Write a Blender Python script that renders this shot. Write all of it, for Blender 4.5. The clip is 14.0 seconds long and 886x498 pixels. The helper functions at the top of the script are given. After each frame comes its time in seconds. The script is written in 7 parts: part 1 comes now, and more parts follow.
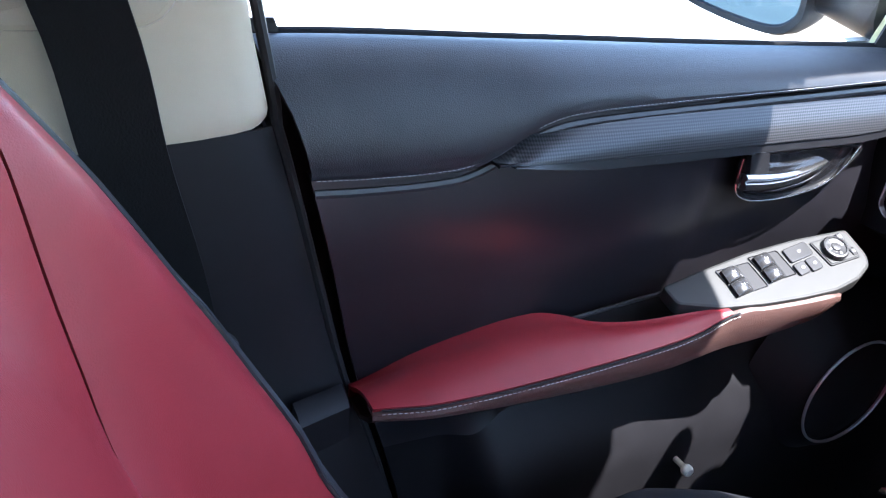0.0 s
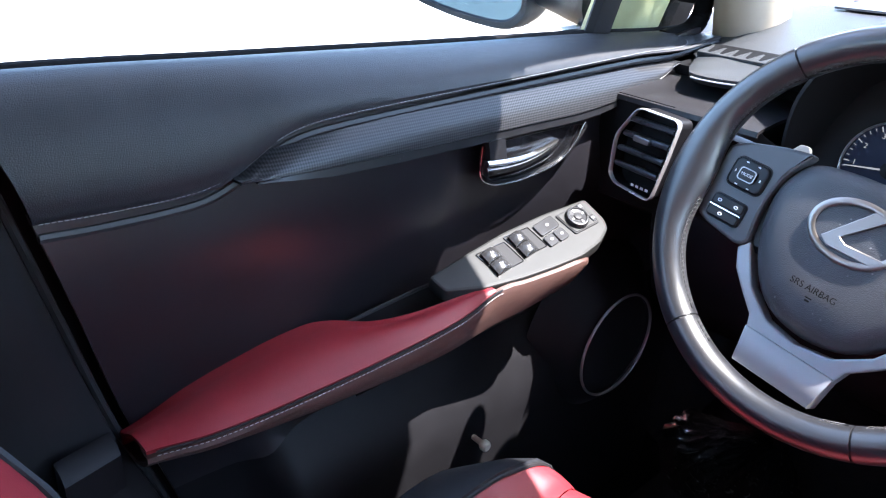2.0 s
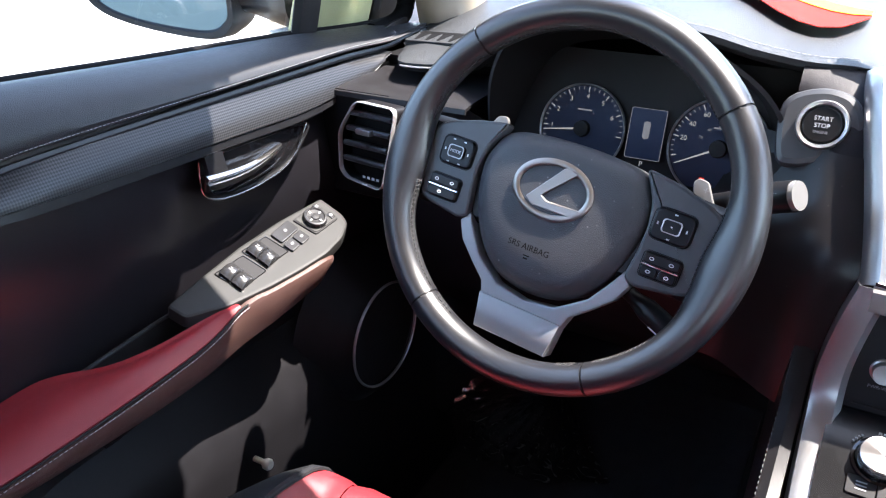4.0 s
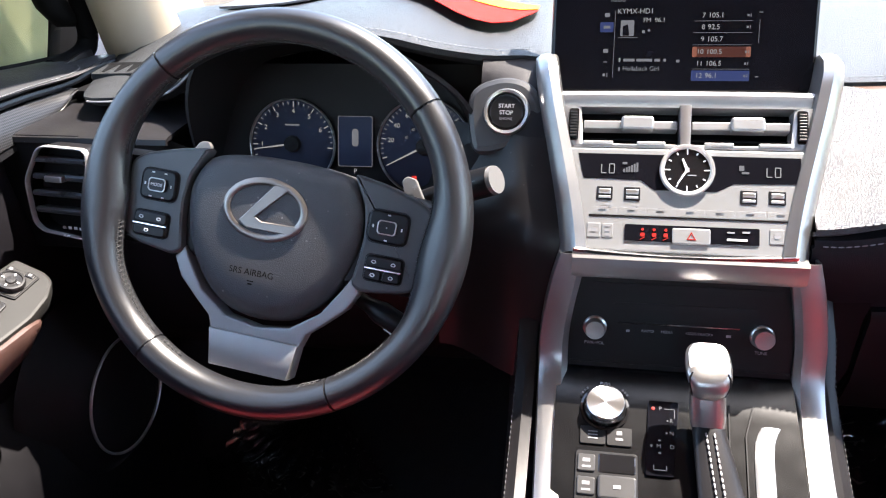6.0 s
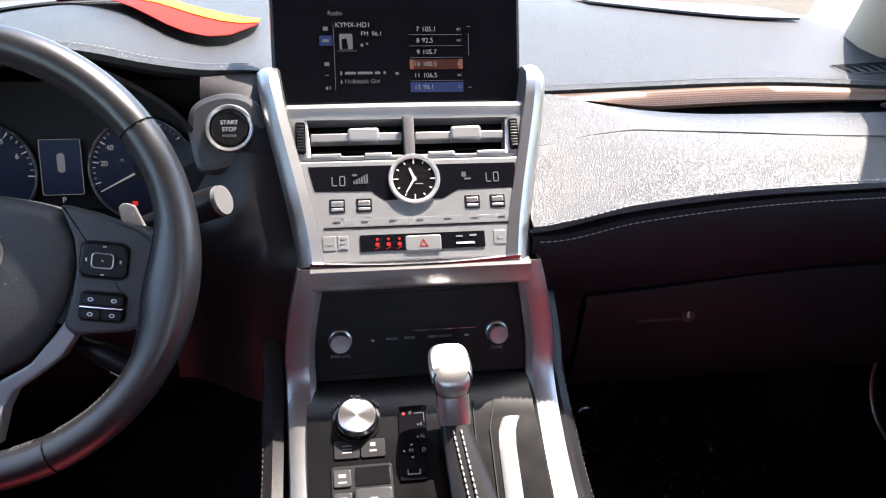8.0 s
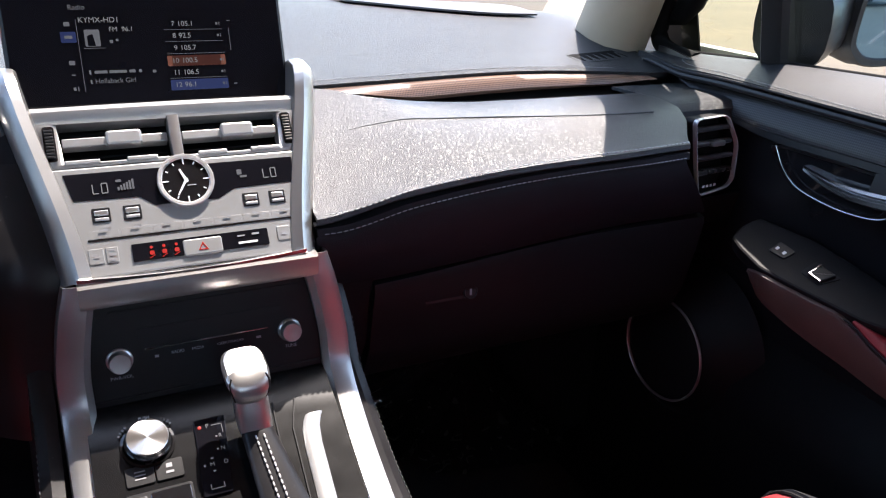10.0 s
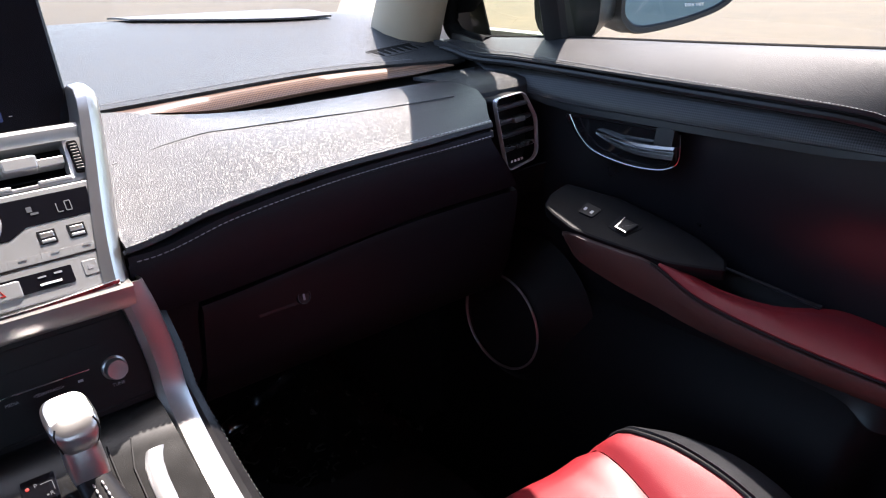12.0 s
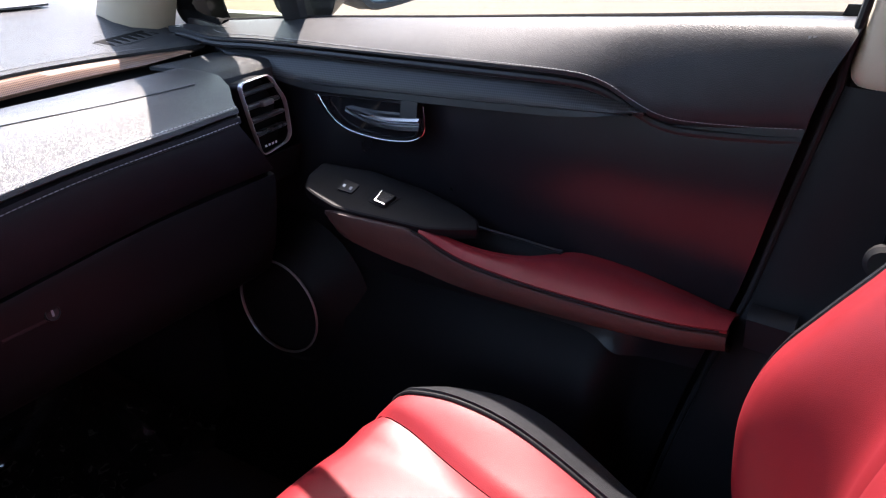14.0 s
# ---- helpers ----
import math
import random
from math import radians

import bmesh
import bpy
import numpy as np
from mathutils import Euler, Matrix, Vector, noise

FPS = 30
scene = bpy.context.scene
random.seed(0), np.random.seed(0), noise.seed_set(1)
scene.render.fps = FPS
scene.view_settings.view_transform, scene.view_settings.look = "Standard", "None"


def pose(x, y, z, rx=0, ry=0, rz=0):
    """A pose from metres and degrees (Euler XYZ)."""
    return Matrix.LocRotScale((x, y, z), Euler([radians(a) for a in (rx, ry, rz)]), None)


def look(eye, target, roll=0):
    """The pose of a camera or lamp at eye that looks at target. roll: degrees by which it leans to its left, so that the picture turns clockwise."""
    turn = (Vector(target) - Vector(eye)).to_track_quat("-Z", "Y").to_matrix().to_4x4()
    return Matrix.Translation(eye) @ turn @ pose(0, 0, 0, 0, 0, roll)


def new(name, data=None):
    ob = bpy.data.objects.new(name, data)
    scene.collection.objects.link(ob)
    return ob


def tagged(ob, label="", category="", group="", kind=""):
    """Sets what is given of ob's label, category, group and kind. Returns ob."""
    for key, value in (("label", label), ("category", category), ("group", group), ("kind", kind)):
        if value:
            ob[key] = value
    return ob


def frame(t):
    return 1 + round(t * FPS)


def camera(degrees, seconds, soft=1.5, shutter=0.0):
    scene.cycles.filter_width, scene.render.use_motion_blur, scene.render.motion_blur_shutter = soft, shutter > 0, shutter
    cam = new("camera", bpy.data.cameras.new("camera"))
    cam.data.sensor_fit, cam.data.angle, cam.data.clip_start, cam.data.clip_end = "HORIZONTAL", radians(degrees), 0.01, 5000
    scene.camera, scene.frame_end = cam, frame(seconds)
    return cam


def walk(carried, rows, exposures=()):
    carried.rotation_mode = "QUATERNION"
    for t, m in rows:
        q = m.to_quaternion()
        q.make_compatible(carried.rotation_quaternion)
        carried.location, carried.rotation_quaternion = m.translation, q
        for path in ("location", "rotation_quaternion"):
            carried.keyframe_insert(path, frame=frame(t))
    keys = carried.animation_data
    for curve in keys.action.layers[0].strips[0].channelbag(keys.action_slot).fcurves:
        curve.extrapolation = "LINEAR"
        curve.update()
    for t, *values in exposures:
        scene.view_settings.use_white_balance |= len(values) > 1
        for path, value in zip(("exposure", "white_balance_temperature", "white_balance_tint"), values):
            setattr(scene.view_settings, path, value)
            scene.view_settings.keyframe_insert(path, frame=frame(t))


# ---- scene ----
cam = camera(60.25, 14.0, soft=1.15)
PATH = [
    (0.0, pose(-0.1953, -0.7342, 0.9773, 61.95, -4.53, 64.82)),
    (0.5, pose(-0.1905, -0.7267, 0.9791, 62.27, -4.89, 61.55)),
    (1.0, pose(-0.1833, -0.7188, 0.9801, 62.64, -4.86, 57.90)),
    (1.5, pose(-0.1718, -0.7107, 0.9807, 63.25, -4.14, 53.66)),
    (2.0, pose(-0.1610, -0.7001, 0.9821, 63.81, -2.98, 48.48)),
    (2.5, pose(-0.1491, -0.6900, 0.9853, 64.17, -1.81, 43.57)),
    (3.0, pose(-0.1388, -0.6809, 0.9866, 64.22, -0.76, 39.67)),
    (3.2, pose(-0.1344, -0.6770, 0.9870, 64.13, -0.67, 37.75)),
    (5.3, pose(-0.0956, -0.6487, 0.9679, 65.61, 1.77, 17.62)),
    (5.5, pose(-0.0924, -0.6470, 0.9696, 65.60, 1.96, 15.51)),
    (6.0, pose(-0.0842, -0.6408, 0.9717, 65.68, 1.78, 10.35)),
    (6.5, pose(-0.0768, -0.6355, 0.9730, 65.77, 1.81, 6.14)),
    (7.0, pose(-0.0719, -0.6304, 0.9733, 65.77, 1.48, 2.37)),
    (7.5, pose(-0.0693, -0.6289, 0.9719, 66.38, 0.21, -3.48)),
    (8.0, pose(-0.0674, -0.6301, 0.9701, 66.47, -0.91, -8.23)),
    (8.5, pose(-0.0695, -0.6339, 0.9719, 66.82, -2.31, -13.57)),
    (8.7, pose(-0.0711, -0.6354, 0.9729, 66.72, -2.45, -15.06)),
    (10.8, pose(-0.0799, -0.6312, 0.9517, 67.97, -0.86, -32.08)),
    (11.0, pose(-0.0786, -0.6348, 0.9518, 67.99, -0.33, -33.31)),
    (11.5, pose(-0.0734, -0.6418, 0.9513, 67.89, 1.13, -36.87)),
    (12.0, pose(-0.0696, -0.6484, 0.9525, 67.75, 1.74, -40.37)),
    (12.5, pose(-0.0656, -0.6540, 0.9537, 67.42, 2.01, -45.01)),
    (13.0, pose(-0.0642, -0.6619, 0.9545, 66.91, 2.36, -49.86)),
    (13.5, pose(-0.0634, -0.6695, 0.9568, 66.18, 2.36, -53.78)),
    (14.0, pose(-0.0613, -0.6755, 0.9585, 65.44, 2.12, -57.83)),
]
walk(cam, PATH, exposures=[(0.0, 4.52, 5950, 12), (3.0, 4.18, 6450, 13), (6.5, 3.68, 7120, 14), (11.0, 3.06, 6970, 16), (14.0, 3.45, 6980, 18)])

# ---- light: high sun ahead and to the passenger's side, clear sky ----
SUN = Vector((0.40, 0.305, 1.0)).normalized()
world = bpy.data.worlds.new("sky")
scene.world = world
world.use_nodes = True
_bg = world.node_tree.nodes["Background"]
_sky = world.node_tree.nodes.new("ShaderNodeTexSky")
_sky.sky_type, _sky.sun_disc = "NISHITA", False
_sky.sun_elevation = math.asin(SUN.z)
_sky.sun_rotation = math.atan2(SUN.x, SUN.y)
world.node_tree.links.new(_sky.outputs[0], _bg.inputs[0])
_bg.inputs[1].default_value = 0.142
sun = new("sun", bpy.data.lights.new("sun", "SUN"))
sun.data.energy, sun.data.angle, sun.data.color = 2.0, radians(0.53), (1.0, 0.96, 0.915)
sun.matrix_world = look(SUN * 20, (0, 0, 0))


# ---- materials ----
def rgb(c):
    return (c[0], c[1], c[2], 1.0)


def mat(name, base, rough=0.5, metal=0.0, vary=0.15, scale=40.0, bump=0.0, bscale=300.0, kind="noise", coat=0.0,
        spec=0.5, rvar=0.1, wear=0.0, dust=0.0):
    m = bpy.data.materials.new(name)
    m.use_nodes = True
    nt = m.node_tree
    b = nt.nodes["Principled BSDF"]
    tc = nt.nodes.new("ShaderNodeTexCoord")
    n1 = nt.nodes.new("ShaderNodeTexNoise")
    n1.inputs["Scale"].default_value, n1.inputs["Detail"].default_value = scale, 5
    nt.links.new(tc.outputs["Object"], n1.inputs["Vector"])
    big = nt.nodes.new("ShaderNodeTexNoise")
    big.inputs["Scale"].default_value, big.inputs["Detail"].default_value = scale * 0.12, 3
    nt.links.new(tc.outputs["Object"], big.inputs["Vector"])
    add = nt.nodes.new("ShaderNodeMath")
    add.operation = "ADD"
    nt.links.new(n1.outputs[0], add.inputs[0])
    nt.links.new(big.outputs[0], add.inputs[1])
    half = nt.nodes.new("ShaderNodeMath")
    half.operation = "MULTIPLY"
    half.inputs[1].default_value = 0.5
    nt.links.new(add.outputs[0], half.inputs[0])
    ramp = nt.nodes.new("ShaderNodeValToRGB")
    ramp.color_ramp.elements[0].position, ramp.color_ramp.elements[1].position = 0.3, 0.7
    ramp.color_ramp.elements[0].color = rgb([v * (1 - vary) for v in base])
    ramp.color_ramp.elements[1].color = rgb([min(1, v * (1 + vary) + wear) for v in base])
    nt.links.new(half.outputs[0], ramp.inputs[0])
    colour = ramp.outputs[0]
    if dust:    # scattered pale specks, thicker in some places than in others
        vo = nt.nodes.new("ShaderNodeTexVoronoi")
        vo.inputs["Scale"].default_value = 130
        nt.links.new(tc.outputs["Object"], vo.inputs["Vector"])
        cut = nt.nodes.new("ShaderNodeMapRange")
        cut.inputs[1].default_value, cut.inputs[2].default_value = 0.13, 0.06
        nt.links.new(vo.outputs["Distance"], cut.inputs[0])
        some = nt.nodes.new("ShaderNodeMapRange")
        some.inputs[1].default_value, some.inputs[2].default_value, some.inputs[4].default_value = 0.5, 0.62, dust
        pick = nt.nodes.new("ShaderNodeTexNoise")
        pick.inputs["Scale"].default_value = 45
        nt.links.new(tc.outputs["Object"], pick.inputs["Vector"])
        nt.links.new(pick.outputs[0], some.inputs[0])
        both = nt.nodes.new("ShaderNodeMath")
        both.operation = "MULTIPLY"
        nt.links.new(cut.outputs[0], both.inputs[0])
        nt.links.new(some.outputs[0], both.inputs[1])
        mix = nt.nodes.new("ShaderNodeMixRGB")
        mix.inputs[2].default_value = (0.34, 0.33, 0.31, 1)
        nt.links.new(both.outputs[0], mix.inputs[0])
        nt.links.new(colour, mix.inputs[1])
        colour = mix.outputs[0]
    nt.links.new(colour, b.inputs["Base Color"])
    mr = nt.nodes.new("ShaderNodeMapRange")
    mr.inputs[3].default_value, mr.inputs[4].default_value = max(0.02, rough - rvar), min(1, rough + rvar)
    nt.links.new(half.outputs[0], mr.inputs[0])
    nt.links.new(mr.outputs[0], b.inputs["Roughness"])
    b.inputs["Metallic"].default_value = metal
    b.inputs["Coat Weight"].default_value = coat
    b.inputs["Coat Roughness"].default_value = 0.08
    b.inputs["Specular IOR Level"].default_value = spec
    if bump:
        if kind == "grain":
            t = nt.nodes.new("ShaderNodeTexVoronoi")
            t.feature = "DISTANCE_TO_EDGE"
            t.inputs["Scale"].default_value = bscale
            warp = nt.nodes.new("ShaderNodeMixRGB")
            warp.blend_type, warp.inputs[0].default_value = "ADD", 0.0012
            nz = nt.nodes.new("ShaderNodeTexNoise")
            nz.inputs["Scale"].default_value = bscale * 0.6
            nt.links.new(tc.outputs["Object"], nz.inputs["Vector"])
            nt.links.new(tc.outputs["Object"], warp.inputs[1])
            nt.links.new(nz.outputs["Color"], warp.inputs[2])
            nt.links.new(warp.outputs[0], t.inputs["Vector"])
            mm = nt.nodes.new("ShaderNodeMapRange")
            mm.inputs[2].default_value = 0.35
            nt.links.new(t.outputs["Distance"], mm.inputs[0])
            src = mm.outputs[0]
        else:
            t = nt.nodes.new("ShaderNodeTexNoise")
            t.inputs["Scale"].default_value, t.inputs["Detail"].default_value = bscale, 4
            nt.links.new(tc.outputs["Object"], t.inputs["Vector"])
            src = t.outputs[0]
        bp = nt.nodes.new("ShaderNodeBump")
        bp.inputs["Strength"].default_value, bp.inputs["Distance"].default_value = bump, 0.0006
        nt.links.new(src, bp.inputs["Height"])
        nt.links.new(bp.outputs[0], b.inputs["Normal"])
    return m


def weave(name, dark, light, size, rough, coat, axes=("Y", "Z"), metal=0.0, spec=0.5):
    """A woven pattern of small diagonal tows under lacquer, in the plane of two axes."""
    m = mat(name, light, rough, metal, coat=coat, rvar=0.02, spec=spec)
    nt = m.node_tree
    b = nt.nodes["Principled BSDF"]
    tc = nt.nodes.new("ShaderNodeTexCoord")
    sx = nt.nodes.new("ShaderNodeSeparateXYZ")
    nt.links.new(tc.outputs["Object"], sx.inputs[0])

    def calc(op, p, q):
        k = nt.nodes.new("ShaderNodeMath")
        k.operation = op
        for i, v in enumerate((p, q)):
            if v is None:
                continue
            if isinstance(v, float):
                k.inputs[i].default_value = v
            else:
                nt.links.new(v, k.inputs[i])
        return k.outputs[0]
    u, v = sx.outputs[axes[0]], sx.outputs[axes[1]]
    waves = [calc("SINE", calc("MULTIPLY", calc(op, u, v), 2 * math.pi / size), None) for op in ("ADD", "SUBTRACT")]
    d = calc("MULTIPLY", waves[0], waves[1])
    mr = nt.nodes.new("ShaderNodeMapRange")
    mr.inputs[1].default_value, mr.inputs[2].default_value = -1, 1
    nt.links.new(d, mr.inputs[0])
    r = nt.nodes.new("ShaderNodeValToRGB")
    r.color_ramp.elements[0].position, r.color_ramp.elements[1].position = 0.36, 0.64
    r.color_ramp.elements[0].color, r.color_ramp.elements[1].color = rgb(dark), rgb(light)
    nt.links.new(mr.outputs[0], r.inputs[0])
    nt.links.new(r.outputs[0], b.inputs["Base Color"])
    bp = nt.nodes.new("ShaderNodeBump")
    bp.inputs["Strength"].default_value, bp.inputs["Distance"].default_value = 0.10, 0.0004
    nt.links.new(mr.outputs[0], bp.inputs["Height"])
    nt.links.new(bp.outputs[0], b.inputs["Normal"])
    return m


def glow(name, color, strength):
    m = bpy.data.materials.new(name)
    m.use_nodes = True
    b = m.node_tree.nodes["Principled BSDF"]
    b.inputs["Base Color"].default_value = rgb([v * 0.06 for v in color])
    b.inputs["Emission Color"].default_value = rgb(color)
    b.inputs["Specular IOR Level"].default_value = 0.2
    b.inputs["Emission Strength"].default_value = strength
    return m


def pane_mat(name, tint, gloss=0.06):
    """Thin glass: clear, with a mirror-like sheen that grows at grazing angles."""
    m = bpy.data.materials.new(name)
    m.use_nodes = True
    nt = m.node_tree
    nt.nodes.remove(nt.nodes["Principled BSDF"])
    tr, gl = nt.nodes.new("ShaderNodeBsdfTransparent"), nt.nodes.new("ShaderNodeBsdfGlossy")
    tr.inputs[0].default_value, gl.inputs["Roughness"].default_value = rgb(tint), 0.01
    lw = nt.nodes.new("ShaderNodeLayerWeight")
    lw.inputs[0].default_value = 0.5
    pw = nt.nodes.new("ShaderNodeMath")
    pw.operation, pw.inputs[1].default_value = "POWER", 5.0
    nt.links.new(lw.outputs["Facing"], pw.inputs[0])
    fr = nt.nodes.new("ShaderNodeMath")
    fr.operation, fr.inputs[1].default_value, fr.inputs[2].default_value = "MULTIPLY_ADD", 1.0 - gloss, gloss
    nt.links.new(pw.outputs[0], fr.inputs[0])
    mx = nt.nodes.new("ShaderNodeMixShader")
    nt.links.new(fr.outputs[0], mx.inputs[0])
    nt.links.new(tr.outputs[0], mx.inputs[1])
    nt.links.new(gl.outputs[0], mx.inputs[2])
    nt.links.new(mx.outputs[0], nt.nodes["Material Output"].inputs[0])
    return m


LEATHER = mat("black_leather", (0.0195, 0.0205, 0.0235), 0.46, vary=0.25, bump=0.24, bscale=600, kind="grain", spec=0.25)
DASHSKIN = mat("dashboard_skin", (0.0230, 0.0248, 0.0270), 0.47, vary=0.4, bump=0.85, bscale=460, kind="grain", spec=0.27, dust=0.07)
PADLEATHER = mat("pad_leather", (0.0250, 0.0262, 0.0280), 0.37, vary=0.25, bump=0.46, bscale=640, kind="grain", spec=0.42, rvar=0.06)
SEALBLACK = mat("dull_black_seal", (0.0045, 0.0045, 0.005), 0.8, spec=0.08, vary=0.2)
VINYL = mat("smooth_black_vinyl", (0.0165, 0.0158, 0.0172), 0.32, spec=0.24, dust=0.10, vary=0.35, scale=18, bump=0.15, bscale=900)
CARDSKIN = mat("glossy_card_vinyl", (0.0085, 0.0080, 0.0098), 0.29, spec=0.47, vary=0.3, scale=18, bump=0.04, bscale=900, rvar=0.05)
# black leather darkened: the shade under the pad is put into its colour
SHADEDSKIN = mat("shaded_black_leather", (0.0095, 0.0085, 0.0110), 0.50, spec=0.16, vary=0.25, bump=0.25, bscale=700, kind="grain")
PLASTIC = mat("black_plastic", (0.0065, 0.0062, 0.0072), 0.50, spec=0.14, vary=0.2, bump=0.15, bscale=1500)
SATINBLACK = mat("satin_black_plastic", (0.009, 0.009, 0.010), 0.36, vary=0.25, spec=0.28, dust=0.08)
GLOSSBLACK = mat("gloss_black_lacquer", (0.008, 0.008, 0.009), 0.10, vary=0.1, rvar=0.04, coat=0.5)
RED = mat("red_leather", (0.205, 0.0155, 0.0210), 0.42, vary=0.10, scale=30, bump=0.12, bscale=700, kind="grain", spec=0.32)
MAROON = mat("dark_brown_leather", (0.068, 0.036, 0.030), 0.46, spec=0.35, vary=0.15, bump=0.3, bscale=600, kind="grain")
SILVER = mat("satin_silver", (0.48, 0.47, 0.46), 0.30, metal=0.9, vary=0.05, scale=60, rvar=0.05)
DULLSILVER = mat("dull_silver_paint", (0.19, 0.185, 0.18), 0.42, metal=0.4, vary=0.08)
RAILSILVER = mat("rail_silver", (0.37, 0.365, 0.36), 0.33, metal=0.9, vary=0.06, rvar=0.05)
BRIGHTFRAME = mat("bright_satin_frame", (0.66, 0.65, 0.64), 0.26, metal=0.6, vary=0.05, scale=60, rvar=0.05)
SILVERPAINT = mat("silver_paint", (0.31, 0.31, 0.31), 0.38, metal=0.55, vary=0.06, bump=0.08, bscale=1800)
CHROME = mat("chrome", (0.75, 0.74, 0.73), 0.14, metal=1.0, vary=0.05, rvar=0.05)
BEIGE = mat("beige_trim", (0.29, 0.240, 0.177), 0.62, vary=0.06, bump=0.2, bscale=1200)
CARPET = mat("black_carpet", (0.026, 0.024, 0.027), 0.95, vary=0.4, scale=300, bump=0.9, bscale=900)
RUBBER = mat("black_rubber", (0.009, 0.009, 0.010), 0.6, spec=0.22, vary=0.2)
BELT = mat("belt_webbing", (0.005, 0.005, 0.0055), 0.85, spec=0.15, vary=0.2, bump=0.6, bscale=700)
CARBON = weave("woven_metal_trim", (0.010, 0.011, 0.013), (0.038, 0.038, 0.040), 0.0050, 0.30, 0.05, ("Y", "Z"), metal=0.1, spec=0.18)
BROWN = weave("brown_weave_trim", (0.055, 0.028, 0.018), (0.20, 0.105, 0.066), 0.0042, 0.42, 0.08, ("X", "Z"))
INSERTGREY = mat("grey_leather_insert", (0.10, 0.095, 0.085), 0.5, vary=0.1, bump=0.1, bscale=600, kind="grain")
GREYTRIM = mat("grey_plastic_trim", (0.045, 0.047, 0.052), 0.45, vary=0.1)
STITCH = mat("pale_thread", (0.42, 0.42, 0.43), 0.7)
PALETHREAD = mat("light_grey_thread", (0.24, 0.24, 0.25), 0.7)
PEGWHITE = mat("off_white_plastic", (0.55, 0.54, 0.50), 0.45, vary=0.05)
WHITEINK = mat("white_marking", (0.62, 0.62, 0.62), 0.6)
DARKTHREAD = mat("dark_grey_thread", (0.05, 0.05, 0.053), 0.7)
GREYINK = mat("grey_marking", (0.22, 0.22, 0.23), 0.6)
ICON = glow("lit_marking", (0.75, 0.80, 0.85), 0.028)
DIM = glow("dim_marking", (0.45, 0.48, 0.55), 0.025)
REDLIT = glow("red_lamp", (1.0, 0.05, 0.04), 0.06)
BLUELIT = glow("blue_panel", (0.06, 0.10, 0.35), 0.027)
ORANGELIT = glow("orange_panel", (0.30, 0.08, 0.05), 0.014)
ORANGEEDGE = glow("orange_panel_edge", (0.80, 0.30, 0.20), 0.020)
DISPLAY = mat("display_glass", (0.005, 0.005, 0.007), 0.10, rvar=0.02, vary=0.1, spec=0.22)
DIALFACE = mat("dial_face", (0.026, 0.032, 0.055), 0.7, spec=0.15)
SCREENBLUE = glow("cluster_screen", (0.22, 0.34, 0.75), 0.0008)
GLASS = pane_mat("window_glass", (0.72, 0.75, 0.71))
CORNERGLASS = pane_mat("corner_glass", (0.66, 0.70, 0.54))
SCREENGLASS = pane_mat("windscreen_glass", (0.58, 0.62, 0.62))
# mirror metal tinted blue: the reflected sky's blue is put into its colour
MIRROR = mat("mirror_sky_tint", (0.17, 0.33, 0.50), 0.02, metal=1.0, vary=0.01, rvar=0.01)
PAINT = mat("white_body_paint", (0.70, 0.70, 0.69), 0.3, vary=0.04, coat=0.7)
PAPERYELLOW = mat("yellow_paper", (0.74, 0.71, 0.44), 0.8, vary=0.06)
PAPERRED = mat("red_card", (0.30, 0.012, 0.006), 0.8, vary=0.05, spec=0.12)
PAPERORANGE = mat("orange_card", (0.62, 0.32, 0.03), 0.8, vary=0.05, spec=0.12)
_nt = PAPERYELLOW.node_tree
_tl, _mx = _nt.nodes.new("ShaderNodeBsdfTranslucent"), _nt.nodes.new("ShaderNodeMixShader")
_tl.inputs[0].default_value = (0.70, 0.69, 0.52, 1)
_mx.inputs[0].default_value = 0.5
_nt.links.new(_nt.nodes["Principled BSDF"].outputs[0], _mx.inputs[1])
_nt.links.new(_tl.outputs[0], _mx.inputs[2])
_nt.links.new(_mx.outputs[0], _nt.nodes["Material Output"].inputs[0])
FILM = pane_mat("clear_plastic_film", (0.90, 0.90, 0.92), 0.36)
ASPHALT = mat("sunlit_lot", (0.105, 0.075, 0.047), 0.9, vary=0.25, scale=3.0, bump=0.6, bscale=60)


# ---- building tools ----
def obj(name, bm, material, parent=None, label="", angle=38, flat=False):
    bmesh.ops.recalc_face_normals(bm, faces=bm.faces)
    me = bpy.data.meshes.new(name)
    bm.to_mesh(me)
    bm.free()
    if not flat:
        for p in me.polygons:
            p.use_smooth = True
        me.set_sharp_from_angle(angle=radians(angle))
        where = {k: i for i, k in enumerate(me.edge_keys)}
        for p in me.polygons:
            if p.loop_total > 4:    # flat caps keep their own normal
                for k in p.edge_keys:
                    me.edges[where[k]].use_edge_sharp = True
    me.materials.append(material)
    ob = new(name, me)
    if parent is not None:
        ob.parent = parent
    if label:
        ob["label"] = label
    return ob


def part(name, bm, material, parent, label="", angle=38):
    return obj(name, bm, material, parent, label, angle)


def thing(name, label, category, group="", kind=""):
    return tagged(new(name), label, category, group, kind)


def V(*a):
    return Vector(a)


def smooth(a, b, x):
    u = min(1.0, max(0.0, (x - a) / (b - a)))
    return u * u * (3 - 2 * u)


def lerp(a, b, u):
    return a + (b - a) * u


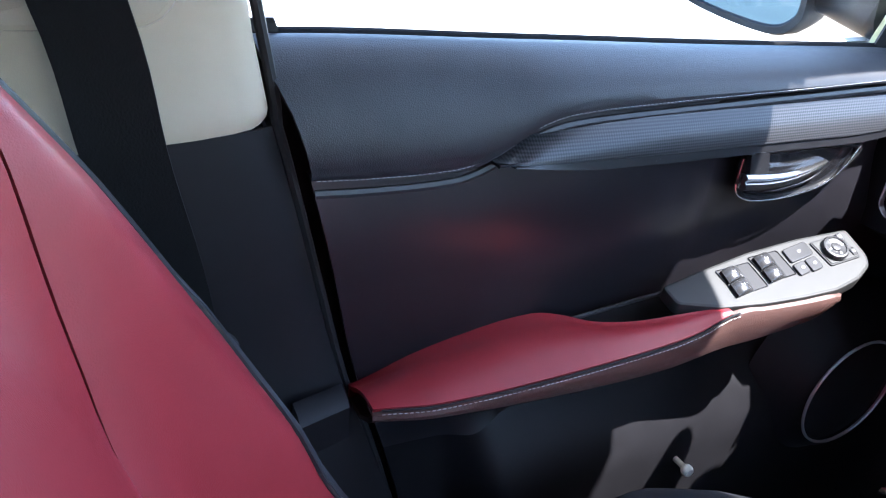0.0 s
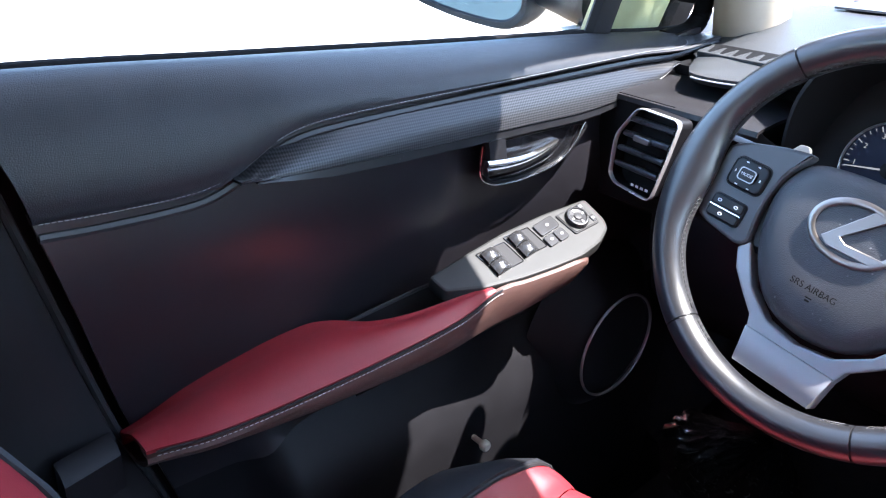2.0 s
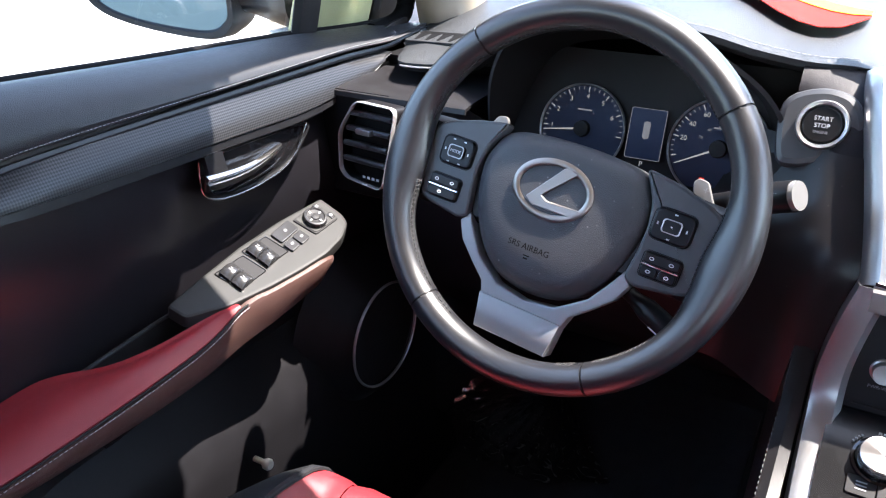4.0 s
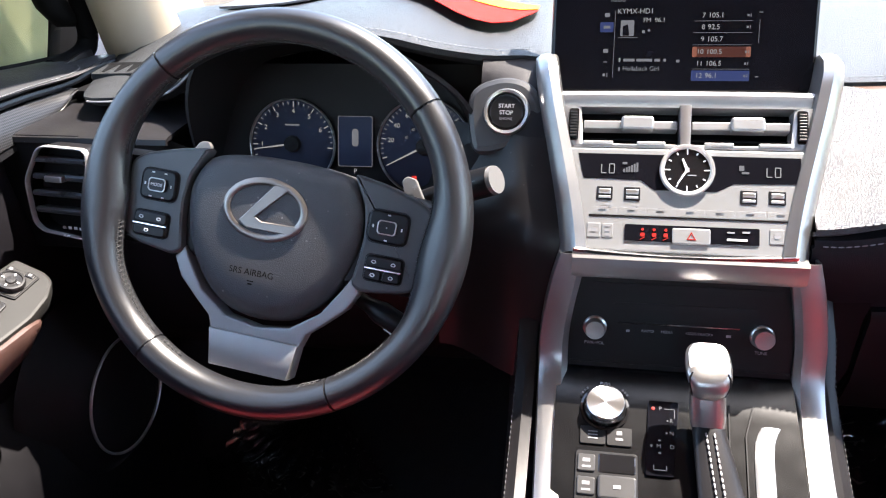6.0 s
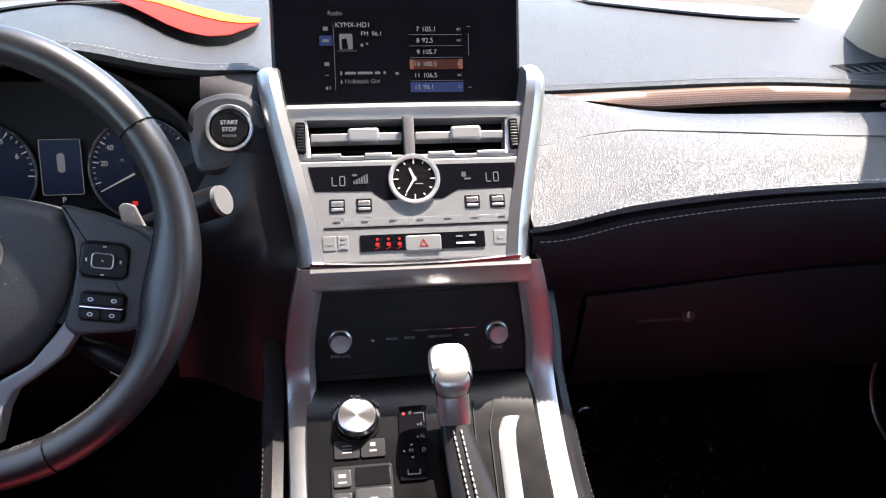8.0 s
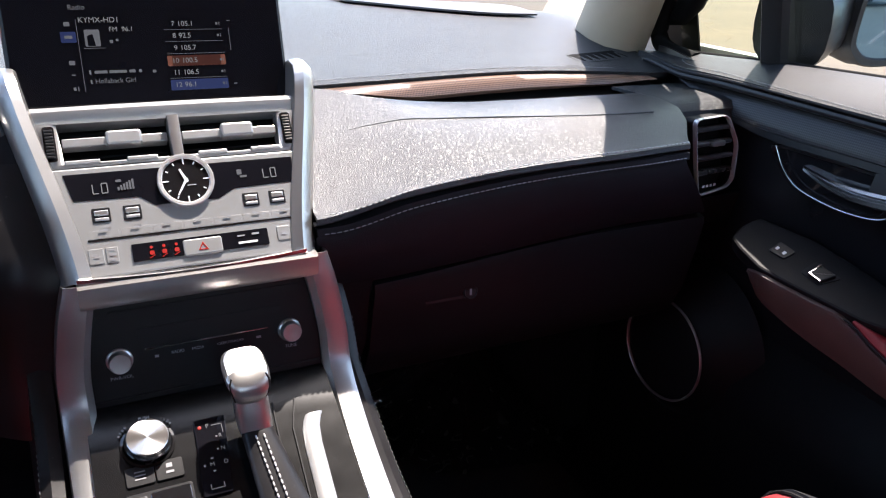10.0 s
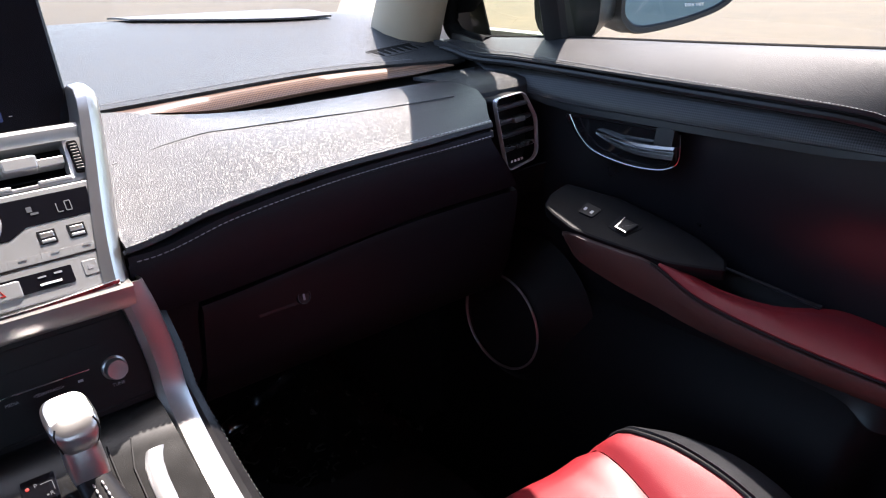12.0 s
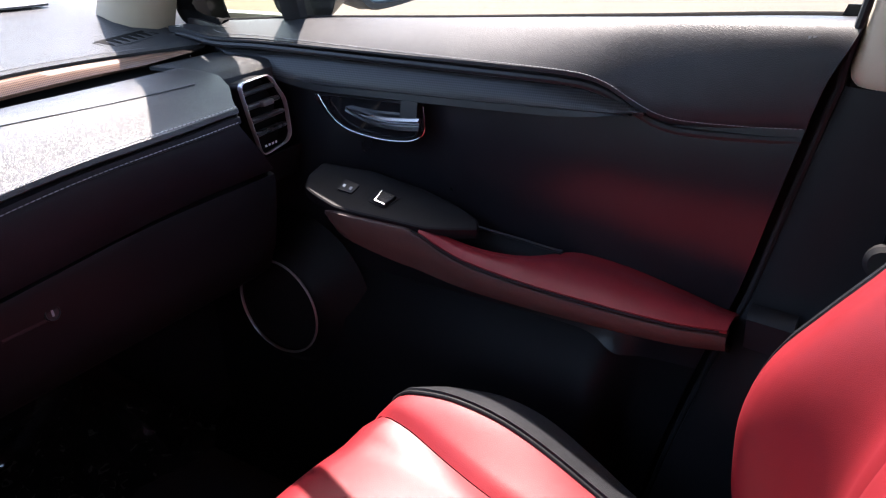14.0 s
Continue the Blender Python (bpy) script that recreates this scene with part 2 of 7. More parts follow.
def interp(x, table):
    """Smooth curve through a short table of (x, value)."""
    if x <= table[0][0]:
        return table[0][1]
    if x >= table[-1][0]:
        return table[-1][1]
    for i in range(len(table) - 1):
        x0, y0 = table[i]
        x1, y1 = table[i + 1]
        if x <= x1:
            def tang(k):
                if k <= 0 or k >= len(table) - 1:
                    return 0.0
                return (table[k + 1][1] - table[k - 1][1]) / (table[k + 1][0] - table[k - 1][0])
            h = x1 - x0
            u = (x - x0) / h
            m0, m1 = tang(i), tang(i + 1)
            return ((2 * u ** 3 - 3 * u * u + 1) * y0 + (u ** 3 - 2 * u * u + u) * h * m0
                    + (3 * u * u - 2 * u ** 3) * y1 + (u ** 3 - u * u) * h * m1)


def spline(pts, n, closed=False):
    """n points on a Catmull-Rom curve through pts."""
    pts = [Vector(p) for p in pts]
    k = len(pts)
    segs = k if closed else k - 1
    out = []
    total = n if closed else n - 1
    for i in range(n):
        s = i / total * segs
        j = min(int(s), segs - 1)
        u = s - j
        if closed:
            p0, p1, p2, p3 = (pts[(j + d) % k] for d in (-1, 0, 1, 2))
        else:
            p1, p2 = pts[j], pts[j + 1]
            p0 = pts[j - 1] if j > 0 else p1 * 2 - p2
            p3 = pts[j + 2] if j + 2 < k else p2 * 2 - p1
        out.append(0.5 * ((2 * p1) + (p2 - p0) * u + (2 * p0 - 5 * p1 + 4 * p2 - p3) * u * u
                          + (3 * p1 - p0 - 3 * p2 + p3) * u ** 3))
    return out


def loft(bm, rows, ring=False, caps=False):
    vs = [[bm.verts.new(p) for p in r] for r in rows]
    for a, b in zip(vs, vs[1:]):
        m = len(a)
        for i in range(m if ring else m - 1):
            j = (i + 1) % m
            q = [a[i], a[j], b[j], b[i]]
            if len(set(q)) == 4:
                bm.faces.new(q)
    if caps:
        bm.faces.new(list(reversed(vs[0])))
        bm.faces.new(vs[-1])
    return vs


def sheet(rows, thick=0.0, cabin=(0.0, -0.45, 0.78)):
    """A lofted skin seen from the cabin; thick lays a second skin behind it."""
    bm = bmesh.new()
    front = loft(bm, rows)
    if thick:
        n, m = len(rows), len(rows[0])
        nrm, side = [], 0.0
        for i in range(n):
            line = []
            for j in range(m):
                a = rows[min(i + 1, n - 1)][j] - rows[max(i - 1, 0)][j]
                b = rows[i][min(j + 1, m - 1)] - rows[i][max(j - 1, 0)]
                q = a.cross(b)
                q = q.normalized() if q.length > 1e-12 else V(0, 0, 0)
                side += q.dot((Vector(cabin) - rows[i][j]).normalized())
                line.append(q)
            nrm.append(line)
        k = -thick if side > 0 else thick
        back = loft(bm, [[rows[i][j] + nrm[i][j] * k for j in range(m)] for i in range(n)])
        for x, y in ((front[0], back[0]), (front[-1], back[-1]), ([r[0] for r in front], [r[0] for r in back]), ([r[-1] for r in front], [r[-1] for r in back])):
            for u in range(len(x) - 1):
                q = [x[u], x[u + 1], y[u + 1], y[u]]
                if len(set(q)) == 4 and bm.faces.get(q) is None:
                    bm.faces.new(q)
    return bm


def tube(bm, path, r, seg=8, caps=True, flat=1.0, up=(0, 0, 1)):
    path = [Vector(p) for p in path]
    rows = []
    for i, p in enumerate(path):
        t = (path[min(i + 1, len(path) - 1)] - path[max(i - 1, 0)]).normalized()
        a = t.cross(Vector(up))
        if a.length < 1e-4:
            a = t.cross(Vector((1, 0, 0)))
        a.normalize()
        b = a.cross(t)
        rr = r[i] if isinstance(r, (list, tuple)) else r
        rows.append([p + (a * math.cos(q) + b * math.sin(q) * flat) * rr for q in (2 * math.pi * k / seg for k in range(seg))])
    loft(bm, rows, True, caps)
    return bm


def lathe(bm, profile, m, seg=32):
    rows = []
    for r, h in profile:
        rows.append([m @ V(r * math.cos(q), r * math.sin(q), h) for q in (2 * math.pi * k / seg for k in range(seg))])
    loft(bm, rows, True, profile[-1][0] < 0.004)
    return bm


def rounded(w, h, r, n=5):
    """Outline of a rounded rectangle about the origin."""
    out = []
    for cx, cy, a0 in ((w / 2 - r, h / 2 - r, 0), (-w / 2 + r, h / 2 - r, 90), (-w / 2 + r, -h / 2 + r, 180), (w / 2 - r, -h / 2 + r, 270)):
        for k in range(n + 1):
            a = radians(a0 + 90 * k / n)
            out.append((cx + r * math.cos(a), cy + r * math.sin(a)))
    return out


def poly(points, r=0.004, n=4):
    """A polygon's outline with rounded corners."""
    out = []
    k = len(points)
    for i in range(k):
        p, a, b = Vector(points[i]), Vector(points[i - 1]), Vector(points[(i + 1) % k])
        rr = min(r, (a - p).length * 0.45, (b - p).length * 0.45)
        q0, q1 = p + (a - p).normalized() * rr, p + (b - p).normalized() * rr
        for j in range(n + 1):
            u = j / n
            c = q0 * (1 - u) ** 2 + p * 2 * u * (1 - u) + q1 * u * u
            out.append((c.x, c.y))
    return out


def moved(outline, dx, dy, turn=0.0):
    c, s = math.cos(turn), math.sin(turn)
    return [(x * c - y * s + dx, x * s + y * c + dy) for x, y in outline]


def plate(bm, outline, m, depth, edge=0.0, h=0.0):
    """An outline in a frame's plane, its face at height h, its body going down by depth, with a rounded edge."""
    area = sum(outline[i - 1][0] * outline[i][1] - outline[i][0] * outline[i - 1][1] for i in range(len(outline)))
    if area < 0:
        outline = list(reversed(outline))
    n = len(outline)

    def ring(inset, z):
        k = []
        for i in range(n):
            p, t = Vector(outline[i]), Vector(outline[(i + 1) % n]) - Vector(outline[i - 1])
            nrm = Vector((t.y, -t.x))
            if nrm.length > 0:
                nrm.normalize()
            q = p - nrm * inset
            k.append(m @ V(q.x, q.y, z))
        return k
    rows = [ring(0, h - depth)]
    if edge:
        rows += [ring(0, h - edge), ring(edge * 0.3, h - edge * 0.3), ring(edge, h)]
    else:
        rows += [ring(0, h)]
    loft(bm, rows, True, True)
    return bm


def frame_ring(bm, outer, inner, m, depth, edge=0.001):
    """A flat frame between two outlines with the same number of points."""
    def at(o, z):
        return [m @ V(x, y, z) for x, y in o]
    mid = [((a[0] * 0.75 + b[0] * 0.25), (a[1] * 0.75 + b[1] * 0.25)) for a, b in zip(outer, inner)]
    mid2 = [((a[0] * 0.25 + b[0] * 0.75), (a[1] * 0.25 + b[1] * 0.75)) for a, b in zip(outer, inner)]
    loft(bm, [at(outer, -depth), at(outer, -edge), at(mid, 0), at(mid2, 0), at(inner, -edge), at(inner, -depth)], True)
    return bm


def plane(o, up, right=(1, 0, 0)):
    """A frame: x to the right, y along up, z out of the face."""
    r, u = Vector(right).normalized(), Vector(up).normalized()
    n = r.cross(u).normalized()
    u = n.cross(r)
    return Matrix(((r.x, u.x, n.x, o[0]), (r.y, u.y, n.y, o[1]), (r.z, u.z, n.z, o[2]), (0, 0, 0, 1)))


def at(m, x, y, z=0.0):
    return m @ Matrix.Translation((x, y, z))


def block(bm, m, w, h, d, r=0.001, edge=0.0008):
    return plate(bm, rounded(w, h, min(r, w * 0.49, h * 0.49), 3), m, d, edge)


def stitches(name, path, parent, length=0.0055, gap=0.003, r=0.0007, lift=(0, 0, 0), material=None):
    """A row of thread stitches along a path."""
    path = [Vector(p) + Vector(lift) for p in path]
    run = [0.0]
    for a, b in zip(path, path[1:]):
        run.append(run[-1] + (b - a).length)

    def along(d):
        k = 0
        lo, hi = 0, len(path) - 1
        while hi - lo > 1:
            k = (lo + hi) // 2
            lo, hi = (k, hi) if run[k] <= d else (lo, k)
        return path[lo].lerp(path[hi], min(1.0, (d - run[lo]) / max(1e-9, run[hi] - run[lo])))
    bm = bmesh.new()
    d = 0.0
    while d + length < run[-1]:
        tube(bm, [along(d), along(d + length / 2), along(d + length)], [r * 0.6, r, r * 0.6], 5)
        d += length + gap
    return tagged(part(name, bm, material or STITCH, parent, "pale contrast stitching"), kind="stuff")


def write(text, m, size, material, parent, name="lettering", align="CENTER"):
    cu = bpy.data.curves.new("tmp", "FONT")
    cu.body, cu.size, cu.extrude = text, size, 0.0001
    cu.align_x, cu.align_y = align, "CENTER"
    tmp = bpy.data.objects.new("tmp", cu)
    me = bpy.data.meshes.new_from_object(tmp)
    bpy.data.objects.remove(tmp)
    bpy.data.curves.remove(cu)
    me.transform(m @ Matrix.Translation((0, 0, 0.0003)))
    me.materials.clear()
    me.materials.append(material)
    ob = new(name, me)
    ob.parent = parent
    return ob


def bars(items, m, material, parent, name="mark"):
    """Small flat bars (x, y, width, height) in a frame's plane, each a part."""
    for x, y, w, h in items:
        part(name, plate(bmesh.new(), [(x - w / 2, y - h / 2), (x + w / 2, y - h / 2), (x + w / 2, y + h / 2), (x - w / 2, y + h / 2)], m, 0.0003, h=0.0004), material, parent)


# ---- ground and the car's shell ----
def ground():
    bm = bmesh.new()
    bmesh.ops.create_grid(bm, x_segments=60, y_segments=60, size=400)
    for v in bm.verts:
        v.co.z = -0.42
    tagged(obj("ground", bm, ASPHALT, flat=True), "sun-bleached tan asphalt of an open parking lot", "ground", kind="structure")


ground()


def sill_z(y):
    return interp(y, [(-0.62, 0.848), (-0.40, 0.839), (-0.19, 0.829), (0.03, 0.820), (0.25, 0.809)])


def seam_z(y):
    return interp(y, [(-0.62, 0.750), (-0.54, 0.746), (-0.475, 0.746), (-0.45, 0.751), (-0.425, 0.763), (-0.40, 0.777), (-0.372, 0.785),
                      (-0.31, 0.789), (-0.10, 0.794), (0.08, 0.798), (0.168, 0.798), (0.235, 0.808)])


def rear_y(z):
    return interp(z, [(0.12, -0.44), (0.30, -0.47), (0.50, -0.523), (0.556, -0.543), (0.67, -0.569), (0.743, -0.585), (0.797, -0.598), (0.86, -0.620)])


def roof_and_pillars():
    # headliner, closing the cabin above and behind
    rows = []
    for y in (-0.014, -0.030, -0.10, -0.4, -0.9, -1.5, -2.0, -2.3):
        z = interp(-y, [(0.014, 1.25), (0.15, 1.285), (0.5, 1.31), (1.2, 1.31), (2.3, 1.24)])
        rows.append([V(x, y, z - 0.06 * abs(x / 0.56) ** 3) for x in np.linspace(-0.56, 0.56, 13)])
    tagged(obj("ceiling", sheet(rows, 0.03), BEIGE), "beige fabric headliner of the car's roof", "ceiling", kind="structure")
    for s in (-1, 1):
        # front pillar, lining inside and paint outside
        a = thing("front_pillar", "beige-lined slanting pillar beside the windscreen", "pillar", "front pillars", "structure")
        foot, head = V(s * 0.676, 0.345, 0.80), V(s * 0.535, 0.02, 1.26)
        rows = []
        for k in range(9):
            u = k / 8
            p = foot.lerp(head, u) + V(s * 0.02 * math.sin(math.pi * u), 0, 0.02 * math.sin(math.pi * u))
            if s > 0:
                p += V(0.038 * smooth(0.22, 0.70, u), 0, 0)
            w = 0.070 - 0.028 * u
            rows.append([p + V(s * c * (1 + (0.35 * smooth(0.3, 0.7, u) if c < 0 else 0)) * w * 0.55, -d * w, -d * w * 0.15 + c * 0.01) for c, d in
                         ((0.6, 1.0), (-0.2, 0.95), (-0.75, 0.5), (-0.9, 0.0), (-0.8, -0.6), (-0.2, -1.0), (0.7, -0.8), (1.0, 0.1))])
        bm = bmesh.new()
        loft(bm, rows, True, True)
        part("lining", bm, BEIGE, a, "", 85)
        # roof rail above the side windows
        bm = bmesh.new()
        tube(bm, spline([(s * 0.545, 0.02, 1.26), (s * 0.575, -0.35, 1.285), (s * 0.585, -0.75, 1.29), (s * 0.58, -1.6, 1.26), (s * 0.56, -2.3, 1.15)], 24), 0.045, 10)
        tagged(obj("trim_roof_rail", bm, BEIGE), "beige lining along the roof above the doors", "trim", kind="structure")
    # rear shell: side walls with window openings and a tail
    for s in (-1, 1):
        b = thing("wall_side", "dark rear body side behind the front doors", "car body", "", "structure")
        rows = [[V(s * 0.74, y, z) for y in np.linspace(-0.86, -2.3, 9)] for z in (-0.1, 0.3, 0.6, 0.86)]
        part("panel", sheet(rows, 0.05), PLASTIC, b)
        for y0, y1 in ((-1.62, -1.80), (-2.15, -2.3)):
            rows = [[V(s * lerp(0.74, 0.57, u), lerp(y0, y0 + 0.05, u), lerp(0.86, 1.28, u)), V(s * lerp(0.74, 0.57, u), lerp(y1, y1 + 0.05, u), lerp(0.86, 1.28, u))] for u in np.linspace(0, 1, 5)]
            part("post", sheet(rows, 0.04), BEIGE, b)
        rows = [[V(s * x, y, z) for y in np.linspace(-0.74, -2.7, 12)] for x, z in ((0.80, 0.865), (0.84, 0.74), (0.87, 0.55), (0.88, 0.3), (0.84, 0.0), (0.77, -0.12))]
        part("outer_skin", sheet(rows, 0.006), PAINT, b, "white painted outer skin")
    rows = [[V(x, -2.3, z) for x in np.linspace(-0.74, 0.74, 7)] for z in (-0.1, 0.4, 0.86)]
    tagged(obj("wall_rear", sheet(rows, 0.05), PLASTIC), "dark tailgate lining that closes the cabin", "car body", kind="structure")


roof_and_pillars()


def footwell_walls():
    for s in (-1, 1):
        rows = [[V(s * x, y, z) for y in (0.16, 0.30, 0.50, 0.70, 0.98)] for x, z in ((0.71, 0.80), (0.70, 0.60), (0.69, 0.30), (0.69, 0.04))]
        tagged(obj("wall_kick", sheet(rows, 0.03), CARPET), "black lined side wall of the footwell", "wall", kind="structure")
        rows = [[V(s * x, y, z) for y in (0.30, 0.0, -0.5, -0.9)] for x, z in ((0.76, 0.14), (0.72, 0.14), (0.66, 0.12), (0.64, 0.05), (0.76, 0.04))]
        tagged(obj("door_sill", sheet(rows, 0.01), PLASTIC), "black plastic door sill", "sill", kind="structure")
        # unseen filler, added to keep light from leaking into the footwell
        rows = [[V(s * x, y, 0.776) for x in (0.655, 0.70, 0.745)] for y in (0.27, 0.45, 0.65, 0.98)]
        tagged(obj("trim_light_block", sheet(rows, 0.004), PLASTIC), "unseen black filler blocking light between the dashboard and the body side", "trim", kind="structure")
    rows = [[V(x, y, z) for x in np.linspace(-0.74, 0.74, 9)] for y, z in ((0.80, 0.80), (0.90, 0.62), (0.95, 0.42), (0.96, 0.30), (0.97, 0.0))]
    tagged(obj("wall_front", sheet(rows, 0.03), CARPET), "black lined bulkhead ahead of the footwells", "wall", kind="structure")


footwell_walls()


def windscreen():
    w = thing("windscreen", "clear slanting windscreen with a black border", "windscreen", kind="structure")
    rows = []
    for k in range(9):
        u = k / 8
        y, z, hw = lerp(0.86, -0.004, u), lerp(0.80, 1.27, u) + 0.03 * math.sin(math.pi * u), lerp(0.70, 0.55, u)
        rows.append([V(c * hw, y - 0.28 * c * c * (1 - u) - 0.06 * c * c * u, z) for c in np.linspace(-1, 1, 17)])
    g = part("pane", sheet(rows), SCREENGLASS, w)
    g.visible_shadow = False
    # cowl with black ceramic border below the glass
    lo = [r - V(0, 0.012, 0.012) for r in rows[0]]
    hi = [p.lerp(q, 0.22) - V(0, 0.004, 0.004) for p, q in zip(rows[0], rows[1])]
    part("border", sheet([lo, hi], 0.003), GLOSSBLACK, w)
    bon = thing("bonnet", "painted bonnet beyond the windscreen", "car bonnet", kind="structure")
    rows = []
    for u in np.linspace(0, 1, 6):
        y, z = lerp(0.84, 1.75, u), lerp(0.785, 0.56, u)
        rows.append([V(c * 0.80, y - 0.3 * c * c * (1 - u), z - 0.05 * c * c) for c in np.linspace(-1, 1, 13)])
    part("panel", sheet(rows, 0.01), PAINT, bon)


windscreen()


# ---- the two front doors, mirror images but for the switches ----
def front_door(s):
    side = "driver's" if s < 0 else "passenger's"
    d = thing("door_front", "black leather door card with red armrest, %s side, closed" % side, "car door", "front doors", "structure")
    ys = list(np.linspace(-0.62, 0.245, 60))

    def X(x):
        return s * x

    def rear(y, z):
        """Slants the rear end of the card along the door's shut line."""
        return y + (rear_y(z) + 0.62) * smooth(-0.35, -0.62, y)

    # padded upper roll
    if s < 0:
        face = [(0.0, 0.728), (0.01, 0.722), (0.06, 0.713), (0.18, 0.702), (0.38, 0.690), (0.60, 0.683), (0.82, 0.681), (0.94, 0.687), (1.0, 0.697)]
    else:
        face = [(0.0, 0.722), (0.01, 0.708), (0.06, 0.697), (0.18, 0.690), (0.38, 0.686), (0.60, 0.685), (0.82, 0.686), (0.94, 0.690), (1.0, 0.697)]

    def roll_x(u, y):
        """The roll's face; the passenger's slopes more towards the front."""
        x = interp(u, face) - 0.012 * smooth(0.10, 0.25, y)
        if s > 0:
            x = lerp(x, 0.736 - 0.070 * max(0.0, u) ** 0.7 - 0.006 * smooth(0.10, 0.25, y), 0.92 * smooth(-0.66, -0.22, y) * smooth(1.15, 0.9, u))
        return x
    rows = []
    for y in ys:
        zt, zb = sill_z(y), seam_z(y)
        r = [V(X(0.742), y, zt - 0.001), V(X(0.735), y, zt + 0.002)]
        for u in (0.0, 0.01, 0.06, 0.18, 0.30, 0.45, 0.60, 0.75, 0.88, 0.96, 1.0):
            z = lerp(zt, zb, u) + 0.003 * (1 - u) ** 8
            r.append(V(X(roll_x(u, y)), rear(y, z), z))
        r.append(V(X(0.708), rear(y, zb - 0.002), zb - 0.002))
        rows.append(r)
    part("upper_pad", sheet(rows, 0.004), LEATHER, d, "grained black leather upper roll")
    path = []
    for y in np.linspace(-0.585, 0.225, 200):
        u = 1 - 0.0065 / (sill_z(y) - seam_z(y))
        path.append(V(X(roll_x(u, y) - 0.0009), y, seam_z(y) + 0.0068))
    stitches("stitching", path, d, 0.0032, 0.0010, 0.00042, material=PALETHREAD)
    if s > 0:
        for k in range(5):
            tm = plane((X(roll_x(0.12, -0.56) - 0.0006), -0.578 - 0.0042 * k, lerp(sill_z(-0.59), seam_z(-0.59), 0.12)), (0.35, 0, 1), (0, -s, 0))
            bars([(0, 0, 0.0024 + 0.0006 * (k % 2), 0.0026)], tm, GREYINK, d)
    # piping under the roll
    bm = tube(bmesh.new(), [V(X(roll_x(0.94, y) + 0.006), y, seam_z(y) - 0.006) for y in np.linspace(-0.585, 0.235, 90)], 0.0045, 8)
    part("piping", bm, VINYL, d)
    # backing card, and below it the hard plastic pocket
    def card_x(y, z, u):
        x = 0.705 - 0.010 * math.sin(math.pi * min(1, u * 2.6)) + 0.004 * smooth(0.0, 0.3, u)
        # forward of the armrest the card swells towards the cabin
        x -= 0.020 * smooth(-0.12, 0.02, y) * smooth(0.735, 0.635, z) * smooth(0.50, 0.58, z)
        # its upper half overhangs a little
        x -= 0.012 * smooth(0.60, 0.715, z) * (1 - 0.75 * smooth(-0.21, -0.175, y))
        # lower pocket
        return x - 0.052 * smooth(0.50, 0.40, z) * smooth(-0.55, -0.40, y)
    split = 0.47
    for name, u0, u1, n, skin, note in (("door_card", 0.0, split, 12, CARDSKIN, "smooth black vinyl card"), ("door_pocket", split, 1.0, 12, PLASTIC, "hard black plastic door pocket")):
        rows = []
        for u in np.linspace(u0, u1, n):
            r = []
            for y in ys:
                z = lerp(seam_z(y) + 0.01, 0.12, u)
                r.append(V(X(card_x(y, z, u) + (0.0015 if name == "door_pocket" else 0.0)), rear(y, z), z))
            rows.append(r)
        part(name, sheet(rows, 0.006), skin, d, note)
    # narrow pull pocket behind the armrest, with the card's folded lip above it
    lipz = lambda y: interp(y, [(-0.352, 0.580), (-0.29, 0.585), (-0.215, 0.590)])
    # black sheet before the card stands in for the pocket's inner shade
    rows = [[V(X(0.6885), y, lipz(y)), V(X(0.6885), y, lipz(y) - 0.022), V(X(0.672), y, lipz(y) - 0.045), V(X(0.645), y, lipz(y) - 0.050)] for y in np.linspace(-0.350, -0.195, 16)]
    part("pocket_shade", sheet(rows, 0.002), RUBBER, d, "black sheet for the pull pocket's shade")
    part("pocket_lip", tube(bmesh.new(), [V(X(0.689), y, lipz(y) + 0.001) for y in np.linspace(-0.352, -0.222, 16)], 0.0022, 7), VINYL, d)
    # woven trim strip and the lacquered band below it
    up = lambda y: interp(y, [(-0.440, 0.757), (-0.41, 0.772), (-0.378, 0.777), (-0.32, 0.781), (-0.257, 0.783), (0.115, 0.786), (0.17, 0.788)])
    lo = lambda y: interp(y, [(-0.440, 0.756), (-0.375, 0.754), (-0.25, 0.752), (-0.10, 0.751), (-0.01, 0.751), (0.075, 0.760), (0.125, 0.772), (0.17, 0.786)])
    rows = []
    for y in np.linspace(-0.440, 0.165, 60):
        a, b = up(y), lo(y)
        rows.append([V(X(0.700), y, a + 0.002), V(X(0.688), y, a), V(X(0.682), y, lerp(a, b, 0.3)), V(X(0.675), y, lerp(a, b, 0.75)), V(X(0.674), y, b), V(X(0.690), y, b - 0.002)])
    part("trim_strip", sheet(rows, 0.002), CARBON, d, "grey woven-metal trim strip")
    rows = []
    for y in np.linspace(-0.425, 0.15, 60):
        b = lo(y)
        t = 0.0075 * smooth(-0.45, -0.33, y) * smooth(0.16, 0.0, y) + 0.0015
        rows.append([V(X(0.690), y, b - 0.0005), V(X(0.6755), y, b - 0.001), V(X(0.674), y, b - t), V(X(0.690), y, b - t - 0.003)])
    part("lacquer_band", sheet(rows, 0.002), SATINBLACK, d, "narrow satin black band")

    # armrest: red pad, brown-black side, front rise along the switches
    inner = lambda y: interp(y, [(-0.56, 0.640), (-0.50, 0.628), (-0.40, 0.622), (-0.26, 0.619), (-0.194, 0.6180), (-0.16, 0.6105), (-0.12, 0.6015), (-0.094, 0.5965), (-0.072, 0.599), (-0.064, 0.606)])
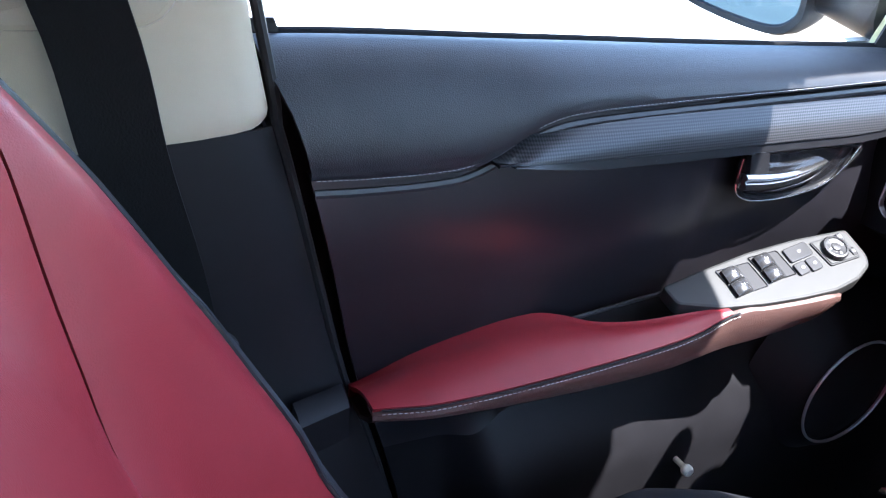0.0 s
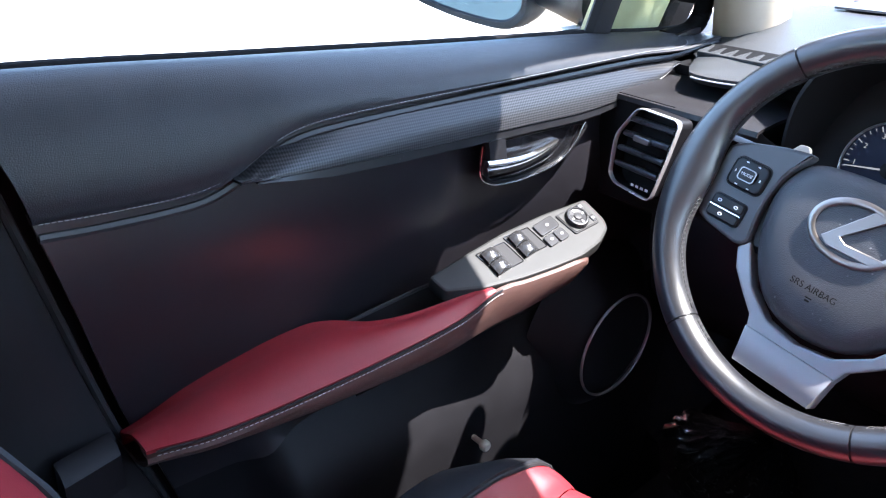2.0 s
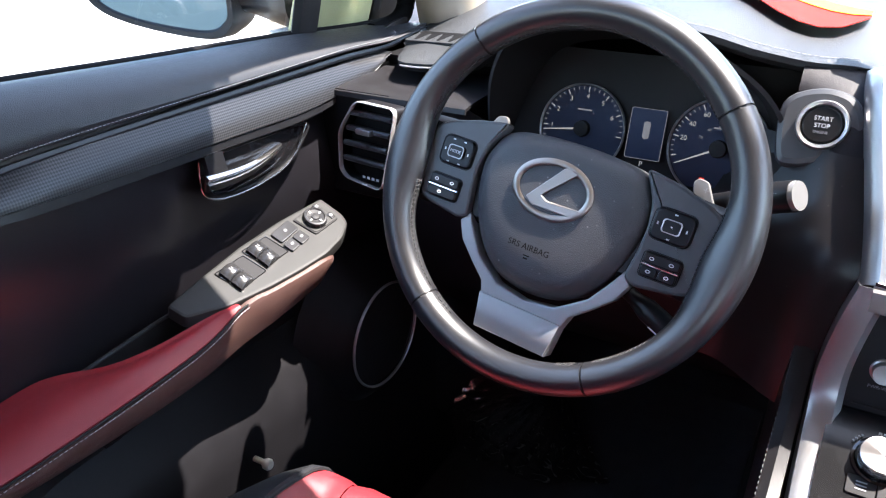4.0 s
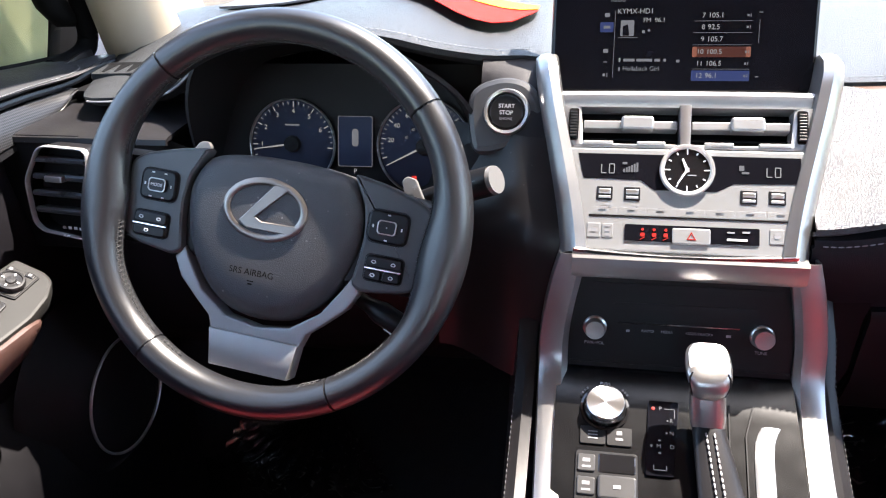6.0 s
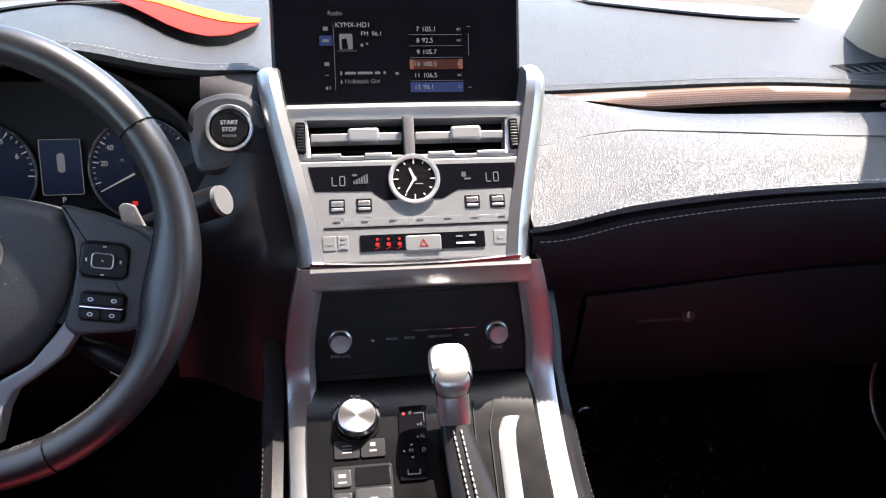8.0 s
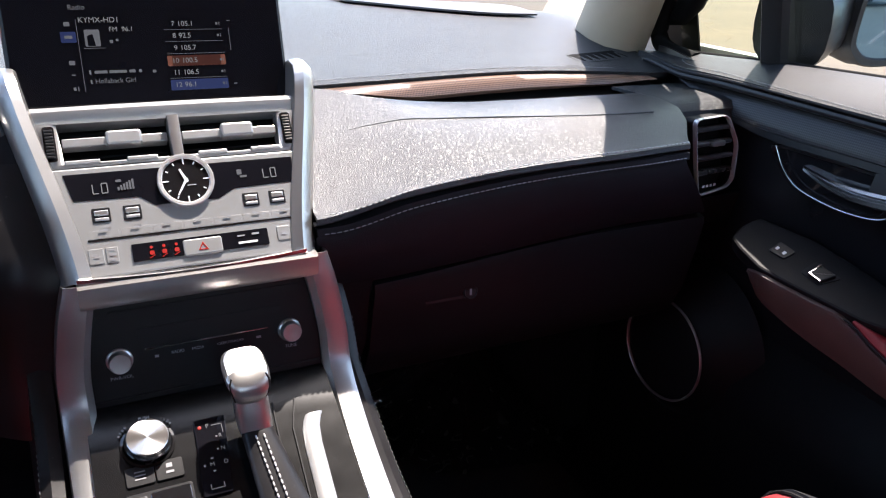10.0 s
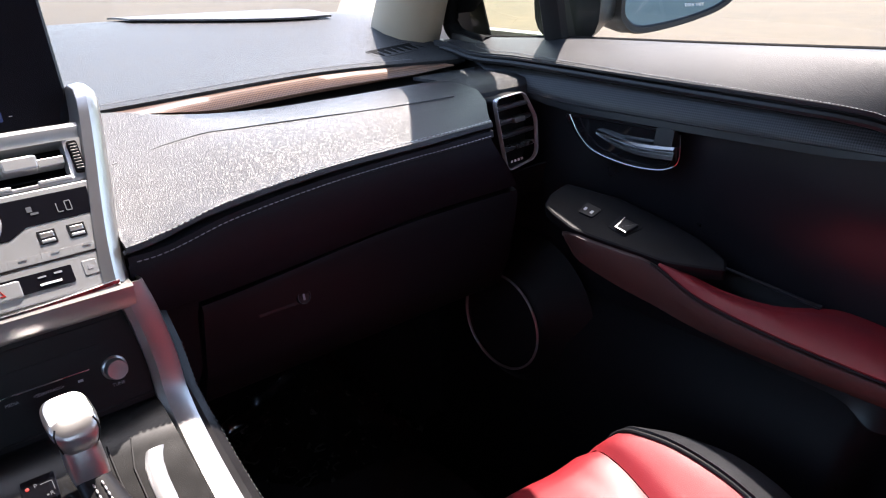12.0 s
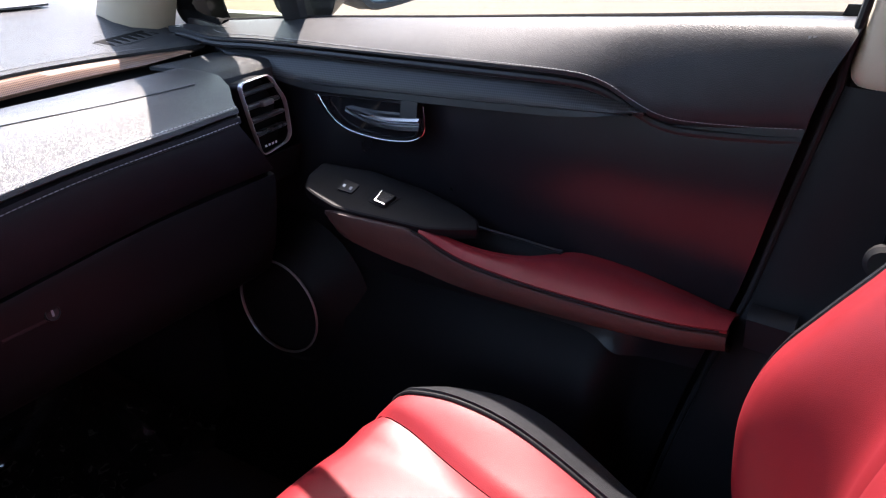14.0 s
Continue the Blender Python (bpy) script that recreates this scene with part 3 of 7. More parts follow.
    if s < 0:
        topz = lambda y: interp(y, [(-0.56, 0.573), (-0.45, 0.575), (-0.33, 0.581), (-0.26, 0.587), (-0.225, 0.594), (-0.194, 0.606), (-0.16, 0.608), (-0.12, 0.613), (-0.089, 0.617), (-0.064, 0.613)])
        botz = lambda y: interp(y, [(-0.56, 0.552), (-0.38, 0.547), (-0.25, 0.548), (-0.17, 0.563), (-0.09, 0.589), (-0.064, 0.602)])
    else:
        topz = lambda y: interp(y, [(-0.56, 0.557), (-0.45, 0.561), (-0.33, 0.569), (-0.26, 0.579), (-0.225, 0.590), (-0.194, 0.604), (-0.16, 0.608), (-0.12, 0.613), (-0.089, 0.617), (-0.064, 0.613)])
        botz = lambda y: interp(y, [(-0.56, 0.528), (-0.38, 0.530), (-0.25, 0.537), (-0.17, 0.553), (-0.09, 0.583), (-0.064, 0.602)])
    outer = lambda y: interp(y, [(-0.56, 0.700), (-0.37, 0.700), (-0.345, 0.690), (-0.32, 0.668), (-0.29, 0.655), (-0.24, 0.642), (-0.20, 0.626), (-0.182, 0.613)])
    if s < 0:
        wallz = lambda y: interp(y, [(-0.56, 0.553), (-0.49, 0.572), (-0.44, 0.582), (-0.40, 0.588), (-0.37, 0.590), (-0.33, 0.590), (-0.26, 0.595), (-0.182, 0.608)])
    else:
        wallz = lambda y: interp(y, [(-0.56, 0.546), (-0.49, 0.560), (-0.44, 0.571), (-0.40, 0.577), (-0.37, 0.579), (-0.33, 0.577), (-0.26, 0.584), (-0.182, 0.606)])
    rows = []
    for y in np.linspace(-0.552, -0.197, 44):
        xi, xo, zi, zo = inner(y), outer(y), topz(y), wallz(y)
        xo = max(xo, xi + 0.001)
        r = [V(X(xi + 0.001), y, zi - 0.004)]
        for u in np.linspace(0, 1, 9):
            swell = 0.006 * math.sin(math.pi * min(1, u * 1.15)) * min(1, (xo - xi) / 0.04)
            r.append(V(X(lerp(xi, xo, u)), y, lerp(zi, zo, u) + swell))
        r.append(V(X(xo + 0.001), y, zo - 0.014))
        rows.append(r)
    part("armrest_pad", sheet(rows, 0.004), RED, d, "padded red leather armrest top")
    path = [V(X(inner(y) - 0.0012), y, topz(y) - 0.0062) for y in np.linspace(-0.545, -0.188, 90)]
    # passenger's thread is a darker copy, that side's shade put into its colour
    stitches("stitching", path, d, 0.0030, 0.0016, 0.0004, material=STITCH if s < 0 else DARKTHREAD)
    part("seam", tube(bmesh.new(), [p + V(X(0.0012), 0, 0.0032) for p in path], 0.0011, 6), RUBBER, d)
    rows = []
    for y in np.linspace(-0.552, -0.066, 50):
        xi, zi, zb = inner(y), topz(y) - 0.006 * smooth(-0.175, -0.20, y), botz(y)
        rows.append([V(X(xi + 0.014), y, zi + 0.001), V(X(xi + 0.004), y, zi), V(X(xi + 0.0005), y, zi - 0.002), V(X(xi - 0.0005), y, zi - 0.006), V(X(xi + 0.002), y, lerp(zi, zb, 0.6)), V(X(xi + 0.008), y, zb),
                     V(X(xi + 0.025), y, zb - 0.010), V(X(xi + 0.06), y, zb - 0.016), V(X(0.70), y, zb - 0.02)])
    part("armrest_side", sheet(rows, 0.004), MAROON, d, "dark brown leather armrest side")
    # switch panel, rising to the front and leaning towards the cabin
    nz = V(s * -0.404, -0.215, 1).normalized()
    m = Matrix(((0, s, nz.x, s * 0.64), (-s, 0, nz.y, -0.13), (-s * 0.215, 0.404, nz.z, 0.63), (0, 0, 0, 1)))

    def spots(pairs):
        """Plan places (along the car, across it) in the panel's own frame."""
        return [(-s * (y + 0.13), x - 0.64) for y, x in pairs]
    if s < 0:
        out = [(-0.246, 0.667), (-0.243, 0.645), (-0.205, 0.626), (-0.16, 0.6125), (-0.12, 0.6035), (-0.085, 0.5975), (-0.055, 0.599), (-0.034, 0.607), (-0.028, 0.618), (-0.027, 0.650), (-0.086, 0.661), (-0.143, 0.667), (-0.208, 0.668)]
    else:
        out = [(-0.254, 0.664), (-0.262, 0.650), (-0.235, 0.636), (-0.205, 0.622), (-0.16, 0.6125), (-0.12, 0.6035), (-0.087, 0.5975), (-0.050, 0.602), (-0.033, 0.607), (-0.026, 0.626), (-0.030, 0.652), (-0.10, 0.670), (-0.17, 0.674), (-0.215, 0.672)]
    # driver's panel takes a paler skin for sun, passenger's a darker for shade
    base = part("switch_panel", plate(bmesh.new(), poly(spots(out), 0.005, 4), m, 0.016, 0.003), SUNLITSKIN if s < 0 else PLASTIC, d, "black plastic window switch panel")
    if s < 0:
        for (ya, yb) in ((-0.188, -0.150), (-0.148, -0.1145)):
            well = spots([(ya, 0.661), (yb, 0.6565), (yb + 0.002, 0.6270), (ya + 0.004, 0.6300)])
            part("switch_well", plate(bmesh.new(), poly(well, 0.002), m, 0.002, 0.0004, h=0.0006), RUBBER, base, "dark recess")
            part("well_rim", frame_ring(bmesh.new(), poly(well, 0.002), [(lerp(p[0], sum(q[0] for q in well) / 4, 0.05), lerp(p[1], sum(q[1] for q in well) / 4, 0.05)) for p in poly(well, 0.002)], at(m, 0, 0, 0.0014), 0.0014, 0.0003), GLOSSBLACK, base)
            for b in (0.0105, -0.0045):
                a = ya + 0.13 + 0.0035
                rows = []
                for u in np.linspace(0, 1, 9):
                    q = a + 0.0205 * u
                    hgt = 0.0008 + 0.0075 * math.sin(math.pi * (0.12 + 0.82 * u)) ** 0.8 - 0.0015 * u
                    rows.append([m @ V(q, b + c, h) for c, h in ((-0.0070, 0), (-0.0070, hgt * 0.8), (-0.0056, hgt), (0.0056, hgt), (0.0070, hgt * 0.8), (0.0070, 0))])
                bm = bmesh.new()
                loft(bm, rows)
                part("window_switch", bm, KEYGLOSS, base, "", 60)
                bars([(a + 0.0085, b, 0.0012, 0.0034), (a + 0.0110, b, 0.0008, 0.0026)], at(m, 0, 0, 0.0072), GREYINK, base)
        for ya, yb, xa, xb in ((-0.1100, -0.0815, 0.6385, 0.6540), (-0.1110, -0.0975, 0.6235, 0.6365), (-0.0960, -0.0825, 0.6225, 0.6365)):
            a, b = (ya + yb) / 2 + 0.13, (xa + xb) / 2 - 0.64
            part("lock_switch", plate(bmesh.new(), moved(rounded(yb - ya, xb - xa, 0.0025), a, b), m, 0.004, 0.0008, h=0.0026), KEYGLOSS, base)
            part("mark", plate(bmesh.new(), moved(rounded(0.0036, 0.0028, 0.0010, 2), a + 0.001, b), m, 0.0004, h=0.0031), GREYINK, base)
        part("mirror_plate", plate(bmesh.new(), poly(spots([(-0.077, 0.6505), (-0.040, 0.6475), (-0.0375, 0.6175), (-0.074, 0.6205)]), 0.003), m, 0.004, 0.0006, h=0.0016), RUBBER, base)
        part("mirror_trim", plate(bmesh.new(), poly(spots([(-0.0755, 0.6490), (-0.0415, 0.6462), (-0.0390, 0.6190), (-0.0727, 0.6220)]), 0.003), m, 0.004, 0.0006, h=0.0024), SUNLITSKIN, base)
        km = m @ Matrix.Translation((0.0715, -0.0058, 0.0024))
        part("mirror_knob", lathe(bmesh.new(), [(0.0132, 0), (0.0132, 0.0036), (0.0122, 0.0050), (0.0104, 0.0052), (0.0098, 0.0040), (0.0050, 0.0036), (0.0042, 0.0050), (0.001, 0.0052)], km), KEYGLOSS, base, "round mirror adjuster")
        for q in range(4):
            aa = radians(90 * q)
            part("mark", plate(bmesh.new(), moved(rounded(0.0030, 0.0014, 0.0005, 1), 0.0076 * math.cos(aa), 0.0076 * math.sin(aa), aa), km, 0.0006, h=0.0046), WHITEINK, base)
        for a, b in ((0.0865, 0.0035), (0.0880, -0.0150)):
            part("mirror_button", plate(bmesh.new(), moved(rounded(0.0060, 0.0085, 0.0015), a, b), m, 0.004, 0.0008, h=0.0036), KEYGLOSS, base)
            bars([(a, b, 0.003, 0.003)], at(m, 0, 0, 0.0036), GREYINK, base)
    else:
        lk = spots([(-0.076, 0.6220), (-0.0755, 0.6400), (-0.0975, 0.6405), (-0.096, 0.6245)])
        part("lock_switch", plate(bmesh.new(), poly(lk, 0.0025), m, 0.003, 0.0006, h=0.0020), SATINBLACK, base)
        bars([(-0.0495, -0.0095, 0.0035, 0.0045), (-0.0395, -0.0095, 0.0035, 0.0045)], at(m, 0, 0, 0.0020), WHITEINK, base)
        well = spots([(-0.120, 0.6245), (-0.1205, 0.6470), (-0.1545, 0.6480), (-0.1450, 0.6245)])
        part("switch_well", plate(bmesh.new(), poly(well, 0.003), m, 0.002, 0.0005, h=0.0008), RUBBER, base)
        part("window_switch", plate(bmesh.new(), poly(spots([(-0.1300, 0.6265), (-0.1300, 0.6440), (-0.1500, 0.6450), (-0.1445, 0.6265)]), 0.002), m, 0.004, 0.0015, h=0.0052), SATINBLACK, base)
        bm = bmesh.new()
        plate(bm, spots([(-0.1292, 0.6262), (-0.1292, 0.6442), (-0.1308, 0.6442), (-0.1308, 0.6262)]), m, 0.004, h=0.0058)
        plate(bm, spots([(-0.1310, 0.6262), (-0.1310, 0.6278), (-0.1445, 0.6278), (-0.1445, 0.6262)]), m, 0.004, h=0.0058)
        part("bright_edge", bm, CHROME, base)

    # inside handle: cup, bezel, lever and lock tab
    hm = plane((X(0.6835), -0.095, 0.717), (0, 0, 1), (0, -s, 0))
    def hy(y):
        return -s * (y + 0.105)
    shape = [(-0.175, 0.742), (-0.174, 0.706), (-0.160, 0.697), (-0.135, 0.692), (-0.098, 0.692), (-0.055, 0.699), (-0.030, 0.716), (-0.014, 0.742), (-0.08, 0.746), (-0.13, 0.746)]
    o2 = [(p.x, p.y) for p in spline([(hy(y), z - 0.722, 0) for y, z in shape], 40, True)]
    cen = (sum(p[0] for p in o2) / 40, sum(p[1] for p in o2) / 40)
    i2 = [(cen[0] + (x - cen[0]) * 0.93, cen[1] + (z - cen[1]) * 0.84) for x, z in o2]
    part("handle_cup", plate(bmesh.new(), i2, hm, 0.002, h=0.0015), GLOSSBLACK, d, "dark recessed handle cup")
    part("handle_bezel", frame_ring(bmesh.new(), o2, i2, at(hm, 0, 0, 0.006), 0.008, 0.002), SATINBLACK, d)
    bm = bmesh.new()
    tube(bm, [V(X(0.6745), p.x, p.y) for p in spline([(-0.1755, 0.738, 0), (-0.1755, 0.708, 0), (-0.161, 0.6955, 0), (-0.135, 0.6905, 0), (-0.098, 0.6905, 0), (-0.055, 0.6975, 0), (-0.030, 0.714, 0), (-0.013, 0.738, 0)], 36)], 0.0010, 6)
    part("handle_edge", bm, LEVERMETAL, d, "thin bright rim")
    rows = []
    for u in np.linspace(0, 1, 16):
        y = lerp(-0.174, -0.056, u)
        z = 0.7165 - 0.004 * math.sin(math.pi * u) + 0.006 * u ** 3
        hh = lerp(0.0085, 0.0030, u ** 2)
        x = 0.664 + 0.010 * u ** 2
        rows.append([V(X(x + c), y, z + e * hh) for c, e in ((0.012, 0.9), (0.003, 1.0), (0, 0.65), (0.0012, 0.35), (0.0035, 0.15), (0.0008, -0.1), (0, -0.7), (0.004, -1.0), (0.012, -0.9))])
    bm = bmesh.new()
    loft(bm, rows, True, True)
    part("handle_lever", bm, LEVERMETAL, d, "satin silver pull lever")
    rows = []
    for u in np.linspace(0, 1, 6):
        rows.append([V(X(0.668 + 0.004 * u), y, lerp(0.7230, 0.7450 - 0.003 * abs(y + 0.157) / 0.012, u)) for y in (-0.169, -0.163, -0.151, -0.145)])
    part("lock_tab", sheet(rows, 0.006), SATINBLACK, d)

    # lower card, speaker pod
    pm = plane((X(0.640), 0.076, 0.421), (0, 0.10, 1), (0, -s, 0))
    bm = lathe(bmesh.new(), [(0.135, -0.05), (0.115, -0.030), (0.091, -0.010), (0.082, 0.0), (0.0745, 0.002), (0.072, -0.003), (0.001, -0.006)], pm, 48)
    part("speaker_pod", bm, PLASTIC, d, "round black speaker pod")
    bm = lathe(bmesh.new(), [(0.0762, 0.001), (0.0762, 0.0034), (0.0748, 0.0050), (0.0732, 0.0034), (0.0732, 0.001)], pm, 64)
    part("speaker_ring", bm, SILVERPAINT, d, "thin bright speaker ring")
    bm = lathe(bmesh.new(), [(0.072, -0.002), (0.05, 0.0005), (0.03, 0.001), (0.002, 0.001)], pm, 40)
    part("speaker_grille", bm, RUBBER, d)
    if s < 0:
        # pale peg at the front edge of the pocket
        bm = tube(bmesh.new(), [V(-0.672, -0.168, 0.376), V(-0.640, -0.170, 0.378)], 0.0035, 10)
        lathe(bm, [(0.0005, 0.0), (0.005, 0.0006), (0.0068, 0.003), (0.0068, 0.008), (0.005, 0.0105), (0.0005, 0.011)], plane((-0.643, -0.170, 0.378), (0, 0, 1), (0, 1, 0)), 16)
        part("peg", bm, PEGWHITE, d, "small off-white plastic peg")
    # window seal, glass, frame
    rows = [[V(X(x), y, sill_z(y) + dz) for x, dz in ((0.738, -0.01), (0.7385, 0.0004), (0.7400, 0.0020), (0.7415, 0.0010), (0.7425, 0.0014), (0.7450, 0.0026), (0.7475, 0.0020), (0.7490, -0.005), (0.7495, -0.02))] for y in np.linspace(-0.66, 0.27, 40)]
    part("window_seal", sheet(rows, 0.002), SEALBLACK, d)
    rows = [[V(X(x), y, sill_z(y) + dz) for x, dz in ((0.753, -0.03), (0.754, -0.011), (0.760, -0.010), (0.772, -0.017), (0.79, -0.06))] for y in np.linspace(-0.66, 0.27, 40)]
    part("outer_seal", sheet(rows, 0.002), GLOSSBLACK, d)
    top = lambda y: interp(y, [(-0.70, 1.255), (-0.30, 1.23), (-0.10, 1.17), (0.02, 1.09), (0.12, 1.00), (0.25, 0.86)])
    rows = [[V(X(lerp(0.750, 0.600, (z - 0.82) / 0.45)), y, z) for z in np.linspace(sill_z(y) - 0.01, top(y), 7)] for y in np.linspace(-0.70, 0.045, 18)]
    g = part("window_pane", sheet(rows), GLASS, d)
    g.visible_shadow = False
    rows = [[V(X(lerp(0.750, 0.600, (z - 0.82) / 0.45)), y, z) for z in np.linspace(sill_z(y) - 0.01, max(top(y), sill_z(y)), 7)] for y in np.linspace(0.085, 0.25, 8)]
    g = part("quarter_pane", sheet(rows), GLASS if s < 0 else CORNERGLASS, d, "small fixed corner window")
    g.visible_shadow = False
    bm = tube(bmesh.new(), [V(X(lerp(0.738, 0.64, u)), 0.068 - 0.02 * u, lerp(0.815, 1.13, u)) for u in np.linspace(0, 1, 8)], 0.019, 8, flat=0.6)
    part("divider_bar", bm, RUBBER, d, "upright black bar of the corner window")
    bm = tube(bmesh.new(), [V(X(lerp(0.742, 0.600, (top(y) - 0.82) / 0.45)), y, top(y)) for y in np.linspace(-0.70, 0.262, 40)], 0.017, 10)
    part("window_frame", bm, SEALBLACK, d, "black window frame")
    # corner cover where the roll meets the pillar
    bm = tube(bmesh.new(), spline([(X(0.722), 0.19, 0.803), (X(0.718), 0.245, 0.812), (X(0.714), 0.262, 0.838), (X(0.700), 0.232, 0.900), (X(0.672), 0.155, 0.985), (X(0.632), 0.050, 1.085)], 26), 0.013, 10)
    part("corner_seal", bm, SEALBLACK, d)
    # outer skin
    rows = [[V(X(x), y, z) for y in np.linspace(-0.72, 0.55, 12)] for x, z in ((0.785, 0.815), (0.83, 0.74), (0.86, 0.55), (0.87, 0.3), (0.83, 0.0), (0.76, -0.12))]
    part("outer_skin", sheet(rows, 0.006), PAINT, d, "white painted outer skin")
    return d


LEVERMETAL = mat("satin_lever_metal", (0.30, 0.295, 0.29), 0.24, metal=1.0, vary=0.05, rvar=0.04)
KEYGLOSS = mat("satin_switch_key", (0.020, 0.020, 0.021), 0.26, spec=0.5, vary=0.15)
# switch panel plastic with the driver's side sunlight put into its colour
SUNLITSKIN = mat("sunlit_switch_panel", (0.026, 0.026, 0.025), 0.45, spec=0.20, vary=0.15, bump=0.12, bscale=1500)
front_door(-1)
front_door(1)


def centre_pillar(s):
    p = thing("centre_pillar", "pillar behind the door, beige above and black plastic below", "pillar", "centre pillars", "structure")
    X = lambda x: s * x
    rows = []
    for z in [0.796, 0.798, 0.802, 0.808] + list(np.linspace(0.82, 1.27, 12)):
        lean = max(0, z - 0.86) * 0.30
        yf = -0.614 - 0.17 * (z - 0.80) - 0.009 * max(0.0, (0.808 - z) / 0.012) ** 2
        rows.append([V(X(x - lean), y, z) for x, y in ((0.735, yf + 0.004), (0.712, yf + 0.002), (0.699, yf), (0.692, yf - 0.006), (0.685, yf - 0.020), (0.678, yf - 0.045), (0.672, yf - 0.08), (0.668, yf - 0.14), (0.68, yf - 0.22), (0.73, yf - 0.25))])
    part("upper_lining", sheet(rows, 0.004), BEIGE, p, "beige plastic upper lining")
    m = plane((X(0.666), -0.735, 0.945), (0, 0, 1), (0, -s, 0))
    part("belt_guide_cover", plate(bmesh.new(), rounded(0.13, 0.15, 0.03), m, 0.008, 0.004, h=0.004), BEIGE, p)
    rows = []
    for z in np.linspace(0.10, 0.7955, 16):
        yf = rear_y(z) - 0.0165
        foot = 0.03 * smooth(0.62, 0.45, z)
        rows.append([V(X(x), y, z) for x, y in ((0.735, yf + 0.004), (0.712, yf + 0.003), (0.698 - foot, yf + 0.001), (0.689 - foot, yf - 0.012), (0.682 - foot, yf - 0.04), (0.676 - foot, yf - 0.09), (0.672 - foot, yf - 0.16), (0.69, yf - 0.25), (0.74, yf - 0.27))])
    part("lower_lining", sheet(rows, 0.004), PLASTIC, p, "grained black plastic lower lining")
    bm = tube(bmesh.new(), [V(X(0.703), (rear_y(z) - 0.0115 if z < 0.80 else lerp(rear_y(0.80) - 0.0115, -0.607 - 0.17 * (z - 0.80), smooth(0.79, 0.82, z))), z) for z in np.linspace(0.12, 1.20, 70)], 0.0042, 8)
    part("door_seal", bm, RUBBER, p)
    # black sheet laid behind the shut line to give the gap its shade
    rows = [[V(X(0.738), rear_y(min(z, 0.86)) + dy, z) for dy in (0.02, -0.04)] for z in np.linspace(0.10, 0.86, 12)]
    part("gap_shade", sheet(rows, 0.002), RUBBER, p)
    bm = bmesh.new()
    rows = []
    for u in np.linspace(0, 1, 6):
        c = V(X(lerp(0.668, 0.650, u)), lerp(-0.566, -0.612, u), lerp(0.556, 0.562, u))
        rows.append([c + V(X(a), 0, b) for a, b in ((-0.012, -0.022), (-0.012, 0.010), (-0.006, 0.016), (0.010, 0.018), (0.014, -0.022))])
    loft(bm, rows, True, True)
    part("sill_cover", bm, PLASTIC, p, "small black plastic cover")


centre_pillar(-1)
centre_pillar(1)


def seat_belt(s):
    b = thing("seat_belt", "black woven seat belt hanging down the pillar", "seat belt", "seat belts")
    X = lambda x: s * x
    a = spline([(X(0.575), -0.79, 1.10), (X(0.628), -0.728, 0.90), (X(0.640), -0.712, 0.80), (X(0.645), -0.694, 0.70), (X(0.648), -0.68, 0.55), (X(0.65), -0.66, 0.30)], 30)
    rows = []
    for p in a:
        w = 0.0235
        rows.append([p + V(X(0.006 * c), -c * w, 0) for c in np.linspace(-1, 1, 5)])
    part("webbing", sheet(rows, 0.0014), BELT, b)
    bm = lathe(bmesh.new(), [(0.012, 0), (0.016, 0.004), (0.016, 0.010), (0.012, 0.014), (0.002, 0.014)], plane((X(0.634), -0.672, 0.665), (0, 0, 1), (0, -s, 0)), 20)
    part("button_stop", bm, RUBBER, b)


seat_belt(-1)
seat_belt(1)


# ---- floor ----
def floors():
    rows = []
    for y, z in ((0.95, 0.42), (0.80, 0.22), (0.66, 0.10), (0.50, 0.07), (0.0, 0.06), (-1.0, 0.06), (-2.3, 0.06)):
        rows.append([V(x, y, z) for x in np.linspace(-0.74, 0.74, 15)])
    tagged(obj("floor", sheet(rows, 0.02), CARPET), "black carpeted footwell floor", "floor", kind="structure")


floors()


# ---- dashboard ----
def dash_back(x):
    """Where the top pad meets the windscreen."""
    return interp(abs(x), [(0, 0.79), (0.26, 0.76), (0.45, 0.69), (0.60, 0.60), (0.70, 0.50)])


def hump(x):
    """Rise of the pad over the instruments."""
    return smooth(-0.60, -0.44, x) * smooth(-0.13, -0.27, x)


def lip_y(x):
    """Front edge of the top pad."""
    y = interp(x, [(-0.68, 0.200), (-0.650, 0.150), (-0.632, 0.112), (-0.615, 0.0965), (-0.53, 0.098), (-0.46, 0.07), (-0.36, 0.030), (-0.28, 0.035), (-0.20, 0.075), (-0.135, 0.10), (-0.10, 0.12), (0.10, 0.15), (0.16, 0.166), (0.28, 0.186), (0.44, 0.206), (0.58, 0.206), (0.68, 0.19)])
    return y


def lip_z(x):
    return interp(x, [(-0.68, 0.795), (-0.53, 0.802), (-0.46, 0.842), (-0.40, 0.866), (-0.33, 0.873), (-0.27, 0.868), (-0.22, 0.852), (-0.18, 0.843), (-0.13, 0.838), (-0.08, 0.815), (0.10, 0.805), (0.16, 0.802), (0.44, 0.800), (0.68, 0.792)])


def pad_z(x, y):
    """Height of the top pad."""
    u = min(1.0, max(0.0, (y - lip_y(x)) / (dash_back(x) - lip_y(x))))
    return lerp(lip_z(x), 0.838, smooth(0, 1, u)) + 0.012 * math.sin(math.pi * u)


dash = thing("dashboard", "black leather-grained dashboard with stitched edges and brown trim", "dashboard", kind="structure")


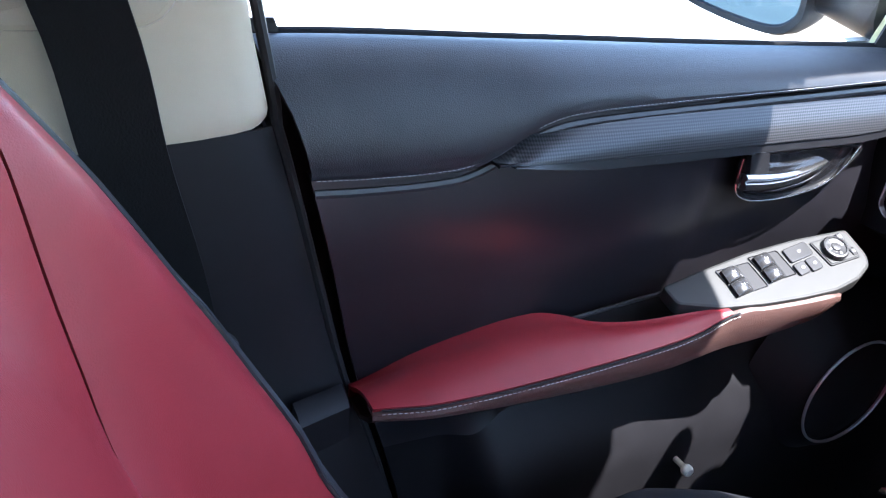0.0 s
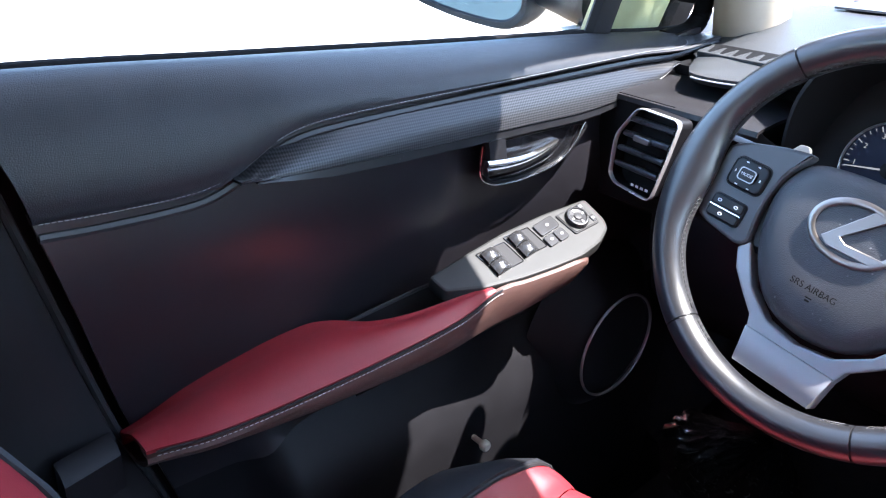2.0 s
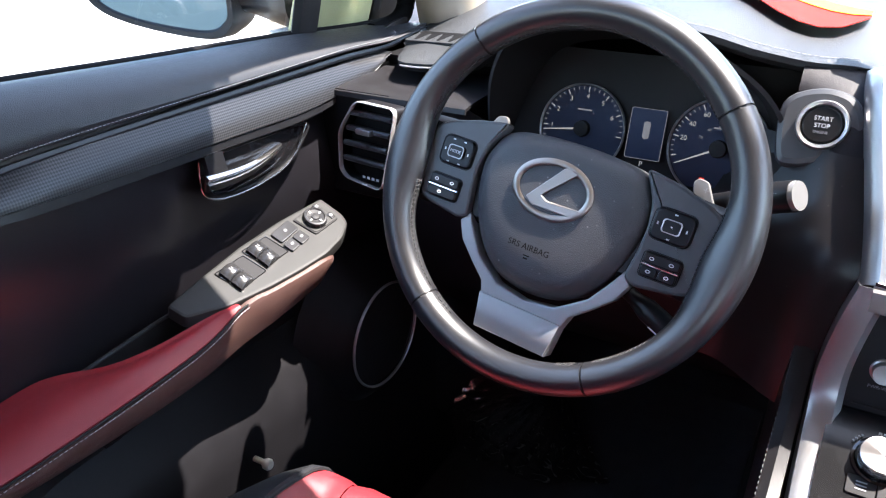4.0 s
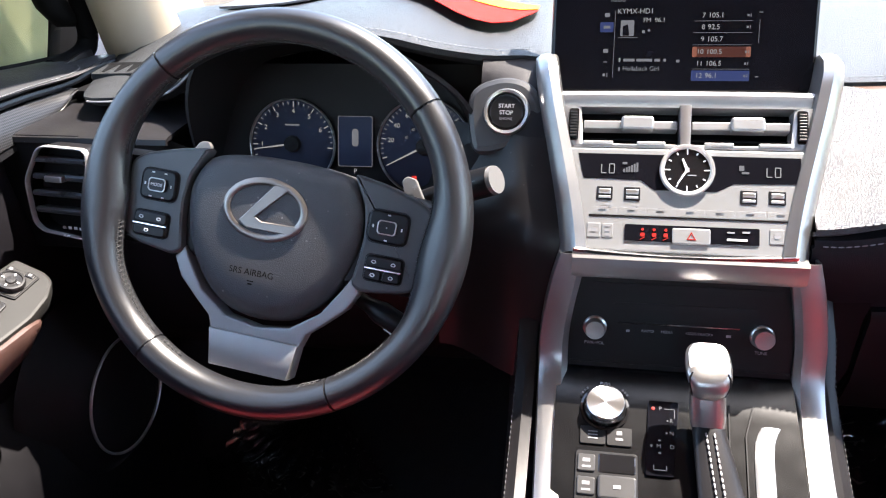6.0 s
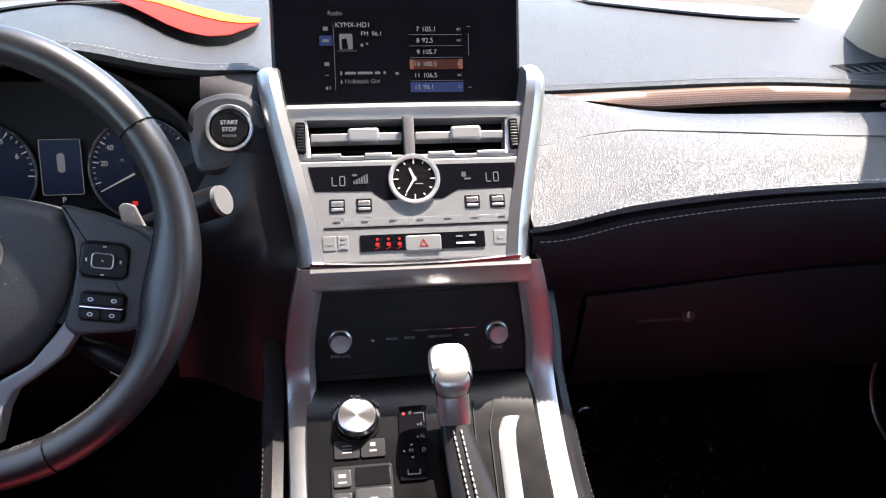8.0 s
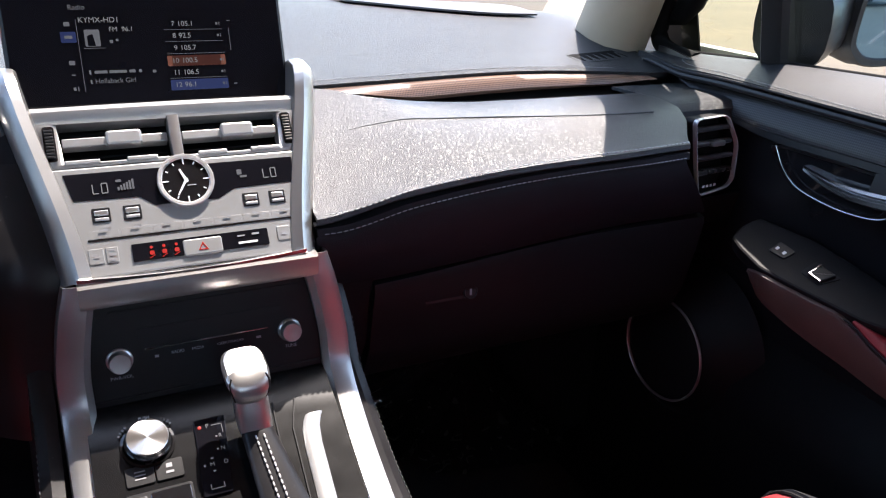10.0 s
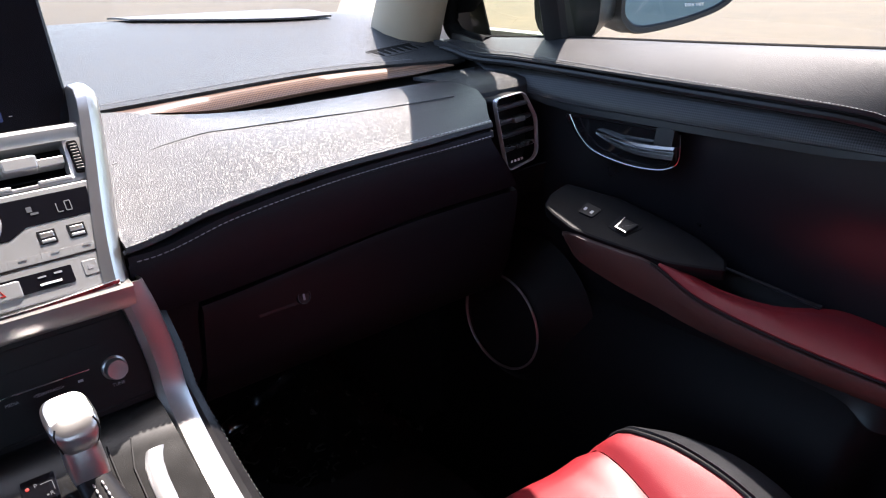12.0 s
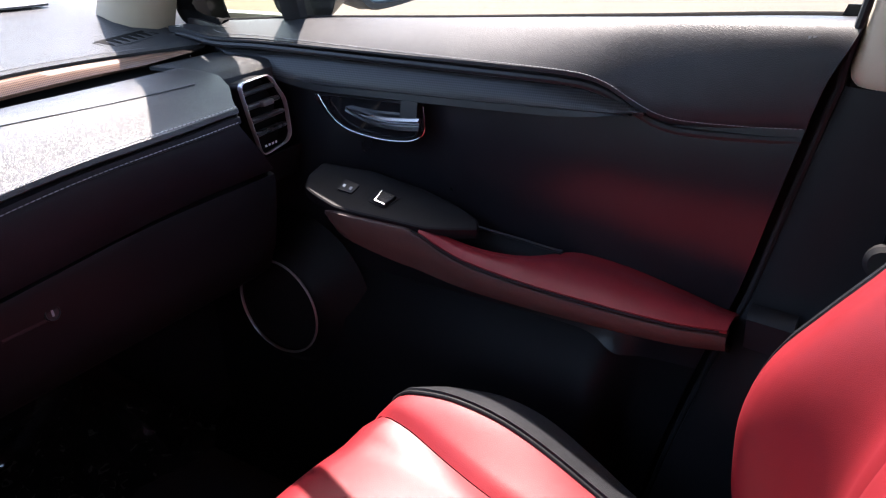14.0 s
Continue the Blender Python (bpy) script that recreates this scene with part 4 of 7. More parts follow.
def build_dash():
    xs = list(np.linspace(-0.68, 0.68, 100))
    rows = []
    for x in xs:
        y0, z0, y1 = lip_y(x), lip_z(x), dash_back(x)
        r = [V(x, y0 + 0.012, z0 - 0.014), V(x, y0 + 0.002, z0 - 0.008), V(x, y0, z0 - 0.002)]
        for u in np.linspace(0.02, 1, 14):
            y = lerp(y0, y1, u)
            z = pad_z(x, y)
            r.append(V(x, y, z))
        r += [V(x, y1 + 0.03, 0.80), V(x, 0.99, 0.74)]
        rows.append(r)
    part("top_pad", sheet(rows, 0.006), DASHSKIN, dash, "grained black top pad, grey with glare")
    path = [V(x, lip_y(x) + 0.010, lip_z(x) + 0.0012) for x in np.linspace(0.125, 0.60, 120)]
    stitches("stitching", path, dash, 0.0035, 0.0016, 0.0005, material=GREYINK)
    path = [V(x, lip_y(x) + 0.012, lip_z(x) + 0.0016) for x in np.linspace(-0.30, -0.14, 60)]
    stitches("stitching", path, dash, 0.0035, 0.0016, 0.0005, material=GREYINK)

    part("edge_line", tube(bmesh.new(), [V(x, lip_y(x) - 0.0008, lip_z(x) - 0.0060) for x in np.linspace(-0.618, -0.475, 20)], 0.0012, 6), GREYINK, dash)

    # passenger's lower pad
    def seam_y(x):
        return -0.030 + 0.008 * smooth(0.45, 0.58, x)

    def low(x):
        return interp(x, [(0.118, 0.720), (0.20, 0.735), (0.31, 0.746), (0.43, 0.750), (0.60, 0.751)])

    def high(x):
        return interp(x, [(0.118, 0.800), (0.165, 0.797), (0.21, 0.783), (0.27, 0.7725), (0.35, 0.766), (0.60, 0.764)])
    rows = []
    for w in np.linspace(0, 1, 56):
        x = lerp(0.119, 0.572, w)
        h, l = high(x), low(x)
        ye = 0.165 + 0.02 * smooth(0.15, 0.4, x)
        k = smooth(0.36, 0.15, x)    # towards the stack the pad dips early, then runs out flatter
        back_off = 0.052 * smooth(0.13, 0.24, x)
        ye -= back_off
        h += 0.245 * back_off
        fall = [lerp(a, b, k) for a, b in ((0.0, 0.03), (0.0, 0.17), (0.02, 0.32), (0.10, 0.52), (0.42, 0.74), (0.76, 0.89), (0.925, 0.96))]
        prof = [(ye + 0.014, h - 0.012), (ye + 0.005, h - 0.003)]
        prof += [(lerp(ye, seam_y(x), q), lerp(h, l, f) + 0.002) for q, f in zip((0.03, 0.16, 0.32, 0.52, 0.72, 0.87, 0.95), fall)]
        prof += [ (seam_y(x), l + 0.003), (seam_y(x) - 0.001, l - 0.002), (seam_y(x) + 0.006, l - 0.006)]
        rows.append([V(lerp(0.103 + 0.2 * (z - 0.72), interp(y, [(-0.03, 0.528), (0.03, 0.566), (0.06, 0.576), (0.16, 0.582)]), w), y, z) for y, z in prof])
    part("passenger_pad", sheet(rows, 0.004), PADLEATHER, dash, "bulging grained pad before the passenger")
    crease = [V(x, lerp(0.075, 0.045, smooth(0.12, 0.5, x)), 0) for x in np.linspace(0.125, 0.53, 60)]
    ridge = []
    for p in crease:
        ye = 0.165 + 0.02 * smooth(0.15, 0.4, p.x) - 0.052 * smooth(0.13, 0.24, p.x)
        hh = high(p.x) + 0.245 * 0.052 * smooth(0.13, 0.24, p.x)
        q = (ye - p.y) / (ye - seam_y(p.x))
        k = smooth(0.36, 0.15, p.x)
        f = interp(q, [(a, lerp(b, c, k)) for a, b, c in ((0.03, 0.0, 0.03), (0.16, 0.0, 0.17), (0.32, 0.02, 0.32), (0.52, 0.10, 0.52), (0.72, 0.42, 0.74), (0.87, 0.76, 0.89))])
        ridge.append(V(p.x, p.y, lerp(hh, low(p.x), f) + 0.0020))
    part("crease", tube(bmesh.new(), ridge, 0.0009, 6), PADLEATHER, dash)
    path = [V(x, seam_y(x) - 0.0006, low(x) + 0.0066) for x in np.linspace(0.110, 0.525, 140)]
    stitches("stitching", path, dash, 0.0042, 0.0016, 0.0008)
    path = [V(x, seam_y(x) - 0.0004, low(x) - 0.0115) for x in np.linspace(0.110, 0.525, 140)]
    stitches("stitching", path, dash, 0.0042, 0.0016, 0.0006, material=GREYINK)
    rows = []
    for w in np.linspace(0, 1, 44):
        x = lerp(0.104, 0.530, w)
        l = low(x)
        y0 = seam_y(x)
        kb = 0.638 + 0.02 * smooth(0.12, 0.45, x)
        rows.append([V(lerp(0.104, 0.530 + 0.9 * max(0.0, l - 0.02 - z), w), y, z) for y, z in ((y0 + 0.012, l - 0.004), (y0 + 0.002, l - 0.007), (y0 + 0.001, l - 0.014), (y0 + 0.006, l - 0.016), (y0 + 0.004, l - 0.022), (y0 + 0.012, lerp(l, kb, 0.6)), (0.0, kb + 0.006), (0.004, kb), (0.02, kb - 0.002))])
    part("knee_pad", sheet(rows, 0.004), SHADEDSKIN, dash, "black leather strip under the pad, shade in its colour")
    # glove box with its lock
    rows = []
    for x in np.linspace(0.172, 0.60, 20):
        kb = 0.632 + 0.02 * smooth(0.12, 0.45, x)
        rows.append([V(x, y, z) for y, z in ((0.02, kb + 0.002), (0.008, kb - 0.002), (0.006, kb - 0.01), (0.012, 0.60), (0.022, 0.55), (0.040, 0.51), (0.075, 0.485), (0.14, 0.47))])
    glove = part("glove_box", sheet(rows, 0.006), PLASTIC, dash, "black glove box lid")
    gm = plane((0.283, 0.0135, 0.603), (0, 0.15, 1))
    part("latch", plate(bmesh.new(), moved(rounded(0.062, 0.012, 0.003), -0.022, -0.001), gm, 0.004, 0.0008, h=0.001), SATINBLACK, glove)
    part("lock", lathe(bmesh.new(), [(0.0085, 0), (0.0085, 0.003), (0.0075, 0.004), (0.0065, 0.003), (0.001, 0.003)], gm, 24), SATINBLACK, glove, "small round key lock")
    bars([(0, 0, 0.0025, 0.007)], at(gm, 0, 0, 0.003), GREYINK, glove)
    rows = [[V(x, y, z) for y, z in ((0.0, 0.645), (0.012, 0.62), (0.022, 0.56), (0.06, 0.50), (0.20, 0.46))] for x in np.linspace(0.108, 0.168, 4)]
    part("side_filler", sheet(rows, 0.004), PLASTIC, dash)
    rows = [[V(x, y, z) for y, z in ((0.03, 0.665), (0.04, 0.625), (0.12, 0.60), (0.40, 0.58))] for x in np.linspace(0.604, 0.70, 5)]
    part("side_filler", sheet(rows, 0.004), PLASTIC, dash)
    # brown trim strip in its recess
    rows = []
    for x in np.linspace(0.172, 0.645, 44):
        t = smooth(0.165, 0.30, x) * smooth(0.66, 0.57, x)
        zt = lip_z(x) - 0.006
        zb = lerp(zt - 0.002, 0.7755, t)
        ye = lip_y(x) - 0.016
        rows.append([V(x, ye + 0.02, zt), V(x, ye + 0.006, zt - 0.001), V(x, ye, lerp(zt, zb, 0.35)), V(x, ye - 0.003, lerp(zt, zb, 0.75)), V(x, ye + 0.001, zb), V(x, ye + 0.02, zb - 0.002)])
    part("brown_strip", sheet(rows, 0.002), BROWN, dash, "brown woven trim strip")
    rows = []
    for x in np.linspace(0.130, 0.66, 40):
        zt = lip_z(x) - 0.008
        rows.append([V(x, lip_y(x) + 0.008, zt), V(x, lip_y(x) + 0.012, 0.775), V(x, lip_y(x) - 0.02, 0.7665), V(x, 0.10, 0.755)])
    part("recess", sheet(rows, 0.003), SATINBLACK, dash)
    # end piece at the passenger's door, above the vent
    rows = [[V(x, y, z) for y, z in ((0.18, 0.777), (0.12, 0.779), (0.09, 0.778), (0.072, 0.775), (0.064, 0.767), (0.062, 0.75))] for x in np.linspace(0.574, 0.70, 6)]
    part("end_pad", sheet(rows, 0.004), DASHSKIN, dash)
    # driver's side: shelf above the vent, dark recess, lower panels
    rows = [[V(x, y, z) for y, z in ((0.20, 0.772), (0.14, 0.771), (0.08, 0.768), (0.050, 0.7655), (0.042, 0.7635), (0.0405, 0.758))] for x in np.linspace(-0.69, -0.50, 8)]
    part("end_pad", sheet(rows, 0.004), VINYL, dash, "plain dusty black shelf above the vent")
    rows = [[V(x, lip_y(x) + 0.014, lip_z(x) - 0.008), V(x, 0.16, 0.785), V(x, 0.17, 0.765)] for x in np.linspace(-0.68, -0.50, 8)]
    part("recess", sheet(rows, 0.003), SATINBLACK, dash)
    rows = []
    for x in np.linspace(-0.60, -0.125, 36):
        c = smooth(-0.52, -0.44, x) * smooth(-0.19, -0.25, x)
        rows.append([V(x, y, z) for y, z in ((0.05 + 0.05 * c, 0.765 - 0.05 * c), (0.040 + 0.04 * c, 0.70), (0.035 + 0.02 * c, 0.66), (0.045, 0.60), (0.07, 0.53), (0.12, 0.48), (0.25, 0.46))])
    part("knee_panel", sheet(rows, 0.004), PLASTIC, dash, "black lower panel under the wheel")
    part("blank_cap", plate(bmesh.new(), rounded(0.024, 0.034, 0.003), plane((-0.178, 0.045, 0.595), (0, -0.2, 1)), 0.008, 0.001, h=0.002), SATINBLACK, dash)
    rows = [[V(x, y, z) for y, z in ((0.045, 0.765), (0.04, 0.70), (0.04, 0.640), (0.12, 0.60), (0.40, 0.58))] for x in np.linspace(-0.70, -0.60, 5)]
    part("side_filler", sheet(rows, 0.004), PLASTIC, dash)
    # smooth panel between the wheel and the stack
    rows = []
    for z in np.linspace(0.778, 0.56, 12):
        yf = 0.005 + (z - 0.760) * 0.62 if z > 0.68 else lerp(-0.032, -0.044, (0.70 - z) / 0.14)
        rows.append([V(x, max(yf, -0.046) + 0.012 + 0.055 * smooth(-0.125, -0.22, x), z) for x in np.linspace(-0.222, -0.096 - 0.010 * smooth(0.66, 0.60, z), 10)])
    part("stack_flank", sheet(rows, 0.004), VINYL, dash, "smooth black panel beside the stack")
    # smooth brow falling from the pad to the start button
    rows = []
    for x in np.linspace(-0.182, -0.098, 12):
        a = V(x, lip_y(x) + 0.004, lip_z(x) - 0.004)
        b = V(x, 0.0285 + 0.055 * smooth(-0.125, -0.22, x), 0.772)
        rows.append([a + V(0, 0.006, -0.004), a] + [a.lerp(b, u) + V(0, -0.010 * math.sin(math.pi * u), 0.006 * math.sin(math.pi * u)) for u in (0.15, 0.35, 0.55, 0.75, 0.9, 1.0)] + [b + V(0, 0.010, -0.010)])
    part("brow", sheet(rows, 0.003), SHADEDSKIN, dash, "smooth black panel above the start button")
    # defroster outlets with toothed slats near each corner
    for s in (-1, 1):
        cx, cy = (-0.594, 0.186) if s < 0 else (0.612, 0.262)
        cz = pad_z(cx, cy)
        m = plane((cx, cy, cz - (0.0015 if s < 0 else 0.0038)), (s * -0.10, 1, (pad_z(cx, cy + 0.02) - cz) / 0.02), (1, s * 0.10, (pad_z(cx + 0.04, cy) - pad_z(cx - 0.04, cy)) / 0.08))
        m = m @ Matrix.Diagonal((1.25, 1.2, 1.0, 1.0) if s < 0 else (0.95, 1.0, 1.0, 1.0))
        o = part("defroster", plate(bmesh.new(), rounded(0.105, 0.034, 0.004), m, 0.012, 0.001, h=0.0052), DASHSKIN, dash, "toothed side window outlet")
        # dark inside of the outlet and its slots, shade laid on as black plates
        part("outlet_shadow", plate(bmesh.new(), moved(rounded(0.100, 0.0060, 0.002), 0.0, 0.0120), m, 0.004, h=0.0057), SEALBLACK, o)
        for k in range(7):
            a = -0.042 + 0.014 * k
            part("slot", plate(bmesh.new(), poly([(a - 0.0066, 0.0125), (a + 0.0064, 0.0125), (a + 0.0034, -0.0125), (a + 0.0004, -0.0125)], 0.001, 2), m, 0.004, h=0.0056), SEALBLACK, o)
    # speaker mesh panels by the windscreen
    for s in (-1, 1):
        rows = []
        for u in np.linspace(0, 1, 10):
            x = s * lerp(0.36, 0.62, u)
            yb = dash_back(x) + 0.004
            yf = yb - 0.17 * math.sin(math.pi * lerp(0.15, 0.75, u)) ** 0.6
            r = []
            for w in np.linspace(0, 1, 6):
                y = lerp(yf, yb, w)
                uu = (y - lip_y(x)) / (dash_back(x) - lip_y(x))
                z = lerp(lip_z(x), 0.838, smooth(0, 1, uu)) + 0.012 * math.sin(math.pi * uu) + 0.003
                r.append(V(x, y, z))
            rows.append(r)
        part("speaker_mesh", sheet(rows, 0.003), MESHMAT, dash, "fine-meshed speaker cover")


MESHMAT = mat("speaker_mesh_grey", (0.06, 0.06, 0.062), 0.5, vary=0.5, scale=700, bump=1.0, bscale=700)
build_dash()


SLATSKIN = mat("vent_slat_plastic", (0.030, 0.030, 0.032), 0.28, vary=0.15, spec=0.7)


def side_vent(s):
    v = thing("air_vent", "side air vent with black slats and silver frame", "air vent", "side vents")
    m = plane((-0.609, 0.020, 0.714) if s < 0 else (0.628, 0.044, 0.7165), (0, 0.10, 1), (1, s * 0.12, 0))
    f = s
    out = poly([(-0.041 * f, 0.047), (0.020 * f, 0.048), (0.044 * f, 0.010), (0.041 * f, -0.036), (0.030 * f, -0.045), (-0.025 * f, -0.050), (-0.034 * f, -0.002)], 0.010, 6)
    inn = poly([(-0.0390 * f, 0.0451), (0.0189 * f, 0.0461), (0.0419 * f, 0.0094), (0.0392 * f, -0.0353), (0.0291 * f, -0.0433), (-0.0238 * f, -0.0481), (-0.0322 * f, -0.0023)], 0.0094, 6)
    part("frame", frame_ring(bmesh.new(), out, inn, at(m, 0, 0, 0.010), 0.006, 0.0016), BRIGHTFRAME, v, "satin silver frame")
    part("well", plate(bmesh.new(), inn, m, 0.004, h=-0.012), RUBBER, v)
    bm = bmesh.new()
    loft(bm, [[m @ V(x * k, y * k, h) for x, y in out] for k, h in ((0.985, 0.0062), (0.995, 0.0), (0.995, -0.014))], True)
    part("surround", bm, PLASTIC, v)
    for k, b in enumerate((0.032, 0.014, -0.004, -0.022)):
        bm = bmesh.new()
        rows = [[at(m, lerp(-0.033 + 0.003 * k, 0.030 + 0.004 * min(k, 2), u) * f, b + dy, dz).translation for dy, dz in ((0.0015, -0.010), (0.0035, 0.004), (0.0015, 0.0065), (-0.0015, 0.0065), (-0.0035, 0.002), (-0.0015, -0.010))] for u in (0, 0.5, 1)]
        loft(bm, rows, True, True)
        part("slat", bm, SLATSKIN, v)
    part("slider", plate(bmesh.new(), moved(rounded(0.022, 0.007, 0.002), 0.004 * f, 0.014), m, 0.008, 0.0015, h=0.012), SILVER, v, "small silver slider")
    bars([(-0.008 + 0.007 * k, -0.040, 0.004, 0.003) for k in range(4)], at(m, 0, 0, 0.002), WHITEINK, v)


side_vent(-1)
side_vent(1)


# ---- instrument cluster ----
def cluster():
    c = thing("instrument_cluster", "dark instrument cluster with two round dials and a small screen", "instrument cluster")
    cx = -0.322
    # hood tunnel from the pad's lip to the dial face
    rows = []
    shape = [(-0.155, -0.075), (-0.150, 0.0), (-0.135, 0.055), (-0.10, 0.095), (-0.03, 0.112), (0.04, 0.105), (0.10, 0.078), (0.135, 0.045), (0.150, 0.0), (0.155, -0.075)]
    sh = [(p.x, p.y) for p in spline([(a, b, 0) for a, b in shape], 40)]
    for u in np.linspace(0, 1, 6):
        k = lerp(1.0, 0.86, u)
        rows.append([V(cx - 0.008 + a * k, lerp(0.030 + 0.06 * max(0, 0.08 - b) / 0.15, 0.115, u), 0.757 + b * lerp(1.02, 0.74, u)) for a, b in sh])
    part("hood", sheet(rows, 0.004), RUBBER, c, "deep black hood")
    m = plane((cx - 0.002, 0.098, 0.7435), (0, 0.26, 0.97))
    part("face", plate(bmesh.new(), rounded(0.31, 0.17, 0.03), m, 0.004, h=-0.004), RUBBER, c)
    # left dial
    for x, r, kind in ((-0.064, 0.0475, 0), (0.078, 0.0495, 1)):
        dm = at(m, x, 0.002)
        dial = part("dial", lathe(bmesh.new(), [(r, -0.003), (r * 0.99, 0.0), (0.001, 0.0)], dm, 48), DIALFACE, c, "blue-black round dial")
        part("dial_ring", lathe(bmesh.new(), [(r, 0), (r, 0.003), (r * 0.985, 0.0040), (r * 0.965, 0.003), (r * 0.965, 0.0)], dm, 56), SILVERPAINT, c, "thin bright dial ring")
        n = 29
        bm = bmesh.new()
        top, step = (212, 31.0) if kind == 0 else (196, 26.0)
        for k in range(n):
            a = radians(top - step * k / 4)
            big = k % 4 == 0
            L = 0.0055 if big else 0.003
            plate(bm, moved(rounded(L, 0.0010 if big else 0.0006, 0.0002, 1), (r * 0.93 - L / 2) * math.cos(a), (r * 0.93 - L / 2) * math.sin(a), a), dm, 0.0003, h=0.0006)
        part("scale", bm, ICON, dial)
        for k in range(1, 7 if kind == 0 else 8):
            a = radians(top - step * k)
            write(str(k if kind == 0 else 20 * k), at(dm, r * 0.72 * math.cos(a), r * 0.72 * math.sin(a)), 0.0072 if kind == 0 else 0.0068, ICON, dial)
        if kind == 1:
            for k in range(1, 6):
                a = radians(top - 12 - 30 * k)
                write(str(20 * k), at(dm, r * 0.42 * math.cos(a), r * 0.42 * math.sin(a)), 0.0040, DIM, dial)
        a = radians(188 if kind == 0 else 207)
        bm = plate(bmesh.new(), [(0.004, -0.0012), (0.004, 0.0012), (-r * 0.88, 0.0004), (-r * 0.88, -0.0004)], dm @ pose(0, 0, 0, 0, 0, math.degrees(a) - 180), 0.001, h=0.0045)
        part("needle", bm, ICON, dial)
        part("hub", lathe(bmesh.new(), [(0.009, 0), (0.008, 0.005), (0.001, 0.0055)], dm, 24), RUBBER, dial)
        bars([(0, 0.020, 0.016, 0.0016)], dm, DIM, dial)
    sm = at(m, 0.005, 0.006)
    scr = part("centre_screen", plate(bmesh.new(), rounded(0.037, 0.052, 0.002), sm, 0.003, h=0.001), SCREENBLUE, c, "small dim blue screen")
    frame_o = rounded(0.037, 0.052, 0.002)
    part("screen_line", frame_ring(bmesh.new(), frame_o, [(x * 0.97, y * 0.98) for x, y in frame_o], at(sm, 0, 0, 0.0018), 0.0006, 0.0001), DIM, scr)
    bm = bmesh.new()
    plate(bm, moved(rounded(0.007, 0.018, 0.003), 0.0, 0.004), sm, 0.0003, h=0.0015)
    part("car_symbol", bm, DIM, scr)
    write("P", at(sm, 0, -0.031, 0.001), 0.0075, ICON, c)
    bars([(0.068, -0.030, 0.005, 0.004)], at(m, 0, 0, 0.0), REDLIT, c)


cluster()


def start_button():
    b = thing("start_button", "round engine start button in a silver ring", "start button")
    m = plane((-0.156, 0.045, 0.797), (0, 0.42, 0.91), (1, -0.05, 0))
    o = [(-0.036, 0.016), (-0.010, 0.032), (0.018, 0.028), (0.032, 0.008), (0.033, -0.018), (0.010, -0.030), (-0.018, -0.038), (-0.032, -0.030)]
    out = [(p.x, p.y) for p in spline([(x, y, 0) for x, y in o], 40, True)]
    part("housing", plate(bmesh.new(), out, m, 0.05, 0.006, h=-0.002), GREYTRIM, b, "smooth grey housing")
    part("ring", lathe(bmesh.new(), [(0.0215, -0.004), (0.0212, 0.001), (0.0200, 0.0025), (0.0175, 0.0015), (0.0165, -0.002)], m, 40), SILVER, b, "satin silver ring")
    part("cap", lathe(bmesh.new(), [(0.0160, -0.004), (0.0158, 0.0005), (0.0145, 0.0015), (0.001, 0.0012)], m, 40), SATINBLACK, b)
    write("START", at(m, 0, 0.0048, 0.0012), 0.0052, WHITEINK, b)
    write("STOP", at(m, 0, -0.0012, 0.0012), 0.0052, WHITEINK, b)
    write("ENGINE", at(m, 0, -0.0068, 0.0012), 0.0034, GREYINK, b)


start_button()


